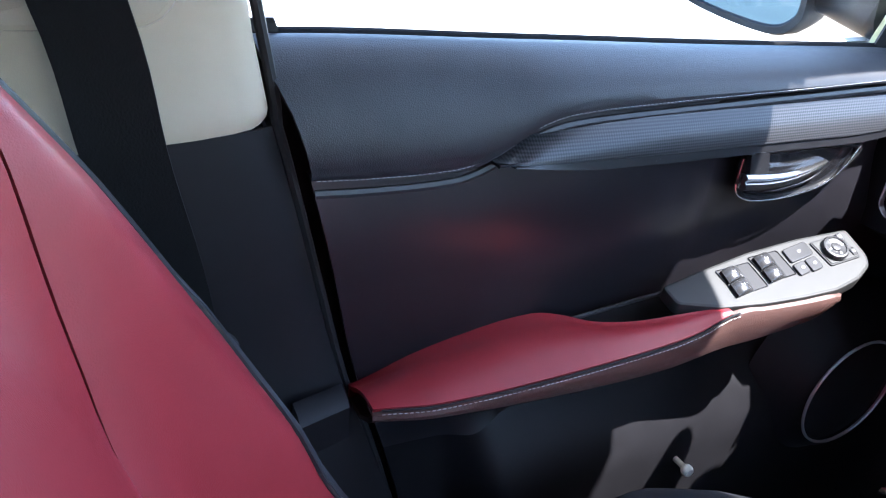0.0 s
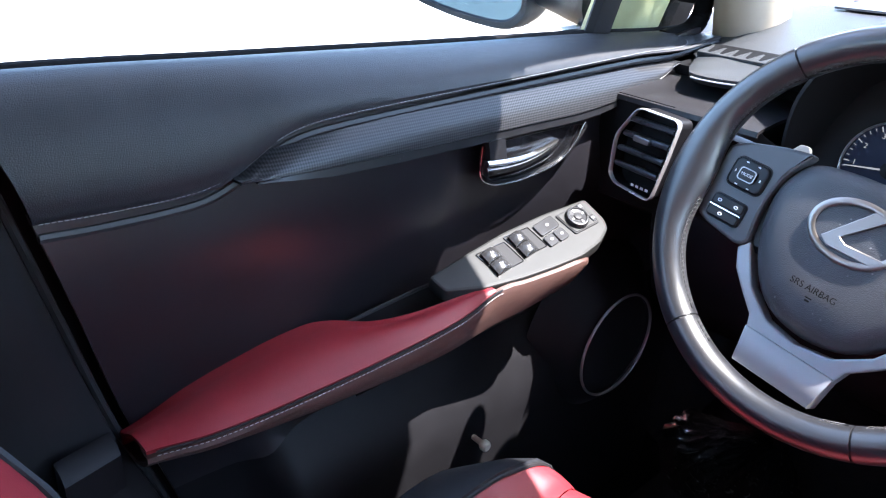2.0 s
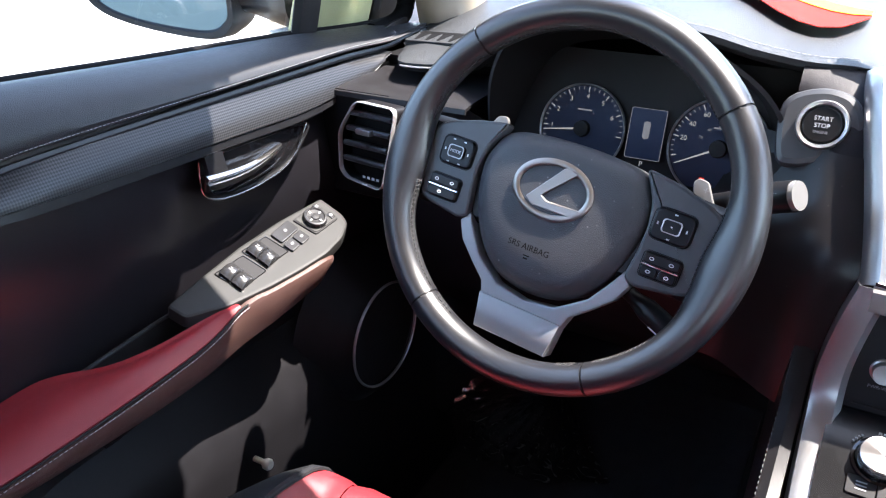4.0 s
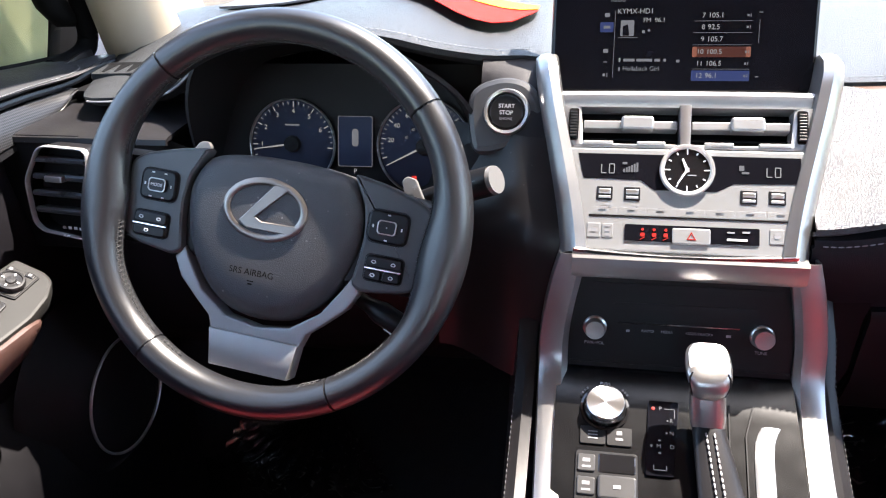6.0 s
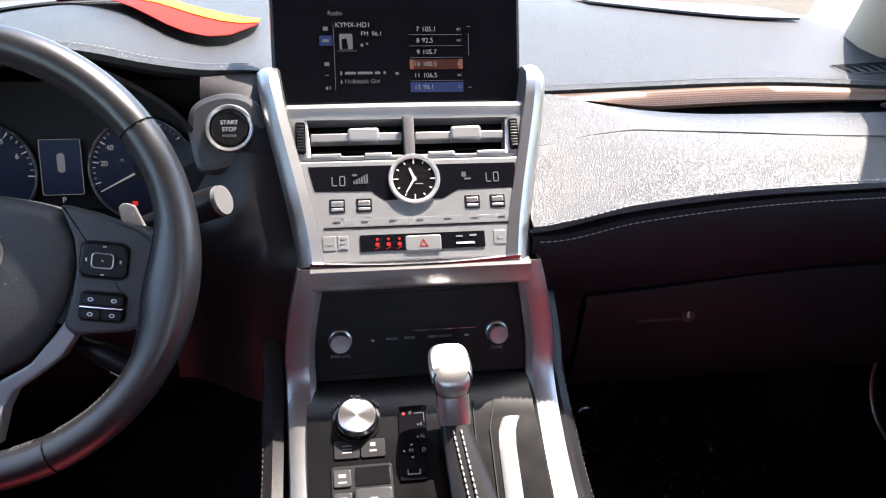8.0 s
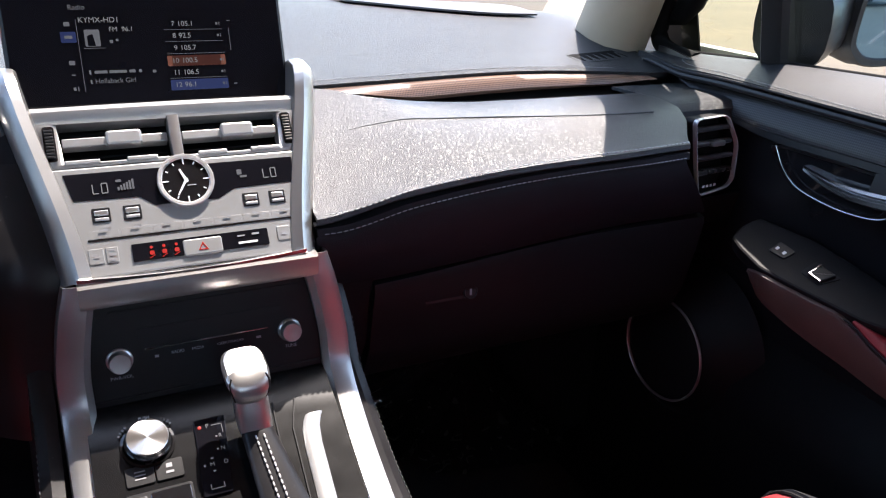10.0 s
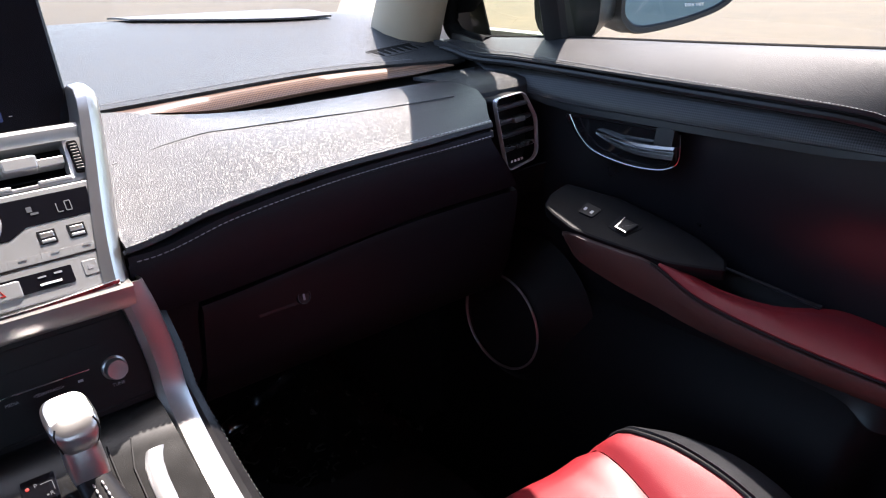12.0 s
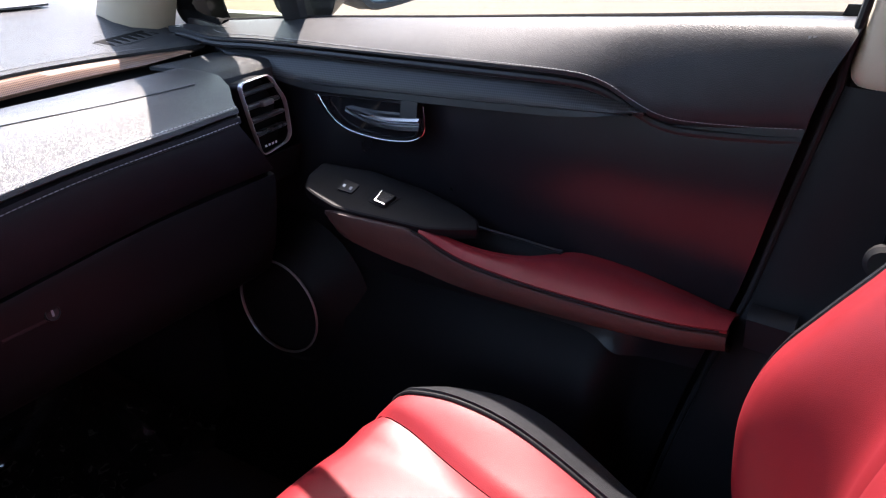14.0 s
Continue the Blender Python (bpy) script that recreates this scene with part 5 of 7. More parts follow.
# ---- steering wheel ----
def steering_wheel():
    w = thing("steering_wheel", "black leather steering wheel, turned slightly, with silver spoke", "steering wheel")
    tilt = radians(23)
    m0 = plane((-0.3477, -0.0688, 0.7326), (0, math.sin(tilt), math.cos(tilt)))
    m = m0 @ pose(0, 0, 0, 0, 0, -8.0)
    R, r = 0.1622, 0.0148

    def ring_pt(a, rad, h):
        return m @ V(rad * math.cos(a), rad * math.sin(a), h)

    def thumb(a):
        """How far the grip swells inwards at the side spokes."""
        d = math.degrees(a)
        return 0.85 * sum(math.exp(-((d - c) / 17) ** 2) for c in (-4, 184, 356))

    def rim(a0, a1, n):
        bm = bmesh.new()
        rows = []
        for a in np.linspace(radians(a0), radians(a1), n):
            row = []
            for q in np.linspace(0, 2 * math.pi, 15)[:-1]:
                k = math.cos(q)
                row.append(ring_pt(a, R + r * k * (1 + (thumb(a) if k < 0 else 0)), r * 1.12 * math.sin(q)))
            rows.append(row)
        loft(bm, rows, True, True)
        return bm
    spans = ((-59.2, 42.3), (43.0, 135.6), (136.3, 235.8), (236.5, 300.1))
    names = ("grip", "upper_rim", "grip", "lower_rim")
    mats = (GRIPSKIN, RIMSKIN, GRIPSKIN, RIMSKIN)
    for (a, b), nm, mt in zip(spans, names, mats):
        part(nm, rim(a, b, max(8, int((b - a) / 2.5))), mt, w)
    # core seen in the seams
    rows = []
    bm = bmesh.new()
    for a in np.linspace(0, 2 * math.pi, 97)[:-1]:
        rows.append([ring_pt(a, R + 0.0138 * math.cos(q), 0.0155 * math.sin(q)) for q in np.linspace(0, 2 * math.pi, 11)[:-1]])
    loft(bm, rows + [rows[0]], True)
    part("core", bm, RUBBER, w)
    # stitched inner edge
    for a0, a1 in ((44, 135), (138, 168), (192, 234), (-24, 16), (-56, -34), (238, 247), (291, 299)):
        bm = bmesh.new()
        for k in range(int((a1 - a0) / 1.7)):
            a = radians(a0 + 1.7 * k)
            inner_edge = 150 if 40 < a0 < 170 else 156
            for q0, q1 in ((inner_edge, inner_edge + 30), (inner_edge + 30, inner_edge)):
                line = []
                for v in (0.0, 0.5, 1.0):
                    q = radians(lerp(q0, q1, v))
                    line.append(ring_pt(a + radians(1.25 * v), R + (r + 0.0003) * math.cos(q) * (1 + thumb(a)), (r * 1.12 + 0.0004) * math.sin(q)))
                tube(bm, line, 0.00024, 5)
        tagged(part("stitching", bm, WHEELTHREAD, w, "grey cross stitching"), kind="stuff")
        seam = [ring_pt(radians(a), R + (r - 0.0003) * math.cos(radians(169)) * (1 + thumb(radians(a))), (r * 1.12) * math.sin(radians(169))) for a in np.linspace(a0, a1, 24)]
        part("seam", tube(bmesh.new(), seam, 0.0009, 5), RUBBER, w)
    # hub pad
    half = [(0.0, 0.050), (0.040, 0.048), (0.068, 0.041), (0.082, 0.020), (0.084, 0.0), (0.078, -0.030), (0.062, -0.062), (0.036, -0.086), (0.0, -0.094)]
    o = half + [(-x, y) for x, y in reversed(half[1:-1])]
    out = [(p.x, p.y) for p in spline([(x, y, 0) for x, y in o], 64, True)]
    bm = bmesh.new()
    rows = []
    for k, h in ((1.0, -0.034), (1.0, -0.010), (0.985, -0.003), (0.95, 0.003), (0.89, 0.0085), (0.83, 0.0115), (0.76, 0.0128), (0.5, 0.0140), (0.22, 0.0145)):
        rows.append([m @ V(x * k, (y + 0.015) * k - 0.015, h - 0.012) for x, y in out])
    loft(bm, rows, True, True)
    part("airbag_cover", bm, PADSKIN, w, "textured black airbag cover")
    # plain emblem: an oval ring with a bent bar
    em = at(m, -0.004, 0.004, 0.0042)
    oo = [(0.0385 * math.cos(a), 0.0275 * math.sin(a)) for a in np.linspace(0, 2 * math.pi, 49)[:-1]]
    ii = [(0.0322 * math.cos(a), 0.0212 * math.sin(a)) for a in np.linspace(0, 2 * math.pi, 49)[:-1]]
    part("emblem_ring", frame_ring(bmesh.new(), oo, ii, em, 0.006, 0.001), EMBLEM, w, "pale metal oval ring")
    bm = bmesh.new()
    plate(bm, [(0.006, 0.0225), (0.0205, 0.0212), (-0.0075, -0.0075), (-0.001, -0.0105), (0.0315, -0.0095), (0.027, -0.0180), (-0.014, -0.0180), (-0.0215, -0.0120)], em, 0.004, 0.0008, h=0.0)
    part("emblem_bar", bm, EMBLEM, w, "pale metal bent bar")
    write("SRS AIRBAG", at(m, -0.0068, -0.0515, 0.0027), 0.0078, SEALBLACK, w)
    bars([(-0.0068, -0.0590, 0.0060, 0.0010), (-0.0068, -0.0615, 0.0040, 0.0014)], at(m, 0, 0, 0.0022), SEALBLACK, w)
    # lower silver spoke, a fork with a broad foot
    hs = [(0.0865, -0.052), (0.078, -0.069), (0.060, -0.086), (0.046, -0.098), (0.041, -0.112), (0.038, -0.1395)]
    inner = [(0.0, -0.0995), (0.030, -0.0945), (0.056, -0.076), (0.073, -0.050), (0.078, -0.041)]
    o = inner[1:] + hs + [(0.0, -0.1405)] + [(-x, y) for x, y in reversed(hs)] + [(-x, y) for x, y in reversed(inner[1:])] + [inner[0]]
    bm = plate(bmesh.new(), o, m, 0.016, 0.002, h=-0.010)
    part("silver_spoke", bm, SILVERPAINT, w, "satin silver forked spoke")
    bm = plate(bmesh.new(), [(-0.042, -0.1075), (0.042, -0.1075), (0.037, -0.1400), (-0.037, -0.1400)], m, 0.010, 0.002, h=-0.0065)
    part("spoke_foot", bm, SILVERPAINT, w)
    # side spokes: grey bezel with two button pods, bright fairing above
    for s in (-1, 1):
        rows = []
        for u in np.linspace(0, 1, 6):
            x = s * lerp(0.070, 0.150, u)
            yt, yb = lerp(0.040, 0.036, u), lerp(-0.050, -0.048, u)
            rows.append([m @ V(x, y, h) for y, h in ((yt, -0.032), (yt, -0.020), (yt - 0.006, -0.014 + 0.002 * u), (yb + 0.006, -0.014 + 0.002 * u), (yb, -0.020), (yb, -0.032))])
        bm = bmesh.new()
        loft(bm, rows, True, True)
        part("side_spoke", bm, SATINBLACK, w)
        bez = [(0.0660, 0.0485), (0.094, 0.0440), (0.1260, 0.0350), (0.1400, 0.0270), (0.1405, 0.0080), (0.1400, -0.015), (0.1360, -0.0415), (0.1220, -0.0460), (0.088, -0.0510), (0.0785, -0.0455), (0.0825, -0.0200), (0.0835, 0.0), (0.0800, 0.0220)]
        part("spoke_bezel", plate(bmesh.new(), poly([(s * x, y) for x, y in bez], 0.006), m, 0.014, 0.003, h=-0.0055), BEZELSKIN, w, "satin grey button bezel")
        cx = s * 0.1040 - (0.0045 if s < 0 else 0.0)
        up = part("button_pod", plate(bmesh.new(), moved(rounded(0.0350, 0.0275, 0.0065), cx, 0.0080), m, 0.010, 0.0022, h=-0.0020), PODSKIN, w, "black button pod")
        part("pod_gap", plate(bmesh.new(), moved(rounded(0.0370, 0.0295, 0.0072), cx, 0.0080), m, 0.006, 0.0, h=-0.0051), RUBBER, w)
        part("select_key", plate(bmesh.new(), moved(rounded(0.0165, 0.0120, 0.0030), cx, 0.0078), m, 0.004, 0.0012, h=0.0004), SATINBLACK, up)
        ro = rounded(0.0165, 0.0120, 0.0030)
        part("key_rim", frame_ring(bmesh.new(), ro, [(x * 0.88, y * 0.84) for x, y in ro], at(m, cx, 0.0078, 0.0010), 0.0008, 0.0002), SILVER, up)
        if s < 0:
            write("MODE", at(m, cx, 0.0078, 0.0006), 0.0040, WHITEINK, up)
        else:
            bars([(cx, 0.0078, 0.0012, 0.0012)], at(m, 0, 0, 0.0006), WHITEINK, up)
        bars([(cx - 0.0125, 0.0078, 0.0012, 0.0026), (cx + 0.0125, 0.0078, 0.0012, 0.0026), (cx - (0.006 if s < 0 else 0), 0.0185, 0.0026, 0.0012), (cx - (0.006 if s < 0 else 0), -0.0030, 0.0026, 0.0012)]
             + ([(cx + 0.006, 0.0185, 0.0026, 0.0012), (cx + 0.006, -0.0030, 0.0026, 0.0012)] if s < 0 else []), at(m, 0, 0, -0.0019), WHITEINK, up)
        cx = s * 0.1062 - (0.0045 if s < 0 else 0.0)
        part("pod_gap", plate(bmesh.new(), moved(rounded(0.0350, 0.0240, 0.0048), cx, -0.0275), m, 0.006, 0.0, h=-0.0051), RUBBER, w)
        lowk = part("button_pod", plate(bmesh.new(), moved(rounded(0.0330, 0.0220, 0.0040), cx, -0.0275), m, 0.010, 0.0012, h=-0.0030), PODSKIN, w)
        part("key", plate(bmesh.new(), moved(rounded(0.0316, 0.0098, 0.0030), cx, -0.0221), m, 0.004, 0.0014, h=-0.0008), PODSKIN, lowk)
        halves = ((0.0, 0.0316),) if s < 0 else ((-0.0080, 0.0150), (0.0080, 0.0150))
        for a, ww in halves:
            part("key", plate(bmesh.new(), moved(rounded(ww, 0.0094, 0.0030), cx + a, -0.0334), m, 0.004, 0.0014, h=-0.0008), PODSKIN, lowk)
        part("key_divider", plate(bmesh.new(), moved(rounded(0.0320, 0.0010, 0.0004), cx, -0.0280), m, 0.002, h=-0.0006), CHROME, lowk)
        for a, b in ((-0.0085, -0.0221), (0.0085, -0.0221)) + (((-0.002, -0.0334),) if s < 0 else ((-0.008, -0.0334), (0.008, -0.0334))):
            g = [(0.0022 * math.cos(q), 0.0016 * math.sin(q)) for q in np.linspace(0, 2 * math.pi, 13)[:-1]]
            part("icon", frame_ring(bmesh.new(), [(cx + a + x, b + y) for x, y in g], [(cx + a + x * 0.6, b + y * 0.5) for x, y in g], at(m, 0, 0, -0.0004), 0.0003, 0.0001), WHITEINK, lowk)
        # shift paddle behind the rim
        o = [(s * 0.104 + 0.006, 0.018), (s * 0.0925 + 0.006, 0.050), (s * 0.0965 + 0.006, 0.0548), (s * 0.1050 + 0.006, 0.0535), (s * 0.116 + 0.006, 0.036), (s * 0.124 + 0.006, 0.016)]
        part("shift_paddle", plate(bmesh.new(), poly(o, 0.0025), at(m, 0, 0, -0.045), 0.005, 0.001), DULLSILVER, w, "silver shift paddle")
        write("+" if s > 0 else "-", at(m, s * 0.1055 + 0.006, 0.0455, -0.0445), 0.010, GREYINK, w)
    # cruise lever behind the rim
    a, b = m0 @ V(0.062, -0.066, -0.040), m0 @ V(0.122, -0.098, -0.032)
    cl = part("cruise_lever", tube(bmesh.new(), [a.lerp(b, k) for k in (0, 0.3, 0.5, 0.96, 1.0)], [0.006, 0.007, 0.0105, 0.0105, 0.009], 14), SATINBLACK, w, "short black cruise lever")
    cm = plane(tuple(a.lerp(b, 0.74) + V(-0.002, -0.0098, -0.002)), (0.36, 0.35, 0.86), tuple((b - a).normalized()))
    bars([(-0.004, 0.005, 0.012, 0.0012), (-0.002, 0.001, 0.014, 0.0012), (0.000, -0.003, 0.012, 0.0012)], cm, WHITEINK, cl)
    # column shroud
    rows = []
    for u in np.linspace(0, 1, 6):
        c = m0 @ V(0, -0.012 - 0.02 * u, lerp(-0.035, -0.17, u))
        hw, hh = lerp(0.052, 0.065, u), lerp(0.045, 0.060, u)
        rows.append([c + V(hw * math.cos(q), 0, hh * math.sin(q)) for q in np.linspace(0, 2 * math.pi, 21)[:-1]])
    bm = bmesh.new()
    loft(bm, rows, True, True)
    part("column_shroud", bm, PLASTIC, w, "black column cover")
    # stalks
    st = thing("column_stalk", "black wiper stalk with a round grey end", "stalk")
    base, tip = m0 @ V(0.095, 0.016, -0.085), m0 @ V(0.187, 0.038, -0.037)
    bm = tube(bmesh.new(), [base.lerp(tip, u) for u in (0, 0.3, 0.6, 0.62, 1.0)], [0.007, 0.008, 0.010, 0.0135, 0.0135], 16)
    part("arm", bm, SATINBLACK, st)
    bm = tube(bmesh.new(), [tip - (tip - base).normalized() * 0.004, tip + (tip - base).normalized() * 0.004], [0.0132, 0.0122], 24)
    part("end_cap", bm, DULLSILVER, st, "pale grey end cap")
    dirv = (tip - base).normalized()
    fm = plane(tuple(base.lerp(tip, 0.80) + V(0, -0.0136, 0.003)), (0, 0.2, 1), tuple(dirv))
    bars([(-0.006, 0.002, 0.004, 0.003), (0.004, 0.004, 0.006, 0.0015), (0.004, 0.0, 0.006, 0.0015)], fm, WHITEINK, st)


EMBLEM = mat("emblem_metal", (0.25, 0.225, 0.205), 0.30, metal=0.9, vary=0.05, rvar=0.05)
WHEELTHREAD = mat("grey_thread", (0.085, 0.085, 0.088), 0.6)
BEZELSKIN = mat("grey_bezel_plastic", (0.055, 0.056, 0.059), 0.40, vary=0.15, spec=0.5, bump=0.1, bscale=1500)
PODSKIN = mat("button_pod_black", (0.006, 0.006, 0.007), 0.30, vary=0.2, spec=0.25)
RIMSKIN = mat("smooth_wheel_leather", (0.0125, 0.0130, 0.0150), 0.31, vary=0.15, bump=0.05, bscale=900, spec=0.80)
GRIPSKIN = mat("wheel_grip_leather", (0.0125, 0.0130, 0.0150), 0.32, vary=0.2, bump=0.08, bscale=700, kind="grain", spec=0.80)
PADSKIN = mat("airbag_skin", (0.042, 0.043, 0.047), 0.5, vary=0.2, bump=0.7, bscale=1100, dust=0.5)
steering_wheel()


# ---- centre stack and console ----
UP = plane((0, 0.005, 0.760), (0, 0.053, 0.077))
LOW = plane((0, -0.040, 0.634), (0, 0.2, 0.98))
CON = plane((0, -0.090, 0.572), (0, 0.88, 0.47))
SCR = plane((0, 0.075, 0.803), (0, 0.30, 0.95))


def display():
    d = thing("display_screen", "wide black display showing a radio list, lit dimly", "screen")
    part("housing", plate(bmesh.new(), moved(rounded(0.232, 0.150, 0.008), -0.003, 0.079), SCR, 0.018, 0.003, h=-0.001), SATINBLACK, d)
    part("glass", plate(bmesh.new(), moved(rounded(0.226, 0.142, 0.006), -0.003, 0.079), SCR, 0.002, 0.0004, h=0.0), DISPLAY, d, "glossy black glass")
    g = at(SCR, 0, 0, 0.0004)
    write("Radio", at(g, -0.067, 0.0885), 0.0058, DIM, d, align="LEFT")
    bars([(-0.0621, 0.0490, 0.0004, 0.060), (-0.0500, 0.0548, 0.0170, 0.0004), (0.0630, 0.0600, 0.0004, 0.020)], g, DIM, d)
    part("menu_tile", plate(bmesh.new(), moved(rounded(0.0120, 0.0090, 0.001), -0.0693, 0.0642), g, 0.0003, h=0.0003), BLUELIT, d)
    bars([(-0.0693, 0.0749, 0.0045, 0.0035), (-0.0693, 0.0642, 0.0060, 0.0025), (-0.0693, 0.0430, 0.0045, 0.0035), (-0.0693, 0.0330, 0.0035, 0.0007), (-0.0700, 0.0214, 0.0022, 0.0026), (-0.0672, 0.0214, 0.0008, 0.0034)], at(g, 0, 0, 0.0003), DIM, d)
    write("KYMX-HD1", at(g, -0.0605, 0.0780), 0.0064, ICON, d, align="LEFT")
    write("FM  96.1", at(g, -0.0373, 0.0701), 0.0056, ICON, d, align="LEFT")
    tile = part("cover_tile", plate(bmesh.new(), moved(rounded(0.0120, 0.0140, 0.001), -0.0510, 0.0632), g, 0.0003, h=0.0004), DIM, d)
    part("cover_shade", plate(bmesh.new(), poly([(-0.0550, 0.0565), (-0.0550, 0.0650), (-0.0505, 0.0665), (-0.0490, 0.0565)], 0.001), g, 0.0002, h=0.0007), DISPLAY, tile)
    bars([(-0.0365, 0.0600, 0.0026, 0.0026), (-0.0318, 0.0612, 0.0022, 0.0018)], g, DIM, d)
    bars([(-0.0565, 0.0348, 0.0016, 0.0036), (-0.0480, 0.0348, 0.0100, 0.0024), (-0.0345, 0.0348, 0.0140, 0.0024), (-0.0230, 0.0348, 0.0050, 0.0024), (-0.0165, 0.0348, 0.0022, 0.0024), (-0.0050, 0.0340, 0.0030, 0.0024), (-0.0565, 0.0268, 0.0014, 0.0032)], g, DIM, d)
    write("Hollaback Girl", at(g, -0.0536, 0.0271), 0.0056, DIM, d, align="LEFT")
    for n, (k, t, y) in enumerate(zip(("7", "8", "9", "10", "11", "12"), ("105.1", "92.5", "105.7", "100.5", "106.5", "96.1"), (0.0740, 0.0638, 0.0532, 0.0422, 0.0319, 0.0212))):
        if n in (3, 5):
            lt = part("list_tile", plate(bmesh.new(), moved(rounded(0.0500, 0.0092, 0.001), 0.0322, y), g, 0.0003, h=0.0002), ORANGELIT if n == 3 else BLUELIT, d)
            if n == 3:
                for e in (0.0090, 0.0550):
                    part("tile_edge", plate(bmesh.new(), moved(rounded(0.0040, 0.0090, 0.001), e, y), g, 0.0003, h=0.0004), ORANGEEDGE, lt)
        else:
            bars([(0.0322, y - 0.0048, 0.0500, 0.0003)], g, DIM, d)
        write(k, at(g, 0.0168, y, 0.0003), 0.0060, ICON, d, align="RIGHT")
        write(t, at(g, 0.0190, y, 0.0003), 0.0062, ICON, d, align="LEFT")
        if n != 2:
            bars([(0.0530, y, 0.0018, 0.0020), (0.0552, y, 0.0006, 0.0028)], at(g, 0, 0, 0.0003), DIM, d)
    bars([(0.0635, 0.0765, 0.0030, 0.0006), (0.0635, 0.0205, 0.0030, 0.0008)], g, DIM, d)


display()

CLIMATE = mat("pale_silver_paint", (0.265, 0.265, 0.262), 0.42, metal=0.4, vary=0.04, bump=0.06, bscale=1800)
stack = thing("centre_stack", "silver-framed centre stack with vents, clock and climate keys", "centre stack")


def centre_stack():
    # side rails of the upper part
    for s in (-1, 1):
        rows = []
        for u in np.linspace(0, 1, 16):
            b = lerp(0.112, -0.076, u)
            a = lerp(0.1215, 0.0875, smooth(0, 1, u) * 0.5 + u * 0.5)
            hw = lerp(0.0095, 0.0110, u)
            back = 0.022 * smooth(0.10, 0.0, u)
            rows.append([UP @ V(s * (a + da), b, h - back) for da, h in ((hw + 0.004, -0.05), (hw + 0.002, -0.006), (hw * 0.7, 0.002), (0, 0.006), (-hw * 0.8, 0.003), (-hw, -0.002), (-hw, -0.04))])
        part("upper_rail", sheet(rows, 0.003), RAILSILVER, stack, "satin silver side rail")
    # bridge under the screen
    rows = []
    for a in np.linspace(-0.112, 0.112, 20):
        c = 0.002 * (1 - (a / 0.112) ** 2)
        rows.append([UP @ V(a, b, h) for b, h in ((0.072, -0.035), (0.071, -0.006 + c), (0.066, -0.002 + c), (0.058, -0.003 + c), (0.0555, -0.005 + c), (0.055, -0.02))])
    part("bridge", sheet(rows, 0.002), SILVERPAINT, stack, "silver bridge under the screen")
    # backing body
    bm = plate(bmesh.new(), [(-0.112, 0.075), (0.112, 0.075), (0.085, -0.078), (-0.085, -0.078)], UP, 0.02, h=-0.048)
    part("body", bm, SEALBLACK, stack)
    # air outlets
    part("vent_frame", frame_ring(bmesh.new(), [(-0.106, 0.055), (0.0, 0.055), (0.106, 0.055), (0.0985, 0.018), (0.0, 0.018), (-0.0985, 0.018)], [(-0.0885, 0.0544), (0.0, 0.0544), (0.0885, 0.0544), (0.0860, 0.0215), (0.0, 0.0215), (-0.0860, 0.0215)], UP, 0.018, 0.001), SILVERPAINT, stack, "silver outlet frame", 60)
    part("outlet_divider", plate(bmesh.new(), [(-0.0048, 0.056), (0.0048, 0.056), (0.0042, 0.017), (-0.0042, 0.017)], UP, 0.016, 0.001, h=0.003), SILVER, stack)
    for s in (-1, 1):
        cx = s * 0.046
        bm = bmesh.new()
        plate(bm, moved(rounded(0.080, 0.0075, 0.001), cx, 0.0395), UP, 0.012, 0.001, h=-0.003)
        part("silver_slat", bm, SILVERPAINT, stack, "silver cross slat")
        for b in (0.049, 0.029, 0.0235):
            part("black_slat", plate(bmesh.new(), moved(rounded(0.080, 0.0022, 0.0006), cx, b), UP, 0.012, 0.0005, h=-0.012), SEALBLACK, stack)
        part("outlet_slider", plate(bmesh.new(), moved(rounded(0.0275, 0.0125, 0.003), s * 0.046 + (0.005 if s > 0 else 0.006), 0.0395), UP, 0.010, 0.002, h=0.004), SILVERPAINT, stack, "silver outlet slider")
        part("lower_tab", plate(bmesh.new(), moved(rounded(0.024, 0.004, 0.001), s * 0.028, 0.0215), UP, 0.006, 0.001, h=0.001), SILVERPAINT, stack)
        part("lower_tab", plate(bmesh.new(), moved(rounded(0.026, 0.004, 0.001), s * 0.073, 0.0215), UP, 0.006, 0.001, h=0.001), SILVERPAINT, stack)
        wl = part("thumb_wheel_well", plate(bmesh.new(), moved(rounded(0.0085, 0.029, 0.002), s * 0.0945, 0.038), UP, 0.004, h=0.0012), GLOSSBLACK, stack)
        for k in range(9):
            part("wheel_rib", plate(bmesh.new(), moved(rounded(0.0062, 0.0018, 0.0004), s * 0.0945, 0.027 + 0.0027 * k), UP, 0.003, 0.0004, h=0.0028), SATINBLACK, wl)
    # climate panel
    part("climate_panel", plate(bmesh.new(), [(-0.096, 0.0165), (0.096, 0.0165), (0.091, -0.060), (0.084, -0.0735), (-0.082, -0.0735), (-0.088, -0.060)], UP, 0.014, 0.0015, h=0.0015), CLIMATE, stack, "silver climate control panel")
    part("display_strip", plate(bmesh.new(), [(-0.089, 0.0115), (0.093, 0.0110), (0.0915, -0.0115), (0.040, -0.0125), (0.026, -0.020), (-0.024, -0.020), (-0.036, -0.0115), (-0.084, -0.0105)], UP, 0.004, 0.0003, h=0.0020), DISPLAY, stack, "dark display strip")
    t = at(UP, 0, 0, 0.0021)
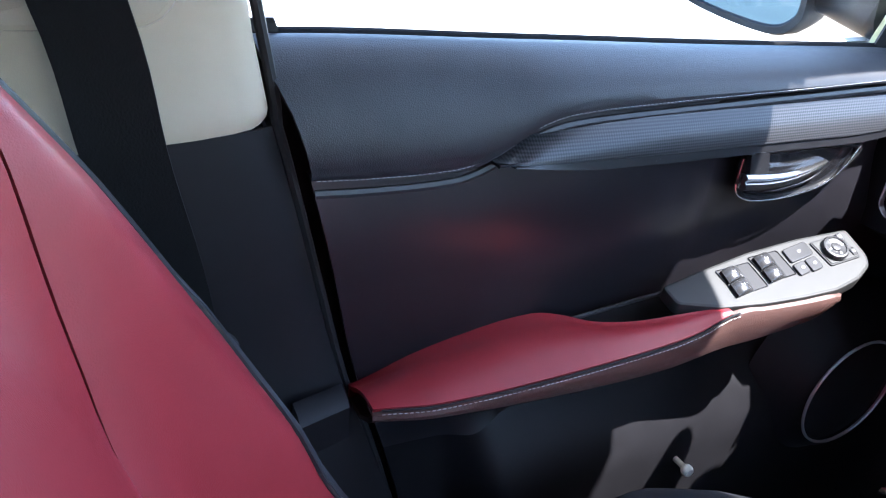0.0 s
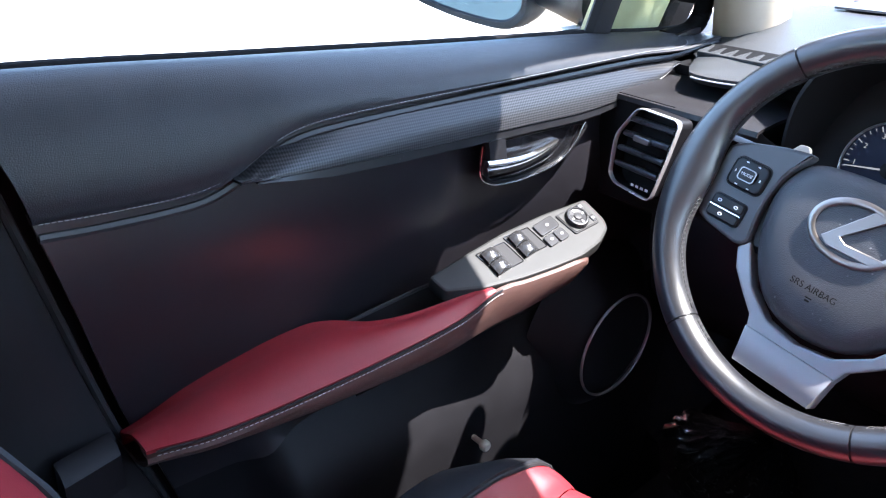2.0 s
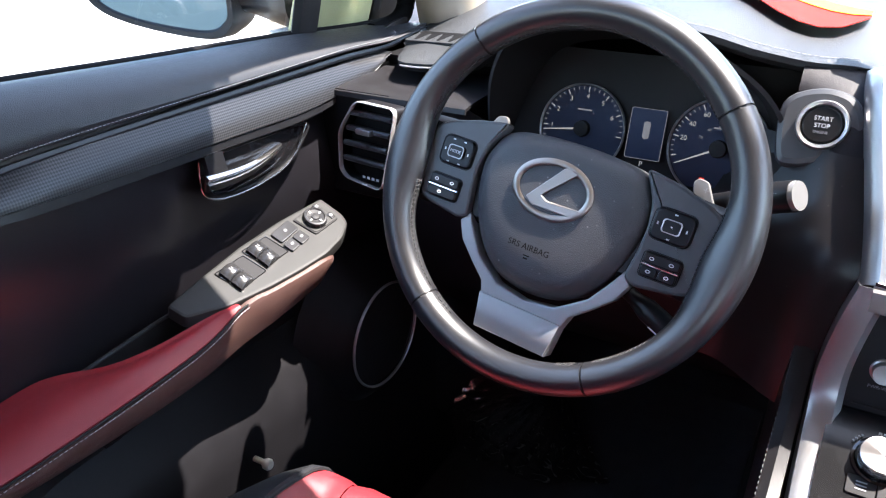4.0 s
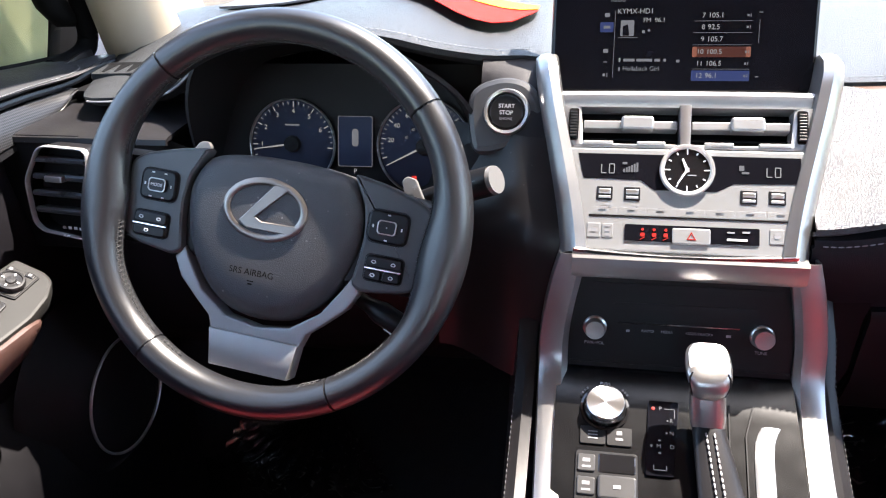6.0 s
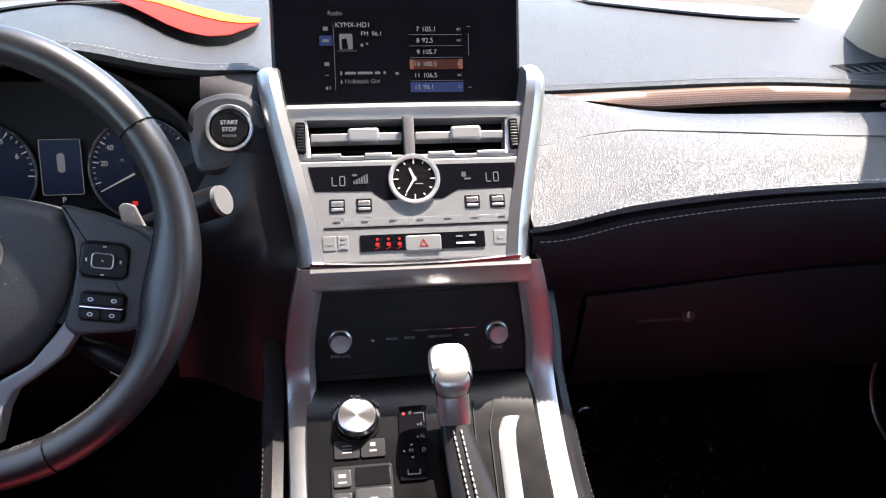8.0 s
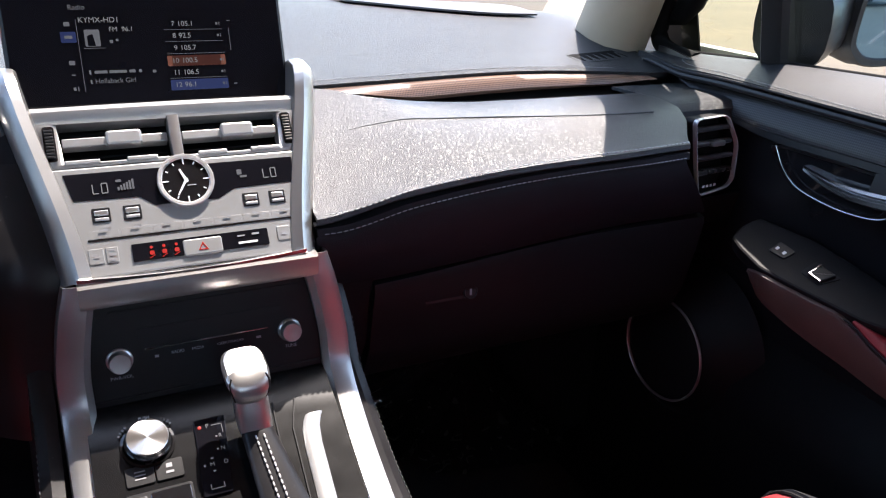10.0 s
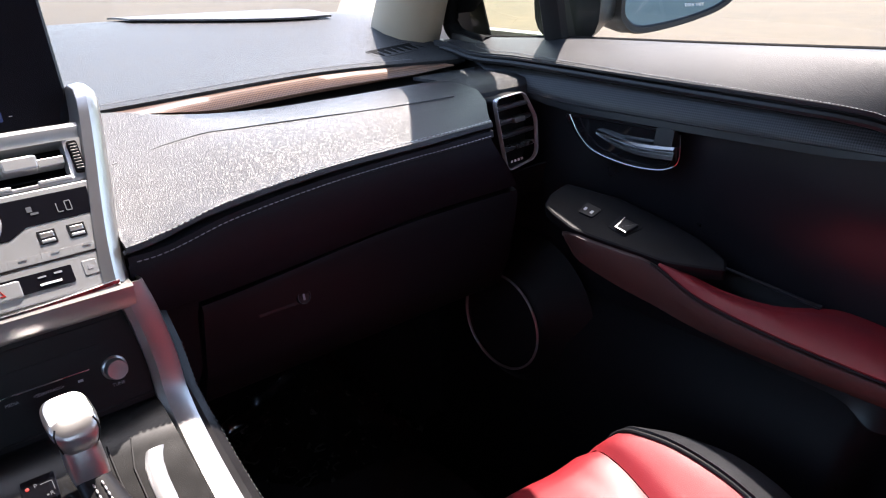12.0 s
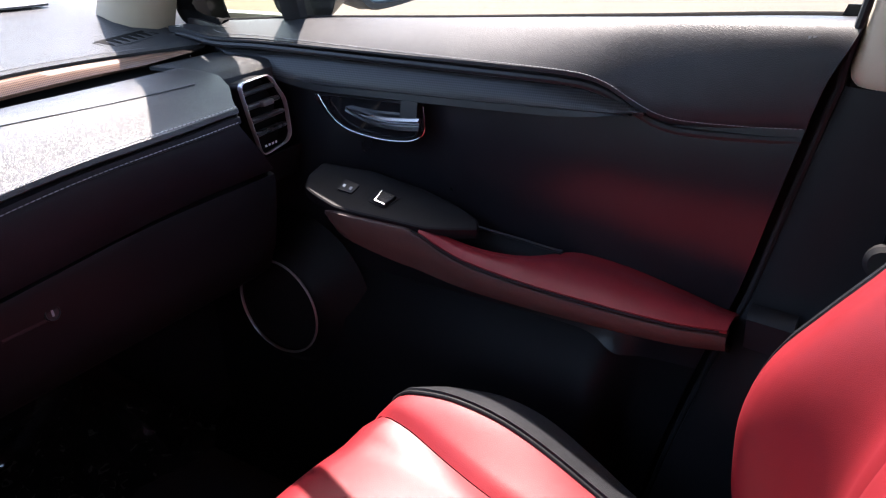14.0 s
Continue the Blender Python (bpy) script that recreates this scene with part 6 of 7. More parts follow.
    for x0 in (-0.0690, 0.0660):
        ht, wd, th = 0.0080, 0.0042, 0.0008
        for g, dx in (("L", 0.0), ("O", 0.0066)):
            x = x0 + dx
            segs = [(x, -0.002, th, ht * 0.94), (x + wd / 2, -0.002 - ht / 2, wd, th)]
            if g == "O":
                segs += [(x + wd, -0.002, th, ht * 0.94), (x + wd / 2, -0.002 + ht / 2, wd, th)]
            bars(segs, t, ICON, stack, "digit_segment")
    bars([(-0.050 + 0.0022 * k, -0.0035 + 0.0006 * k, 0.0016, 0.003 + 0.0011 * k) for k in range(6)] + [(-0.0495, 0.003, 0.004, 0.002)], t, DIM, stack)
    bars([(0.046, 0.001, 0.004, 0.0045), (0.049, -0.003, 0.006, 0.0018)], t, DIM, stack)
    # clock
    cm = at(UP, 0.002, -0.002, 0.0)
    clock = part("clock", lathe(bmesh.new(), [(0.0215, 0.0), (0.0215, 0.003), (0.001, 0.003)], cm, 48), GLOSSBLACK, stack, "round black analogue clock face")
    part("clock_ring", lathe(bmesh.new(), [(0.0228, -0.004), (0.0228, 0.0036), (0.0220, 0.0050), (0.0198, 0.0048), (0.0186, 0.003)], cm, 56), BRIGHTFRAME, clock, "silver clock ring")
    bm = bmesh.new()
    for k in range(12):
        a = radians(30 * k)
        L = 0.005 if k % 3 == 0 else 0.0025
        plate(bm, moved(rounded(L, 0.0010, 0.0003, 1), 0.0162 * math.cos(a), 0.0162 * math.sin(a), a), cm, 0.0002, h=0.0035)
    part("hour_mark", bm, WHITEINK, clock)
    for ang, L, wd in ((112, 0.0105, 0.0014), (238, 0.0145, 0.0011)):
        bm = plate(bmesh.new(), [(-0.002, -wd), (L, -wd * 0.5), (L, wd * 0.5), (-0.002, wd)], cm @ pose(0, 0, 0, 0, 0, ang), 0.0004, h=0.0040)
        part("clock_hand", bm, WHITEINK, clock)
    bars([(0.004, -0.0045, 0.007, 0.0008)], at(cm, 0, 0, 0.0030), GREYINK, clock)
    # four rocker keys
    for x in (-0.0655, -0.0425, 0.052, 0.0745):
        k = part("rocker_key", plate(bmesh.new(), moved(rounded(0.0135, 0.0118, 0.001), x, -0.0237), UP, 0.004, 0.0004, h=0.0022), SATINBLACK, stack, "dark rocker key")
        part("rocker_cap", plate(bmesh.new(), moved(rounded(0.0104, 0.0045, 0.0008), x, -0.0222), UP, 0.003, 0.0006, h=0.0028), SILVER, k)
        part("rocker_cap", plate(bmesh.new(), moved(rounded(0.0104, 0.0028, 0.0006), x, -0.0272), UP, 0.003, 0.0006, h=0.0026), SILVERPAINT, k)
    # thin key row with a dark groove
    part("groove", plate(bmesh.new(), moved(rounded(0.168, 0.0016, 0.0006), 0.006, -0.0435), UP, 0.003, h=0.0019), GLOSSBLACK, stack)
    for k in range(7):
        part("key", plate(bmesh.new(), moved(rounded(0.0225, 0.0062, 0.001), -0.066 + 0.024 * k, -0.0390), UP, 0.003, 0.0001, h=0.0016), CLIMATE, stack)
    bars([(-0.066 + 0.024 * k, -0.0362, 0.006, 0.0012) for k in range(7)], at(UP, 0, 0, 0.0022), GREYINK, stack)
    write("AUTO", at(UP, -0.064, -0.0345, 0.0016), 0.0032, GREYINK, stack)
    write("OFF", at(UP, -0.040, -0.0345, 0.0016), 0.0032, GREYINK, stack)
    # seat heater keys, warning lamps, hazard key
    for x in (-0.0675, 0.0800):
        part("seat_key", plate(bmesh.new(), moved(rounded(0.011, 0.0125, 0.001), x - 0.006, -0.0565), UP, 0.003, 0.0004, h=0.0021), CLIMATE, stack)
        part("seat_lamp_key", plate(bmesh.new(), moved(rounded(0.009, 0.0125, 0.001), x + 0.0055, -0.0565), UP, 0.003, 0.0004, h=0.0021), CLIMATE, stack)
        bars([(x + 0.0055, -0.0525, 0.004, 0.0015), (x + 0.0055, -0.0565, 0.004, 0.0015), (x + 0.0055, -0.0605, 0.004, 0.0015), (x - 0.006, -0.0565, 0.004, 0.003)], at(UP, 0, 0, 0.0021), GREYINK, stack)
    part("lamp_window", plate(bmesh.new(), moved(rounded(0.108, 0.0142, 0.001), 0.0065, -0.0575), UP, 0.003, h=0.0024), DISPLAY, stack, "dark warning lamp window")
    bm = bmesh.new()
    for k in range(3):
        x = -0.033 + 0.0095 * k
        lathe(bm, [(0.0013, 0), (0.0012, 0.0004), (0.0002, 0.0004)], at(UP, x, -0.0545, 0.0026), 10)
        plate(bm, moved(rounded(0.0036, 0.0034, 0.0012), x, -0.0590), UP, 0.0003, h=0.0029)
        plate(bm, moved(rounded(0.0050, 0.0006, 0.0002), x, -0.0622, 0.5), UP, 0.0003, h=0.0029)
    part("belt_lamp", bm, REDLIT, stack, "red seat belt lamps")
    bars([(0.043, -0.0605, 0.016, 0.0018)], at(UP, 0, 0, 0.0026), WHITEINK, stack)
    bars([(0.038, -0.0545, 0.006, 0.0012), (0.050, -0.0540, 0.006, 0.0016)], at(UP, 0, 0, 0.0026), GREYINK, stack)
    hz = part("hazard_key", plate(bmesh.new(), moved(rounded(0.031, 0.0135, 0.002), 0.0065, -0.0590), UP, 0.004, 0.001, h=0.0034), CLIMATE, stack, "silver hazard key with red triangle")
    tri = [(0.0065 + 0.0045 * math.cos(radians(a)), -0.0600 + 0.0045 * math.sin(radians(a))) for a in (90, 210, 330)]
    tri2 = [(0.0065 + 0.0028 * math.cos(radians(a)), -0.0600 + 0.0028 * math.sin(radians(a))) for a in (90, 210, 330)]
    part("triangle", frame_ring(bmesh.new(), tri, tri2, at(UP, 0, 0, 0.0038), 0.0004, 0.0001), PAPERRED, hz)
    # bright lip below the panel
    rows = []
    for a in np.linspace(-0.090, 0.090, 20):
        b = -0.0745 - 0.004 * (1 - (a / 0.09) ** 2)
        rows.append([UP @ V(a, b + db, h) for db, h in ((0.003, -0.004), (0.003, 0.004), (0.0005, 0.0075), (-0.002, 0.006), (-0.004, 0.0), (-0.004, -0.01))])
    part("bright_lip", sheet(rows, 0.002), CHROME, stack, "bright lower lip")
    # waist bar and lower rails
    rows = []
    for a in np.linspace(-0.0905, 0.0985, 24):
        rows.append([V(a, y, z) for y, z in ((-0.025, 0.6990), (-0.0455, 0.6985), (-0.0478, 0.6965), (-0.0470, 0.682), (-0.0445, 0.6775), (-0.040, 0.676), (-0.020, 0.676))])
    part("waist_bar", sheet(rows, 0.002), SILVER, stack, "satin silver cross bar")
    for s in (-1, 1):
        cen = spline([(0.004 + s * x, y, z) for x, y, z in ((0.0945, -0.040, 0.697), (0.1020, -0.044, 0.668), (0.1090, -0.048, 0.625), (0.1095, -0.058, 0.592), (0.1085, -0.090, 0.566), (0.1065, -0.150, 0.537), (0.103, -0.26, 0.50), (0.10, -0.40, 0.47))], 40)
        rows = []
        for i, p in enumerate(cen):
            t = (cen[min(i + 1, 39)] - cen[max(i - 1, 0)]).normalized()
            n = t.cross(V(1, 0, 0))
            if n.y > 0 and n.z < 0 or n.z < 0:
                n = -n
            n.normalize()
            rows.append([p + V(s * a, 0, 0) + n * h for a, h in ((0.0115, -0.05), (0.0110, -0.004), (0.0095, 0.001), (0.004, 0.003), (-0.010, 0.002), (-0.0150, -0.003), (-0.0160, -0.03))])
        part("lower_rail", sheet(rows, 0.002), RAILSILVER, stack, "satin silver console rail")


centre_stack()


RADIOSKIN = mat("radio_panel_skin", (0.006, 0.006, 0.007), 0.40, vary=0.15, spec=0.22)


def radio_panel():
    r = thing("radio_panel", "gloss black radio panel with two silver knobs and disc slot", "radio")
    part("face", plate(bmesh.new(), [(-0.0835, 0.0440), (0.0975, 0.0440), (0.1045, -0.012), (0.103, -0.055), (-0.096, -0.055), (-0.098, -0.018)], LOW, 0.03, 0.001, h=0.0), RADIOSKIN, r)
    part("disc_slot", plate(bmesh.new(), moved(rounded(0.119, 0.0052, 0.002), 0.007, 0.0144), LOW, 0.002, h=0.0008), RUBBER, r)
    part("upper_ledge", plate(bmesh.new(), moved(rounded(0.158, 0.0060, 0.002), 0.007, 0.0315), LOW, 0.002, h=0.0010), RUBBER, r)
    part("lower_ledge", plate(bmesh.new(), moved(rounded(0.190, 0.0012, 0.0005), 0.004, -0.0390), LOW, 0.002, 0.0004, h=0.0012), SATINBLACK, r)
    part("bright_line", plate(bmesh.new(), moved(rounded(0.101, 0.0010, 0.0004), 0.0025, -0.0012), LOW, 0.001, h=0.001), CHROME, r)
    for x, t in ((-0.068, "PWR-VOL"), (0.072, "TUNE")):
        part("knob", lathe(bmesh.new(), [(0.0104, 0), (0.0101, 0.002), (0.0088, 0.003), (0.0086, 0.0095), (0.0079, 0.0108), (0.001, 0.0105)], at(LOW, x, -0.0068), 32), SILVER, r, "ridged silver knob")
        write(t, at(LOW, x, -0.0214, 0.0006), 0.0040, GREYINK, r)
    for x, t in ((-0.0228, "RADIO"), (-0.0066, "MEDIA"), (0.0204, "<SEEK/TRACK>")):
        write(t, at(LOW, x, -0.0078, 0.0006), 0.0034, GREYINK, r)
    bars([(-0.0395, -0.0086, 0.003, 0.002), (0.0446, -0.0082, 0.004, 0.002)], at(LOW, 0, 0, 0.0002), GREYINK, r)


radio_panel()


def console():
    c = thing("centre_console", "black centre console with drive dial, shift gate and keys", "centre console")
    rows = []
    for y, z in ((-0.046, 0.592), (-0.055, 0.590), (-0.09, 0.572), (-0.15, 0.540), (-0.22, 0.505), (-0.30, 0.48), (-0.45, 0.46)):
        rows.append([V(x, y, z) for x in np.linspace(-0.099, 0.099, 9)])
    part("top_plate", sheet(rows, 0.01), CONSOLEBLACK, c, "smooth dark console top")
    for s in (-1, 1):
        # padded flank with stitched edge
        rows = []
        for y, z in ((0.02, 0.66), (-0.025, 0.62), (-0.045, 0.585), (-0.09, 0.555), (-0.15, 0.525), (-0.26, 0.49), (-0.42, 0.46)):
            rows.append([V(s * x, y + dy, z + dz) for x, dy, dz in ((0.119, 0.0, 0.004), (0.128, 0, 0.006), (0.136, 0, 0.0), (0.140, 0.01, -0.02), (0.148, 0.03, -0.10), (0.152, 0.05, -0.25), (0.152, 0.05, -0.45))])
        part("flank", sheet(rows, 0.004), VINYL, c, "black padded flank")
        stitches("stitching", [V(s * 0.1365, y, z + 0.001) for y, z in [(p.x, p.y) for p in spline([(-0.025, 0.62, 0), (-0.045, 0.585, 0), (-0.09, 0.555, 0), (-0.15, 0.525, 0), (-0.26, 0.49, 0)], 40)]], c, 0.003, 0.002, 0.0005, material=DARKTHREAD)
    # drive mode dial
    dm = at(CON, -0.057, 0.003)
    part("dial_well", lathe(bmesh.new(), [(0.0205, 0), (0.0205, 0.002), (0.0185, 0.0025), (0.0175, 0.001)], dm, 40), GLOSSBLACK, c)
    kn = part("drive_dial", lathe(bmesh.new(), [(0.0165, 0), (0.0163, 0.011), (0.0158, 0.0130), (0.0152, 0.0133)], dm, 48), DIALTOP, c, "spun silver drive dial")
    rows = []
    for r in (0.0152, 0.008, 0.0004):
        rows.append([dm @ V(r * math.cos(q), r * math.sin(q), 0.0134 + r * 0.045 * math.sin(3 * q + 0.6)) for q in (2 * math.pi * k / 48 for k in range(48))])
    bm = bmesh.new()
    loft(bm, rows, True, False)
    part("dial_face", bm, DIALTOP, kn)
    part("dial_grip", lathe(bmesh.new(), [(0.0170, 0.001), (0.0172, 0.004), (0.0172, 0.008), (0.0167, 0.010)], dm, 48), CHROME, kn)
    write("PUSH", at(CON, -0.057, 0.026, 0.0015), 0.0036, WHITEINK, c)
    for a in (130, 137, 144, 151, 36, 43, 50):
        q = radians(a)
        part("dial_marking", plate(bmesh.new(), moved(rounded(0.0022, 0.0016, 0.0004, 1), 0.0232 * math.cos(q), 0.0232 * math.sin(q), q), dm, 0.0004, h=0.0022), GREYINK, c)
    # key pairs below the dial
    for x, b, w, h in ((-0.0664, -0.0220, 0.0210, 0.0162), (-0.0447, -0.0220, 0.0205, 0.0162)):
        part("key", plate(bmesh.new(), moved(rounded(w, h, 0.002), x, b), CON, 0.004, 0.0004, h=0.0016), SATINBLACK, c)
    bars([(-0.0664, -0.0190 - 0.003 * k, 0.008, 0.001) for k in range(3)] + [(-0.0447, -0.0190, 0.0045, 0.0034), (-0.0447, -0.0245, 0.0060, 0.0020)], at(CON, 0, 0, 0.0016), GREYINK, c)
    hold = part("brake_key_frame", plate(bmesh.new(), moved(rounded(0.050, 0.050, 0.003), -0.0550, -0.0610), CON, 0.004, 0.0008, h=0.0018), SATINBLACK, c)
    part("brake_switch", plate(bmesh.new(), moved(rounded(0.0300, 0.0165, 0.002), -0.0465, -0.0462), CON, 0.004, 0.001, h=0.0024), GLOSSBLACK, hold)
    part("brake_switch_lip", plate(bmesh.new(), moved(rounded(0.0310, 0.0200, 0.003), -0.0465, -0.0668), CON, 0.004, 0.0020, h=0.0055), KEYGREY, hold)
    for b in (-0.0472, -0.0665):
        part("key", plate(bmesh.new(), moved(rounded(0.0145, 0.0150, 0.002), -0.0710, b), CON, 0.004, 0.0010, h=0.0034), KEYGREY, hold)
        bars([(-0.0710, b + 0.002, 0.0060, 0.0030), (-0.0710, b - 0.0035, 0.0070, 0.0016)], at(CON, 0, 0, 0.0032), GREYINK, hold)
    bars([(-0.0465, -0.0668, 0.006, 0.003)], at(CON, 0, 0, 0.0056), GREYINK, hold)
    # shift gate display
    part("gate_display", plate(bmesh.new(), poly([(-0.0206, 0.0136), (0.0042, 0.0136), (-0.0020, -0.0530), (-0.0242, -0.0530)], 0.002), CON, 0.003, 0.0004, h=0.0022), DISPLAY, c, "dark gear display")
    t = at(CON, 0, 0, 0.0023)
    write("P", at(t, -0.0111, 0.0060), 0.0050, DIM, c)
    part("gear_lamp", lathe(bmesh.new(), [(0.0016, 0), (0.0014, 0.0005), (0.0002, 0.0006)], at(t, -0.0170, 0.0060), 12), REDLIT, c)
    for g, b in (("R", -0.0045), ("N", -0.0157), ("D", -0.0277)):
        write(g, at(t, -0.0025, b), 0.0048, DIM, c)
    write("M", at(t, -0.0132, -0.0277), 0.0048, DIM, c)
    bars([(-0.0040, 0.0060, 0.008, 0.0006), (0.0003, 0.0020, 0.0006, 0.008), (-0.0055, -0.0045, 0.0014, 0.0014), (-0.0065, -0.0157, 0.0014, 0.0014), (-0.0125, -0.0225, 0.002, 0.0012), (-0.0125, -0.0335, 0.002, 0.0012), (-0.0190, -0.0277, 0.0014, 0.0018), (-0.0125, -0.0480, 0.010, 0.0008), (-0.0175, -0.0460, 0.0008, 0.004), (-0.0075, -0.0460, 0.0008, 0.004)], t, DIM, c)
    # open bin beside the lever
    rows = [[CON @ V(x, b, h) for x, h in ((xa, 0.0015), (xa + 0.001, -0.014), (xb - 0.001, -0.014), (xb, 0.0015))] for xa, xb, b in ((0.0455, 0.0640, 0.0150), (0.0440, 0.0560, -0.012), (0.0430, 0.0540, -0.06), (0.040, 0.050, -0.16))]
    part("bin", sheet(rows, 0.001), RUBBER, c, "narrow dark open bin")
    rows = [[CON @ V(x + dx, b, h) for dx, h in ((0.0, -0.004), (0.0006, 0.001), (0.003, 0.0025), (0.012, 0.0028), (0.0155, 0.001), (0.0160, -0.006))] for x, b in ((0.0690, -0.003), (0.0660, -0.008), (0.0630, -0.016), (0.0610, -0.03), (0.0590, -0.075), (0.056, -0.16))]
    part("bin_pad", sheet(rows, 0.003), SILVERPAINT, c, "satin silver edge beside the bin")


CONSOLEBLACK = mat("dark_console_lacquer", (0.0035, 0.0035, 0.004), 0.22, vary=0.15, spec=0.3)
KEYGREY = mat("grey_satin_key", (0.030, 0.030, 0.031), 0.34, vary=0.15, spec=0.5)
DIALTOP = mat("spun_metal", (0.60, 0.60, 0.60), 0.24, metal=1.0, vary=0.12, scale=25)
console()


def shifter():
    g = thing("gear_lever", "gear lever with silver head and stitched leather gaiter", "gear lever")
    rows = []
    for u in np.linspace(0, 1, 10):
        p = V(lerp(0.038, 0.0235, u), lerp(-0.205, -0.108, u), lerp(0.522, 0.584, u))
        rows.append([p + V(lerp(0.022, 0.0125, u) * math.cos(q), lerp(0.024, 0.011, u) * math.sin(q) * 0.9, lerp(0.010, 0.0, u) * math.sin(q)) for q in np.linspace(0, 2 * math.pi, 17)[:-1]])
    bm = bmesh.new()
    loft(bm, rows, True, True)
    part("gaiter", bm, VINYL, g, "black leather gaiter")
    for dx in (-0.0032, 0.0032):
        stitches("stitching", [V(lerp(0.038, 0.024, u) + dx, lerp(-0.2285, -0.1195, u), lerp(0.5135, 0.584, u)) for u in np.linspace(0, 1, 24)], g, 0.0034, 0.0016, 0.0009)

    def solid(sec, power):
        rows = []
        for x, y, z, a, b in sec:
            rows.append([V(x, y, z) + V(a * math.copysign(abs(math.cos(q)) ** power, math.cos(q)), b * math.copysign(abs(math.sin(q)) ** power, math.sin(q)), 0.007 * math.sin(q) * (b / 0.016)) for q in np.linspace(0, 2 * math.pi, 41)[:-1]])
        bm = bmesh.new()
        loft(bm, rows, True, True)
        return bm
    part("collar", solid([(0.0240, -0.106, 0.579, 0.0125, 0.0110), (0.0240, -0.105, 0.583, 0.0138, 0.0125), (0.0235, -0.103, 0.590, 0.0142, 0.0135), (0.0230, -0.101, 0.600, 0.0138, 0.0138), (0.0225, -0.099, 0.608, 0.0138, 0.0135), (0.0218, -0.098, 0.614, 0.0130, 0.0125)], 0.62), SILVER, g, "satin silver collar")
    head = [(0.0215, -0.098, 0.6115, 0.0122, 0.0120), (0.0215, -0.098, 0.614, 0.0142, 0.0148), (0.0215, -0.098, 0.619, 0.0154, 0.0170), (0.0212, -0.097, 0.6265, 0.0176, 0.0186), (0.0210, -0.096, 0.6315, 0.0176, 0.0182), (0.0210, -0.096, 0.6345, 0.0154, 0.0152), (0.0210, -0.096, 0.6355, 0.008, 0.008)]
    part("head", solid(head, 0.55), SILVER, g, "polished silver head")
    for q in (radians(-40), radians(-140)):
        line = [V(x, y, z) + V(1.01 * a * math.copysign(abs(math.cos(q)) ** 0.55, math.cos(q)), -1.01 * b * abs(math.sin(q)) ** 0.55, 0.007 * math.sin(q) * (b / 0.016)) for x, y, z, a, b in head[1:6]]
        part("head_seam", tube(bmesh.new(), line, 0.0008, 6), RUBBER, g)


shifter()


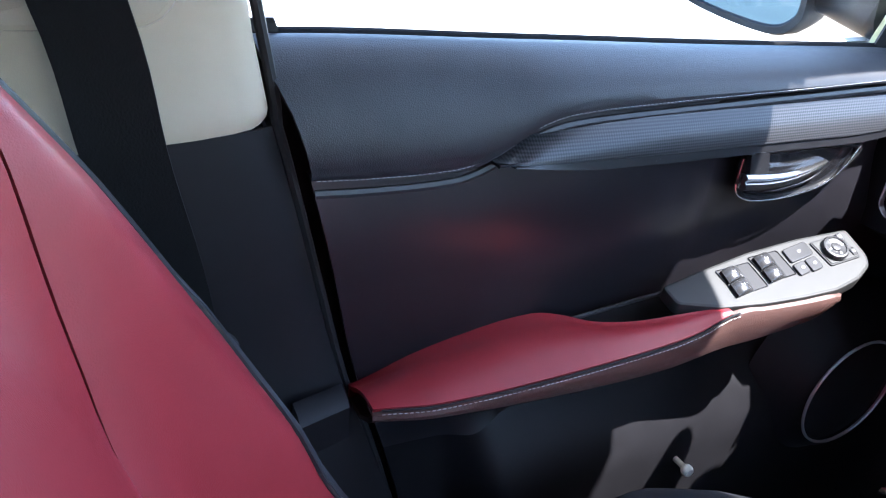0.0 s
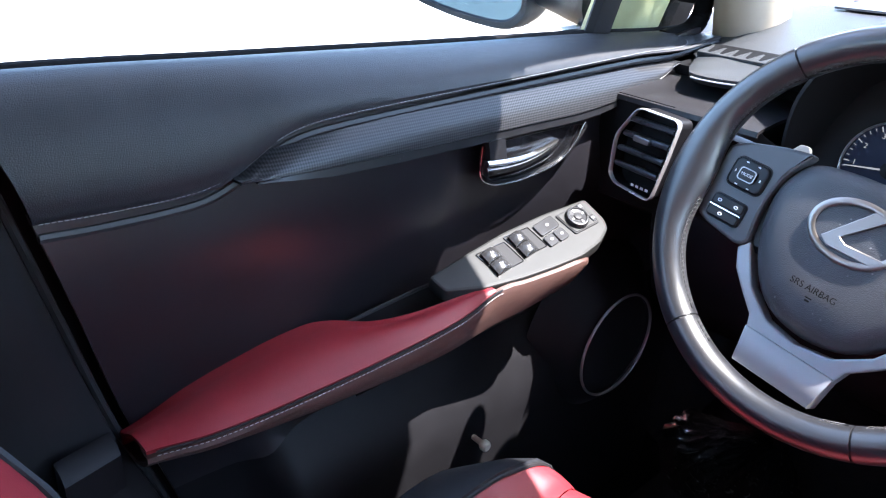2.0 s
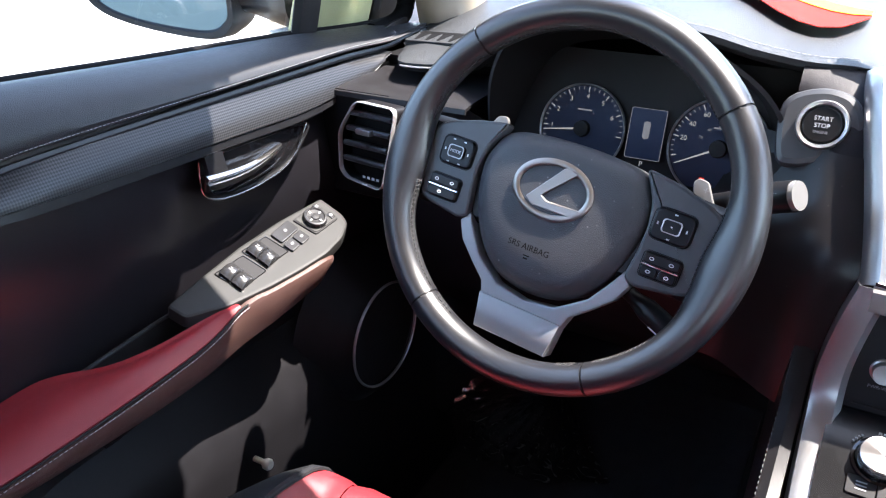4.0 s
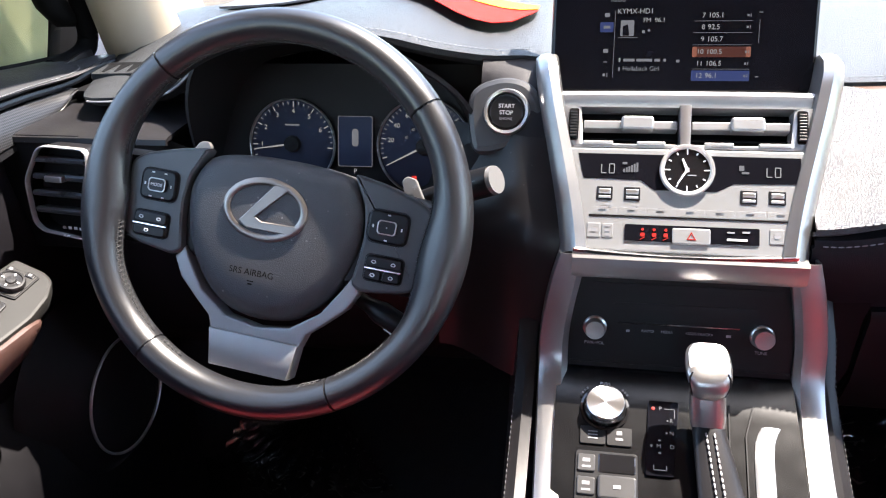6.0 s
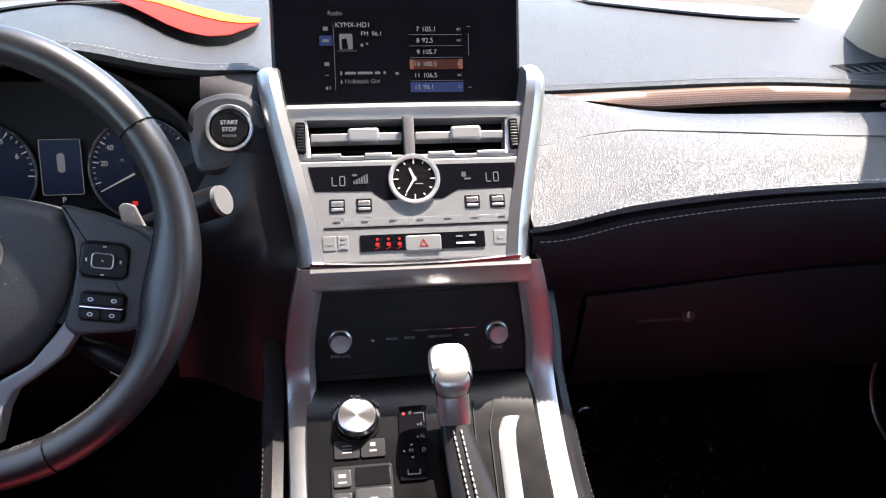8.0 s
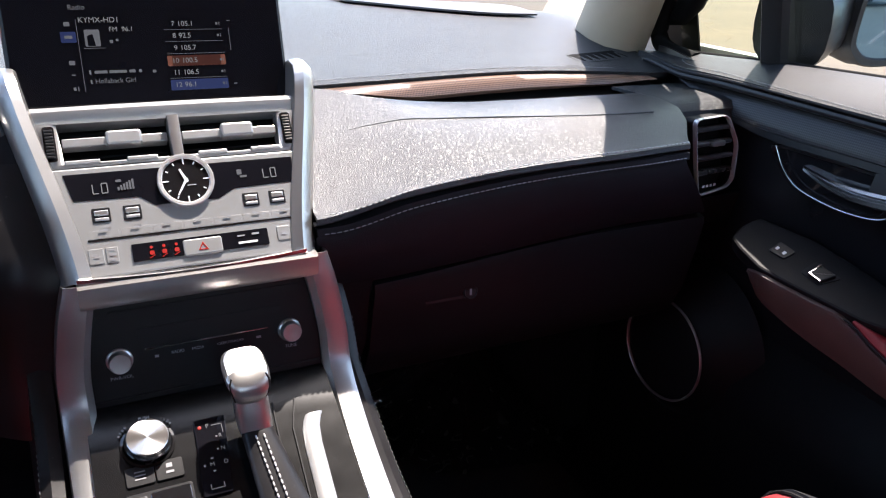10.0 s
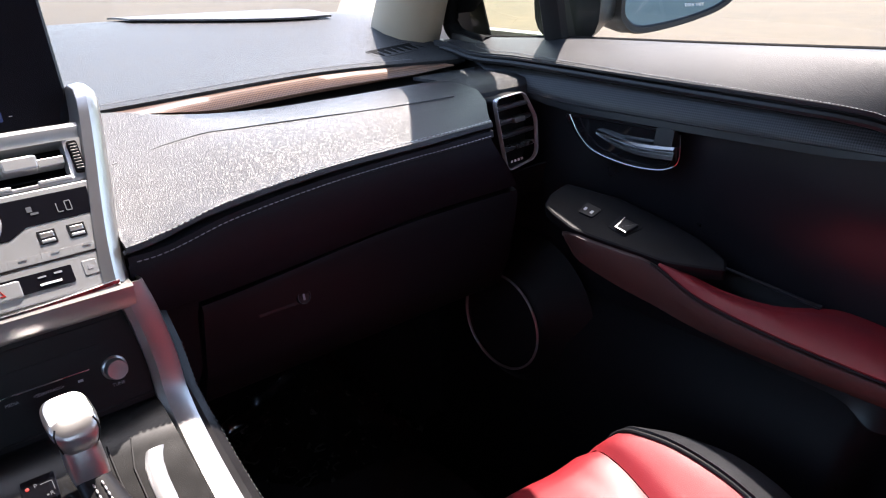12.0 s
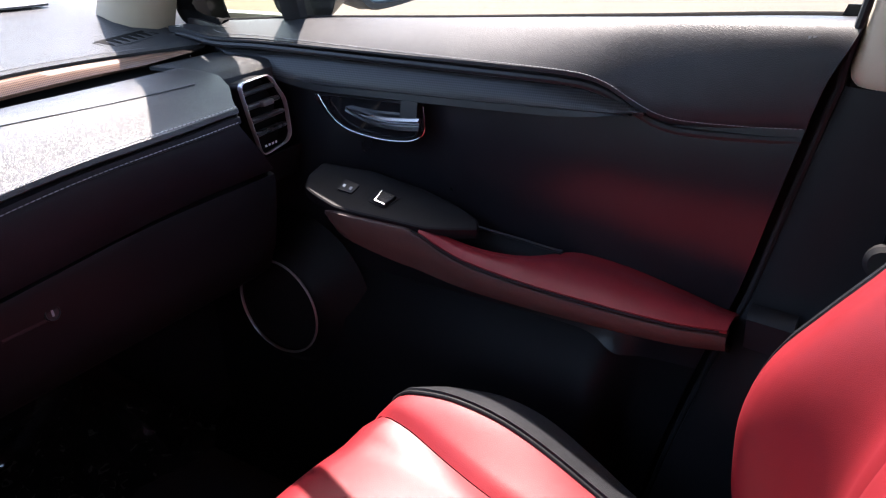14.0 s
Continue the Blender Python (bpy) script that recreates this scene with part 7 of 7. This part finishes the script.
# ---- front seats ----
def seat(cx, side, dy=0.0):
    s = 1 if cx > 0 else -1    # outer side
    st = thing("front_seat", "red leather bucket seat with black sides, %s" % side, "car seat", "front seats")
    HW = 0.285

    def fold(v):
        """Seam between the seat's centre and its bolsters."""
        return lerp(0.70, 0.52, smooth(0.0, 0.5, v))

    def cush(u, v):
        """u across (-1 inner, 1 outer), v from front 0 to rear 1."""
        a = abs(u)
        y = lerp(-0.094, -0.66, v) - (0.100 if u > 0 else 0.030) * a ** 3 * (1 - v) ** 2
        z = 0.362 + 0.040 * smooth(0.45, 0.88, a) - 0.030 * smooth(0.93, 1.0, a) - 0.03 * v + 0.02 * math.sin(math.pi * min(1, v * 1.5))
        z -= 0.080 * (1 - smooth(0.0, 0.16, v)) ** 2
        z -= 0.006 * math.exp(-((a - fold(v)) / 0.03) ** 2)
        x = u * HW * (1 - (0.10 if u > 0 else 0.02) * (1 - smooth(0, 0.25, v)) * a) * (1 - 0.14 * smooth(0.35, 0.9, v))
        z -= 0.035 * smooth(0.25, 0.8, v) * smooth(0.5, 0.9, a)
        x, y, z = 0.9 * (cx * s + x) - 0.0065, 0.9 * y - 0.066, 0.9 * z + 0.0957
        if s < 0:
            # the driver's cushion is set a little higher and further forward
            y, z = y + 0.016, z + 0.016
        return V(s * max(x, 0.162), y, z)

    part("seat_centre", sheet([[cush(lerp(-fold(v), fold(v), w), v) for w in np.linspace(0, 1, 25)] for v in np.linspace(0, 1, 34)], 0.012), RED, st, "red leather seat centre")
    for k in (-1, 1):
        part("seat_bolster", sheet([[cush(k * lerp(fold(v) + 0.004, 0.79, w), v) for w in np.linspace(0, 1, 12)] for v in np.linspace(0.02, 1, 34)], 0.012), RED, st)
    for k in (-1, 1):
        rows = []
        for v in np.linspace(0.0, 0.062, 6):
            c = lerp(fold(v) + 0.002, 0.792, (v / 0.062) ** 1.6 * 0.92)
            rows.append([cush(k * lerp(c, 0.794, w), v) + V(0, 0.0008, 0.0022) for w in np.linspace(0, 1, 5)])
        part("front_insert", sheet(rows, 0.003), INSERTGREY, st, "small pale grey insert")
    for k in (-1, 1):
        rows = []
        for v in np.linspace(0.0, 1.0, 24):
            a, b = cush(k * 0.794, v), cush(k * 1.0, v)
            rows.append([a, a.lerp(b, 0.5) + V(0, 0, 0.004), b, b + V(s * k * 0.004, 0, -0.05), b + V(-s * k * 0.01, 0, -0.19)])
        part("side_cover", sheet(rows, 0.006), LEATHER, st, "black leather side")
        part("piping", tube(bmesh.new(), [cush(k * 0.792, v) + V(0, 0, 0.0012) for v in np.linspace(0.02, 0.98, 60)], 0.0022, 6), VINYL, st)
    rows = [[cush(u, 0.0) + V(0, d, -z) for u in np.linspace(-1, 1, 20)] for d, z in ((0, 0), (-0.004, 0.03), (-0.02, 0.12), (-0.05, 0.18))]
    part("front_cover", sheet(rows, 0.006), LEATHER, st)
    for k in (-1, 1):
        rows = [[V(cx + k * 0.20 + dx, y, z) for dx in (-0.02, 0.02)] for y, z in ((-0.20, 0.062), (-0.20, 0.24), (-0.60, 0.22), (-0.60, 0.062))]
        part("rail", sheet(rows, 0.01), RUBBER, st)

    def bfold(v):
        """Seam between the back's centre and its bolsters, running outwards as it climbs."""
        return min(0.76, max(0.34, 0.43 + 1.5 * (0.36 + 0.605 * v - 0.71)))

    def back(u, v):
        """u across, v from the hinge 0 to the shoulder 1."""
        a = abs(u)
        z = lerp(0.36, 0.965, v) - 0.07 * smooth(0.55, 1.0, a) * smooth(0.65, 1.0, v)
        crest = dy + (0.015 * smooth(0.55, 0.80, z) + 0.010 * smooth(0.62, 0.55, z) if s < 0 else 0.0) + interp(z, [(0.36, -0.615), (0.42, -0.592), (0.48, -0.586), (0.53, -0.588), (0.58, -0.605), (0.63, -0.638), (0.68, -0.674), (0.72, -0.700), (0.77, -0.728), (0.84, -0.762), (0.90, -0.798), (0.965, -0.845)])
        flat = dy + interp(z, [(0.36, -0.675), (0.55, -0.685), (0.75, -0.755), (0.965, -0.855)])
        y = lerp(flat, crest, smooth(0.42, 0.74, a)) - 0.10 * smooth(0.80, 1.0, a) ** 1.5
        y -= 0.006 * math.exp(-((a - bfold(v)) / 0.03) ** 2)
        x = u * HW * (1 - 0.22 * smooth(0.55, 1.0, v)) * 0.97
        return V(cx + s * x, y, z)
    part("back_centre", sheet([[back(lerp(-bfold(v), bfold(v), w), v) for w in np.linspace(0, 1, 25)] for v in np.linspace(0, 1, 40)], 0.012), RED, st, "red leather backrest centre")

    def edge(k, v):
        """Where a back bolster ends; low down the driver's outer one leaves a broad black side."""
        return 0.84 if k < 0 or s > 0 else lerp(0.655, 0.84, smooth(0.38, 0.66, v))
    for k in (-1, 1):
        part("back_bolster", sheet([[back(k * lerp(bfold(v) + 0.004, edge(k, v), w), v) for w in np.linspace(0, 1, 16)] for v in np.linspace(0, 1, 40)], 0.012), RED, st)
    for k in (-1, 1):
        rows = []
        for v in np.linspace(0, 1, 24):
            a, b = back(k * (edge(k, v) + 0.002), v), back(k * 1.0, v)
            rows.append([a, a.lerp(b, 0.5) + V(s * k * 0.004, 0, 0), b, b + V(-s * k * 0.01, -0.05, 0), b + V(-s * k * 0.05, -0.10, 0)])
        part("back_side", sheet(rows, 0.006), LEATHER, st)
        part("piping", tube(bmesh.new(), [back(k * (edge(k, v) + 0.001), v) + V(s * k * 0.001, 0.001, 0) for v in np.linspace(0.02, 0.98, 60)], 0.0022, 6), VINYL, st)
    rows = [[back(u, 1.0) + V(0, dy, dz) for u in np.linspace(-1, 1, 20)] for dy, dz in ((0, 0), (-0.015, 0.012), (-0.06, 0.012), (-0.10, -0.01))]
    part("back_top", sheet(rows, 0.006), RED, st)
    rows = [[V(cx + x, lerp(-0.80, -0.93, u), lerp(0.36, 0.95, u)) for x in np.linspace(-0.21, 0.21, 6)] for u in np.linspace(0, 1, 6)]
    part("back_shell", sheet(rows, 0.01), PLASTIC, st)
    # headrest
    for k in (-1, 1):
        part("headrest_post", tube(bmesh.new(), [V(cx + k * 0.05, -0.885, 0.95), V(cx + k * 0.05, -0.90, 1.05)], 0.006, 10), CHROME, st)
    rows = []
    for z, k in ((1.015, 0.75), (1.03, 0.95), (1.08, 1.0), (1.14, 0.97), (1.18, 0.85), (1.195, 0.6)):
        rows.append([V(cx + 0.125 * k * math.copysign(abs(math.cos(q)) ** 0.6, math.cos(q)), -0.90 + 0.05 * k * math.copysign(abs(math.sin(q)) ** 0.6, math.sin(q)), z) for q in np.linspace(0, 2 * math.pi, 25)[:-1]])
    bm = bmesh.new()
    loft(bm, rows, True, True)
    part("headrest", bm, RED, st)
    return st


seat(-0.355, "driver's", 0.010)
seat(0.355, "passenger's")


# ---- mirrors outside ----
def wing_mirror(s):
    w = thing("wing_mirror", "outside mirror in a dark housing on a broad black foot", "wing mirror", "wing mirrors")
    o, n = (V(-0.88, 0.101, 0.824), V(0.35, -1, 0.30)) if s < 0 else (V(0.88, 0.075, 0.841), V(-0.35, -1, 0.09))
    n.normalize()
    m = plane(tuple(o), (0, 0, 1), tuple(V(0, 0, 1).cross(n)))
    half = [(0.0, 0.006), (0.009, -0.020), (0.032, -0.032), (0.08, -0.0295), (0.14, -0.019), (0.19, -0.003), (0.216, 0.022), (0.214, 0.060), (0.17, 0.092), (0.06, 0.104), (0.012, 0.086)]
    out = [(p.x, p.y) for p in spline([(s * a, b, 0) for a, b in half], 66, True)]
    cx, cy = s * 0.108, 0.036

    def ring(k, h):
        return [m @ V(cx + (x - cx) * (1 - (1 - k) * 0.6), cy + (y - cy) * k, h) for x, y in out]
    bm = bmesh.new()
    bm.faces.new([bm.verts.new(p) for p in ring(0.83, -0.004)])
    part("mirror_glass", bm, MIRROR, w, "mirror glass reflecting lot and sky")
    bm = bmesh.new()
    loft(bm, [ring(0.80, -0.010), ring(0.83, -0.002), ring(0.86, 0.001), ring(0.97, 0.002), ring(1.0, -0.004), ring(1.0, -0.02)], True)
    part("rim", bm, RUBBER, w)
    bm = bmesh.new()
    loft(bm, [ring(k, h) for k, h in ((0.995, -0.016), (1.02, -0.035), (0.97, -0.075), (0.80, -0.11), (0.4, -0.13))], True, True)
    part("housing", bm, PLASTIC, w, "dark housing")
    bm = bmesh.new()
    rows = []
    for u in np.linspace(0, 1, 8):
        c = V(s * lerp(0.770, 0.90, u), lerp(0.135 if s < 0 else 0.082, o.y + 0.045, u), lerp(0.865, 0.875, u))
        hw, hh = lerp(0.060, 0.030, smooth(0, 1, u)), lerp(0.056, 0.050, u)
        rows.append([c + V(0, hw * math.copysign(abs(math.cos(q)) ** 0.7, math.cos(q)), hh * math.copysign(abs(math.sin(q)) ** 0.7, math.sin(q))) for q in np.linspace(0, 2 * math.pi, 21)[:-1]])
    loft(bm, rows, True, True)
    part("foot", bm, SATINBLACK, w, "broad black foot")
    if s > 0:
        write("THAN THEY", at(m, 0.135, 0.004, -0.0035), 0.0065, WHITEINK, w)


wing_mirror(-1)
wing_mirror(1)


# ---- paper in the corner windows, card on the dash ----
def papers():
    for s in (-1, 1):
        rows = [[V(s * (lerp(0.752, 0.612, (z - 0.82) / 0.45) + 0.004), y, z) for z in np.linspace(0.800, 1.00, 5)] for y in np.linspace(0.238 if s < 0 else 0.222, 0.300, 4)]
        tagged(obj("trim_corner", sheet(rows, 0.003), RUBBER), "black border at the corner window's front", "trim", kind="structure")
        if s < 0:
            p = thing("window_sheet", "pale yellow paper sheet behind the corner window", "paper sheet")
            rows = [[V(s * (lerp(0.752, 0.612, (z - 0.82) / 0.45) + 0.012), y, z) for z in np.linspace(0.808, 1.02, 5)] for y in np.linspace(0.072, 0.275, 5)]
            part("sheet", sheet(rows, 0.0004), PAPERYELLOW, p)
            bm = bmesh.new()
            random.seed(5)
            for k in range(8):
                z = 0.868 + 0.009 * k
                L = random.uniform(0.015, 0.032)
                x = lerp(0.752, 0.612, (z - 0.82) / 0.45) + 0.0105
                rows = [[V(s * x, 0.118, z), V(s * x, 0.118 + L, z)], [V(s * (x - 0.001), 0.118, z + 0.0022), V(s * (x - 0.001), 0.118 + L, z + 0.0022)]]
                loft(bm, rows)
            part("print", bm, GREYINK, p)
    c = thing("paper_card", "red and orange card lying on the dashboard", "card")
    rows = []
    for u in np.linspace(0, 1, 14):
        x = lerp(-0.40, -0.145, u)
        yf = interp(u, [(0, 0.40), (0.35, 0.28), (0.6, 0.20), (0.8, 0.165), (0.93, 0.19), (1, 0.25)])
        yb = lerp(0.43, 0.30, u)
        r = []
        for w in np.linspace(0, 1, 5):
            y = lerp(yf, yb, w)
            uu = (y - lip_y(x)) / (dash_back(x) - lip_y(x))
            z = lerp(lip_z(x), 0.838, smooth(0, 1, uu)) + 0.012 * math.sin(math.pi * uu) + 0.004 + 0.006 * (1 - w)
            r.append(V(x, y, z))
        rows.append(r)
    part("card", sheet(rows, 0.0008), PAPERRED, c)
    rows2 = [[r[3] + V(0, 0, 0.0015), r[4] + V(0, 0.03, 0.0015)] for r in rows]
    part("orange_band", sheet(rows2, 0.0006), PAPERORANGE, c)


papers()


# ---- footwells: film-covered mats, seat lever ----
def film(ax, ay, a0, a1, r0, r1, folds, amp, seed):
    """Crumpled clear film: folds that fan out from one gathered end."""
    t = thing("floor_film", "crumpled clear plastic film lying on the floor mat", "plastic film", "floor films")
    rows = []
    for i in range(120):
        u = i / 119
        a = radians(lerp(a0, a1, u))
        r = []
        for j in range(48):
            v = j / 47
            rad = lerp(r0, r1, v) * (1 + 0.12 * noise.noise(V(u * 5, seed, 0)))
            x, y = ax + rad * math.cos(a), ay + rad * math.sin(a)
            q = V(x * 8 + seed, y * 8, seed)
            f = (u + 0.05 * noise.noise(q) * v) * folds
            ridge = (1 - abs(2 * (f % 1.0) - 1)) ** 4
            h = amp * ridge * math.sin(math.pi * min(1, 0.1 + v)) * (0.5 + abs(noise.noise(q * 0.7))) + 0.004 * noise.noise(q * 3) + 0.012 * abs(noise.noise(q * 4.5))
            r.append(V(x, y, 0.098 + max(0.0, h) + max(0, y - 0.55) * 0.7))
        rows.append(r)
    f = part("film", sheet(rows), FILM, t)
    f.visible_shadow = False


film(-0.53, 0.50, 200, 310, 0.02, 0.26, 14, 0.045, 4)
film(0.62, 0.62, 190, 285, 0.03, 0.36, 6, 0.040, 9)


def floor_mat(cx):
    rows = [[V(cx + x, y, z) for x in np.linspace(-0.22, 0.22, 8)] for y, z in ((0.62, 0.105), (0.50, 0.082), (0.20, 0.075), (-0.05, 0.073))]
    tagged(obj("floor_mat", sheet(rows, 0.012), CARPET), "black carpet floor mat", "floor mat", "floor mats")


floor_mat(-0.40)
floor_mat(0.40)


# ---- white car parked alongside ----
def parked_car(spot, paint, label):
    c = thing("parked_car", label, "car", "parked cars")
    rows = []
    side = [(0.0, -0.12), (-0.03, 0.0), (0.02, 0.25), (0.03, 0.45), (0.0, 0.62), (-0.05, 0.70), (-0.09, 0.74)]
    for y in np.linspace(-2.1, 2.5, 24):
        end = smooth(1.7, 2.5, y) + smooth(-1.6, -2.1, y)
        x0 = -1.95 - 0.20 * end ** 2
        top = 0.74 - 0.10 * smooth(0.9, 2.4, y)
        prof = [V(x0 + dx, y, -0.20 + (z + 0.20) * (top + 0.20) / 0.94) for dx, z in side]
        prof += [V(-2.5, y, top + 0.05), V(-3.1, y, top + 0.05), V(-3.72, y, top - 0.04), V(-3.75, y, -0.15)]
        rows.append(prof)
    bm = bmesh.new()
    loft(bm, rows, False, True)
    part("body", bm, paint, c, "white painted body")
    rows = []
    for y, h in ((-2.0, 0.0), (-1.6, 0.42), (-0.9, 0.56), (0.0, 0.55), (0.5, 0.40), (1.1, 0.0)):
        rows.append([V(-2.08 - 0.35 * h, y, 0.735 + h * 0.97), V(-2.3 - 0.2 * h, y, 0.745 + h), V(-3.35 + 0.2 * h, y, 0.745 + h), V(-3.6 + 0.35 * h, y, 0.735 + h * 0.97)])
    bm = bmesh.new()
    loft(bm, rows)
    part("cabin", bm, paint, c)
    for y in (-1.35, 1.45):
        m = plane((-1.955, y, -0.08), (0, 0, 1), (0, 1, 0))
        part("wheel", lathe(bmesh.new(), [(0.34, -0.20), (0.34, -0.02), (0.31, 0.01), (0.24, 0.012), (0.22, -0.02), (0.02, -0.03)], m, 32), RUBBER, c)
    for y in (-0.55, 0.55):
        m = plane((-1.915, y - 0.35, 0.47), (0, 0, 1), (0, 1, 0))
        part("door_handle", plate(bmesh.new(), rounded(0.20, 0.035, 0.015), m, 0.05, 0.008, h=0.02), paint, c)
    roof = []
    for y, h in ((-1.55, 0.10), (-1.35, 0.40), (-0.6, 0.46), (0.35, 0.38), (0.85, 0.06)):
        x = -2.085 - 0.30 * h
        roof.append([V(x + 0.012, y, 0.78), V(x + 0.008 - 0.05 * h, y, 0.78 + h * 0.95)])
    part("side_window", sheet(roof), GLOSSBLACK, c, "dark side window")
    c.matrix_world = spot
    return c


WHITEPAINT = mat("white_car_paint", (0.78, 0.78, 0.77), 0.3, vary=0.03, coat=0.6)
parked_car(pose(-0.9, 0, 0), WHITEPAINT, "plain white car parked alongside in the sun")
GREYPAINT = mat("grey_car_paint", (0.20, 0.21, 0.22), 0.3, metal=0.3, vary=0.03, coat=0.6)
parked_car(pose(5.2, -19.0, 0, 0, 0, 90), GREYPAINT, "grey car parked across the lot")
parked_car(pose(9.6, -19.5, 0, 0, 0, 90), WHITEPAINT, "white car parked across the lot")
parked_car(pose(-1.5, -20.0, 0, 0, 0, 90), GREYPAINT, "grey car parked across the lot")
